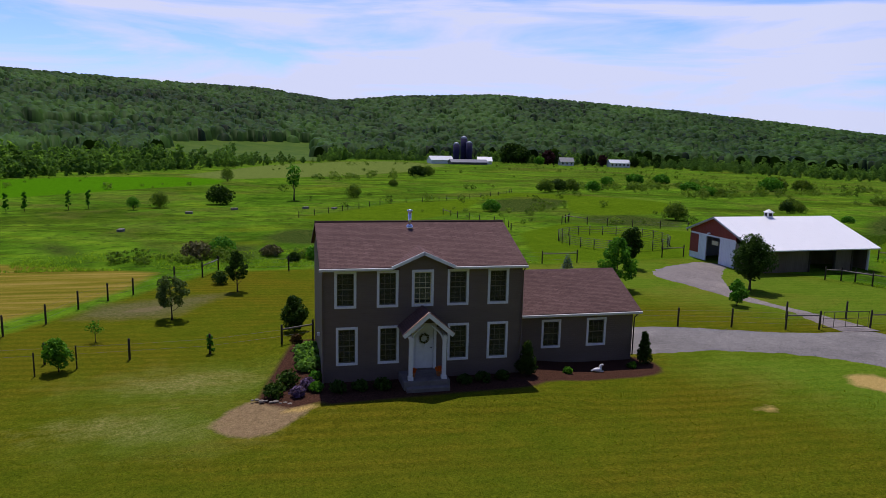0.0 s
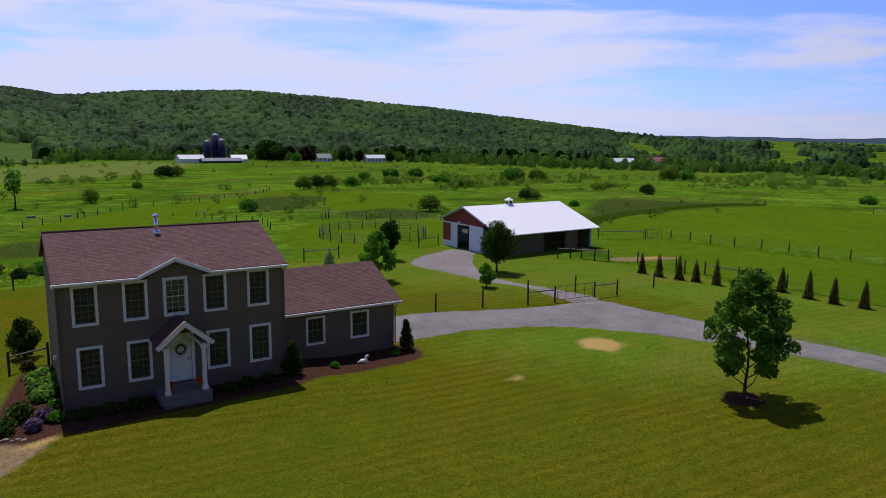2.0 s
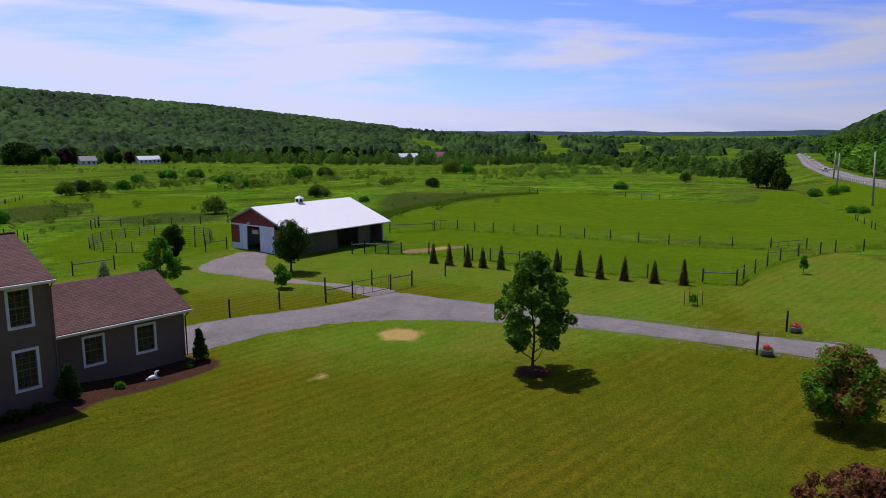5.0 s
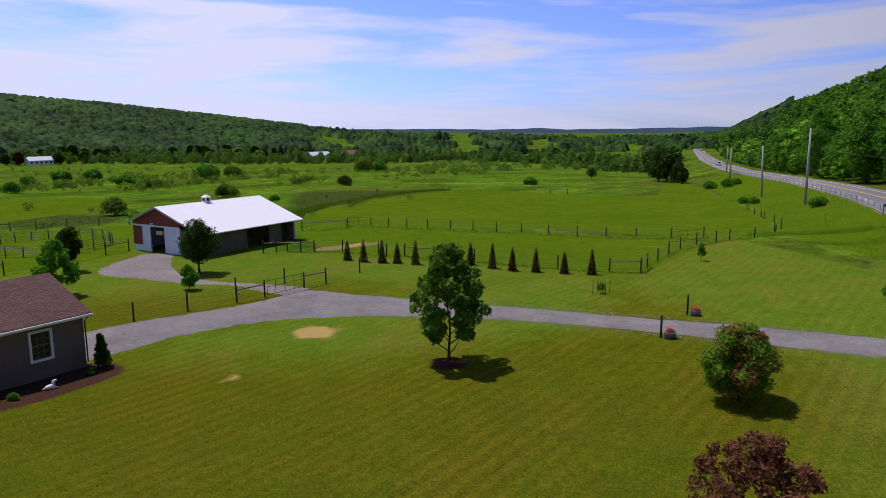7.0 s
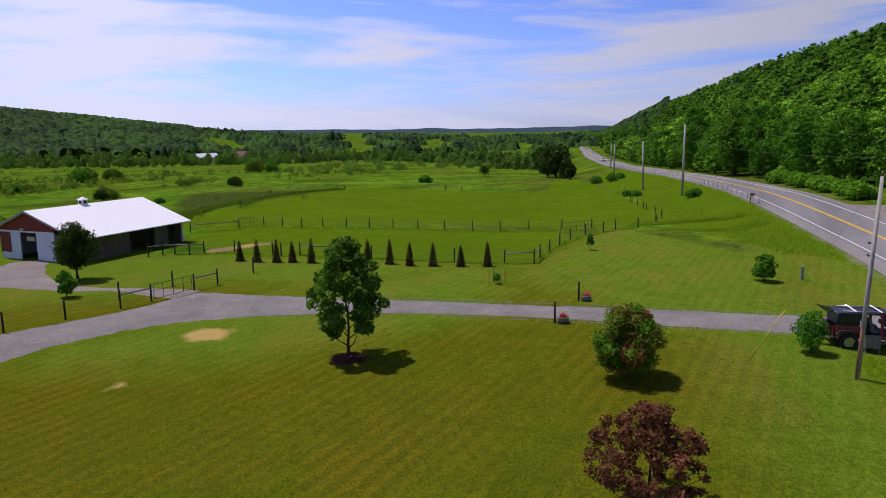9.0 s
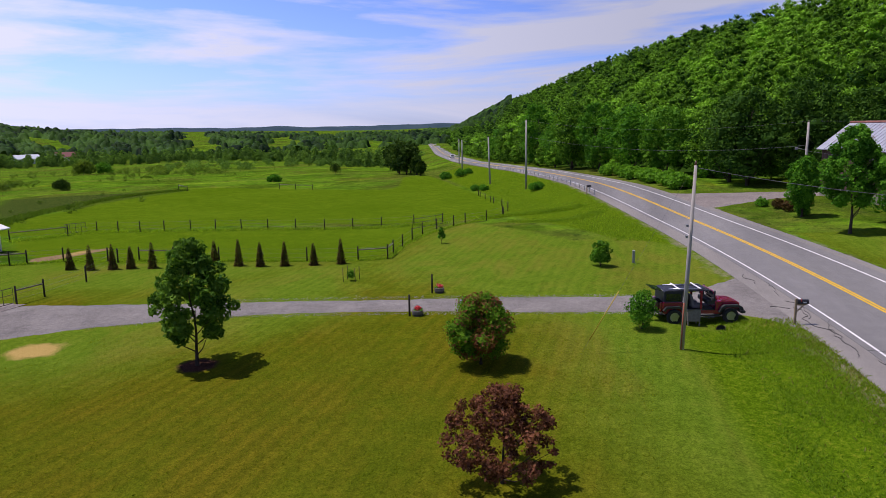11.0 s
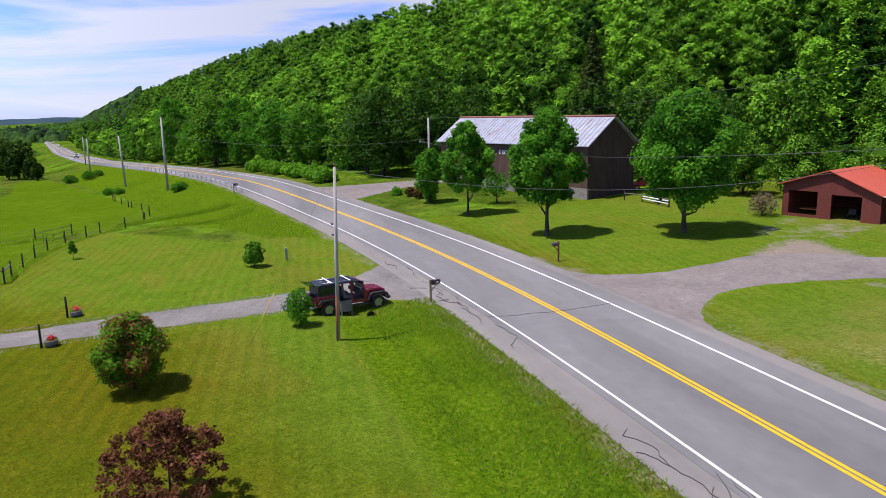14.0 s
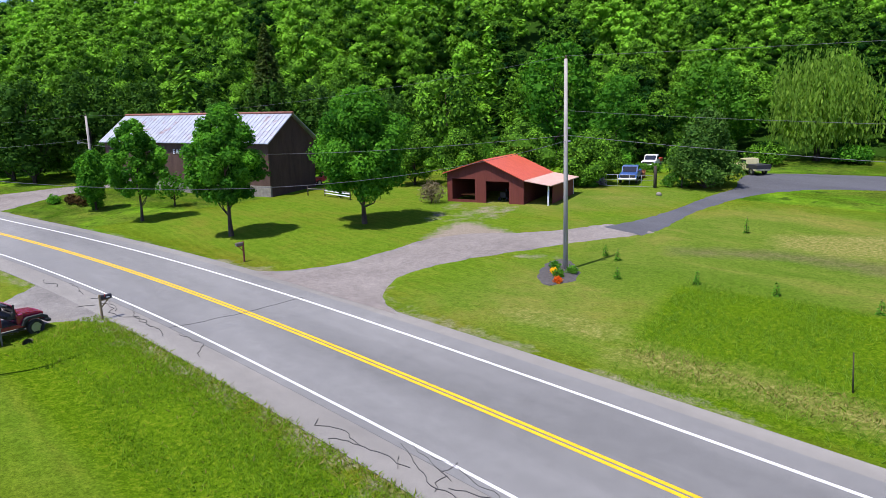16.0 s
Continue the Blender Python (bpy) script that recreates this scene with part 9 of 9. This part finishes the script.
rg = np.random.default_rng(901)
GRASS_BLADE = leaf_mat("tall_grass_blade", (0.130, 0.235, 0.014), (0.245, 0.375, 0.032), 0.6)
LAWN_BLADE = leaf_mat("lawn_blade", (0.085, 0.140, 0.002), (0.200, 0.215, 0.008), 0.5)
GRASS_DRY = leaf_mat("dry_grass_blade", (0.12, 0.14, 0.02), (0.36, 0.30, 0.11), 0.35)
n = 44000
px = rg.random(n) * 50 - 14
py = road_y(px) + 5.35 + rg.random(n) * (3.9 + 0.6 * np.sin(px * 0.4) + np.clip((14 - px) * 0.12, 0, 1.5) + 0.5 * np.abs(rg.normal(size=n)))
ok = np.array([noise.noise(Vector((x * 0.35, y * 0.5, 1.7))) > -0.55 + 0.6 * rg.random() for x, y in zip(px, py)])
tufts("roadside_grass", np.stack([px, py], 1)[ok], 0.13, 0.045, GRASS_BLADE, "tall unmown green grass on the road bank", 902)
sel = rg.random(n) < 0.12 * np.clip(2.2 - (py - road_y(px) - 5.3), 0.15, 2.5)
tufts("dry_grass", np.stack([px, py], 1)[sel], 0.16, 0.04, GRASS_DRY, "dry straw-coloured grass along the pavement edge", 903)
n = 60000
px = rg.random(n) * 52 - 28
py = road_y(px) - 5.4 - rg.random(n) * 14
ok = np.array([noise.noise(Vector((x * 0.25, y * 0.4, 5.1))) > -0.3 + 0.7 * rg.random() for x, y in zip(px, py)]) & (py > -67.3) & (px < 13.4 - (py + 55) * 0.32)
tufts("meadow_grass", np.stack([px, py], 1)[ok], 0.17, 0.028, leaf_mat("meadow_blade", (0.120, 0.240, 0.018), (0.240, 0.370, 0.050), 0.55), "long uncut green grass on the far bank", 904)
sel = (rg.random(n) < 0.5) & (np.abs(py - road_y(px) + 8.2) < 0.9 + 0.5 * np.sin(px * 1.3)) & (px < 13.8)
tufts("dry_grass", np.stack([px, py], 1)[sel], 0.14, 0.05, GRASS_DRY, "dry straw-coloured grass along the far road edge", 905)
n = 15000
px = 60 + rg.random(n) * 76
py = road_y(px) + 6.6 + rg.random(n) * (4 + 7 * np.clip((px - 60) / 30, 0, 1))
ok = np.array([noise.noise(Vector((x * 0.12, y * 0.2, 8.1))) > -0.4 + 0.6 * rg.random() for x, y in zip(px, py)])
tufts("bank_grass", np.stack([px, py], 1)[ok], 0.16, 0.06, GRASS_BLADE, "long green grass on the road embankment", 906)
px, py = rg.random(16000) * 46 - 24, 30.2 + rg.random(16000) ** 1.7 * 9
ok = np.array([noise.noise(Vector((x * 0.2, y * 0.3, 2.1))) > -0.3 + 0.7 * rg.random() for x, y in zip(px, py)])
tufts("field_edge_grass", np.stack([px, py], 1)[ok], 0.20, 0.10, GRASS_BLADE, "long grass and weeds along the field fence", 907)
# the mown lawn's nearest grass
n = 64000
px, py = -12 + 48 * rg.random(n), -34 + 32 * rg.random(n)
ok = (np.hypot(px + 2, py + 32) > 14) & (np.hypot(px + 2, py + 32) < 44) & (py < -2.6) & (np.arctan2(px + 2, py + 32) > -0.45) & (px < 30 + 0.22 * (-py - 5)) & ~((px < 0) & (py > -5.4))
for (cx_, cy_, r_) in ((26.4, -13.4, 1.3), (27.1, -3.7, 2.4), (19.3, -5.7, 0.8)):
    ok &= np.hypot(px - cx_, py - cy_) > r_
tufts("lawn_grass", np.stack([px, py], 1)[ok], 0.05, 0.05, LAWN_BLADE, "short mown green and dry grass of the front lawn", 920)
# paddock fence lines stand in long grass
for k, line in enumerate(([(57.5, 27.1), (64.5, 22.4), (66.2, 15.2), (69.2, 4.3), (72.0, -8.0), (75.4, -14.2)], PADDOCK, [(52.9, -14.6), (61.8, -14.3), (72.0, -16.2), (83, -20)])):
    sp = spline(line, 0.05)
    sp = np.repeat(sp, 3, 0) + rg.normal(size=(len(sp) * 3, 2)) * (0.5 if k == 0 else 0.16)
    tufts("fence_grass", sp, 0.28 if k == 0 else 0.18, 0.10, GRASS_BLADE, "long grass along the paddock fence", 910 + k)
sp = spline([(64, 36), (73.6, 42.4), (91.9, 51.7), (110.7, 56), (121.8, 55.5), (128.9, 53)], 0.04)
sp = np.repeat(sp, 4, 0) + rg.normal(size=(len(sp) * 4, 2)) * 0.55
tufts("bank_grass", sp, 0.42, 0.14, leaf_mat("rank_grass_blade", (0.050, 0.105, 0.010), (0.125, 0.210, 0.024), 0.5), "rank dark grass on the low bank beside the mown field", 915)


def crack(x, y, length, heading, seed, w_=0.035):
    """A tar-sealed crack that wanders along the road."""
    r_ = np.random.default_rng(seed)
    pts, a = [(x, y)], heading
    for _ in range(int(length / 0.25)):
        a = heading + 0.55 * (a - heading) + r_.normal() * (0.35 if length < 7 else 0.12)
        pts.append((pts[-1][0] + 0.25 * math.cos(a), pts[-1][1] + 0.25 * math.sin(a)))
    return strip("tar_crack", np.array(pts), w_, -w_, 0.062, TAR, "dark tar-sealed crack in the asphalt", "road crack")


for k, (x, y, ln, hd, w_) in enumerate(((6.2, -43.8, 5.0, 0.05, 0.026), (8.2, -44.0, 4.5, 0.02, 0.04), (10.0, -43.6, 4.0, 0.0, 0.035), (12.4, -43.7, 3.5, 0.05, 0.03), (11.0, -44.1, 2.5, 0.15, 0.03), (14.5, -43.4, 3.0, 0.0, 0.026), (9.2, -43.3, 1.2, -1.0, 0.025), (10.9, -43.4, 1.0, -1.2, 0.025), (12.6, -43.4, 0.9, -0.9, 0.025), (26.0, -42.8, 4.0, 0.1, 0.025), (30.0, -42.6, 4.5, 0.08, 0.028), (34.0, -42.7, 5.0, 0.12, 0.03), (36.0, -42.2, 4.0, 0.2, 0.03), (38.0, -41.8, 1.2, 1.3, 0.02), (44.0, -41.2, 3.0, 0.22, 0.025), (32.0, -42.7, 4.5, 0.08, 0.022), (41.0, -41.9, 3.5, 0.14, 0.02))):
    crack(x, y, ln, hd, 930 + k, w_ * 0.26)
for k, (x, y) in enumerate(((31.0, -43.3), (8.8, -43.2), (11.6, -44.2))):
    crack(x, y, 7.5 if k == 0 else 0.8, -1.53, 950 + k, 0.02)
# bark-and-stone ring under the young maple, stones at the bed's end
for k in range(14):
    a = k * 0.45
    st_ = bmesh.new()
    bmesh.ops.create_icosphere(st_, subdivisions=1, radius=0.07 + 0.03 * (k % 3))
    so = part("bed_stone", st_, STONE_WALL)
    so.location = (-3.0 + 0.2 * k, -1.25 - 0.09 * k + 0.12 * (k % 2), ground_z(-2, -1.5) + 0.03)
    so.scale = (1.2, 0.9, 0.6)
    tagged(so, "pale edging stone at the end of the mulched bed", "stone", "stones edging the bed")


def loose_stones(name, centre, lefts, rights, count, label, seed, edge=0.6):
    """Single crushed stones strewn over a gravel drive and thickest along its edges."""
    rg_ = np.random.default_rng(seed)
    c = np.asarray(centre, float)
    tang = np.gradient(c, axis=0)
    tang /= np.linalg.norm(tang, axis=1)[:, None]
    side = np.stack([-tang[:, 1], tang[:, 0]], 1)
    k = rg_.integers(0, len(c), count)
    u = rg_.random(count)
    e = np.where(rg_.random(count) < 0.5, 0, 1) + rg_.normal(size=count) * 0.035
    u = np.where(rg_.random(count) < edge, e, u)
    p = c[k] + tang[k] * (rg_.random(count)[:, None] - 0.5) * np.linalg.norm(np.diff(c, axis=0), axis=1).mean() + side[k] * (np.broadcast_to(rights, len(c))[k] + (np.broadcast_to(lefts, len(c)) - np.broadcast_to(rights, len(c)))[k] * u)[:, None] + rg_.normal(size=(count, 2)) * 0.1
    s = 0.018 + 0.03 * rg_.random(count) ** 2
    a = rg_.random(count) * 6.3
    ca, sa = np.cos(a) * s, np.sin(a) * s
    z = land(p[:, 0], p[:, 1]) + 0.018
    o = np.zeros(count)
    base = np.stack([p[:, 0], p[:, 1], z], 1)
    v = np.stack([base + np.stack([ca, sa, o], 1), base + np.stack([-sa, ca, o], 1), base + np.stack([-ca, -sa, o], 1), base + np.stack([sa * 0.8, -ca * 0.8, o], 1), base + np.stack([ca * 0.2, sa * 0.2, s * 0.9], 1)], 1)
    f = np.array([(0, 1, 4), (1, 2, 4), (2, 3, 4), (3, 0, 4)])[None] + (np.arange(count) * 5)[:, None, None]
    ob = mesh_np(name, v.reshape(-1, 3), f.reshape(-1, 3), LOOSE_STONE)
    return tagged(ob, label, "gravel", kind="stuff")


LOOSE_STONE = worn("loose_stone", (0.16, 0.15, 0.145), (0.34, 0.325, 0.31), 18, 0.9, 0, 60, 0.1)
loose_stones("drive_gravel", DRIVE, 2.0, -2.0, 6000, "loose pale crushed stone strewn over the driveway", 971, 0.5)

# long weeds along the two ditches below the road bank
for k, line in enumerate(([(79.8, -18.1), (81.7, -20.9), (82.7, -24.9), (83.8, -27.6), (85.6, -29.2)], [(75.1, -22.1), (73.9, -25.6), (74.6, -28.6), (77.4, -30.4), (79.8, -31.6)])):
    sp = spline(line, 0.05)
    sp = np.repeat(sp, 12, 0) + rg.normal(size=(len(sp) * 12, 2)) * (0.35 if k == 0 else 0.45)
    tufts("ditch_grass", sp, 0.34 if k == 0 else 0.22, 0.08, GRASS_BLADE, "tall weeds standing along a field ditch", 960 + k)
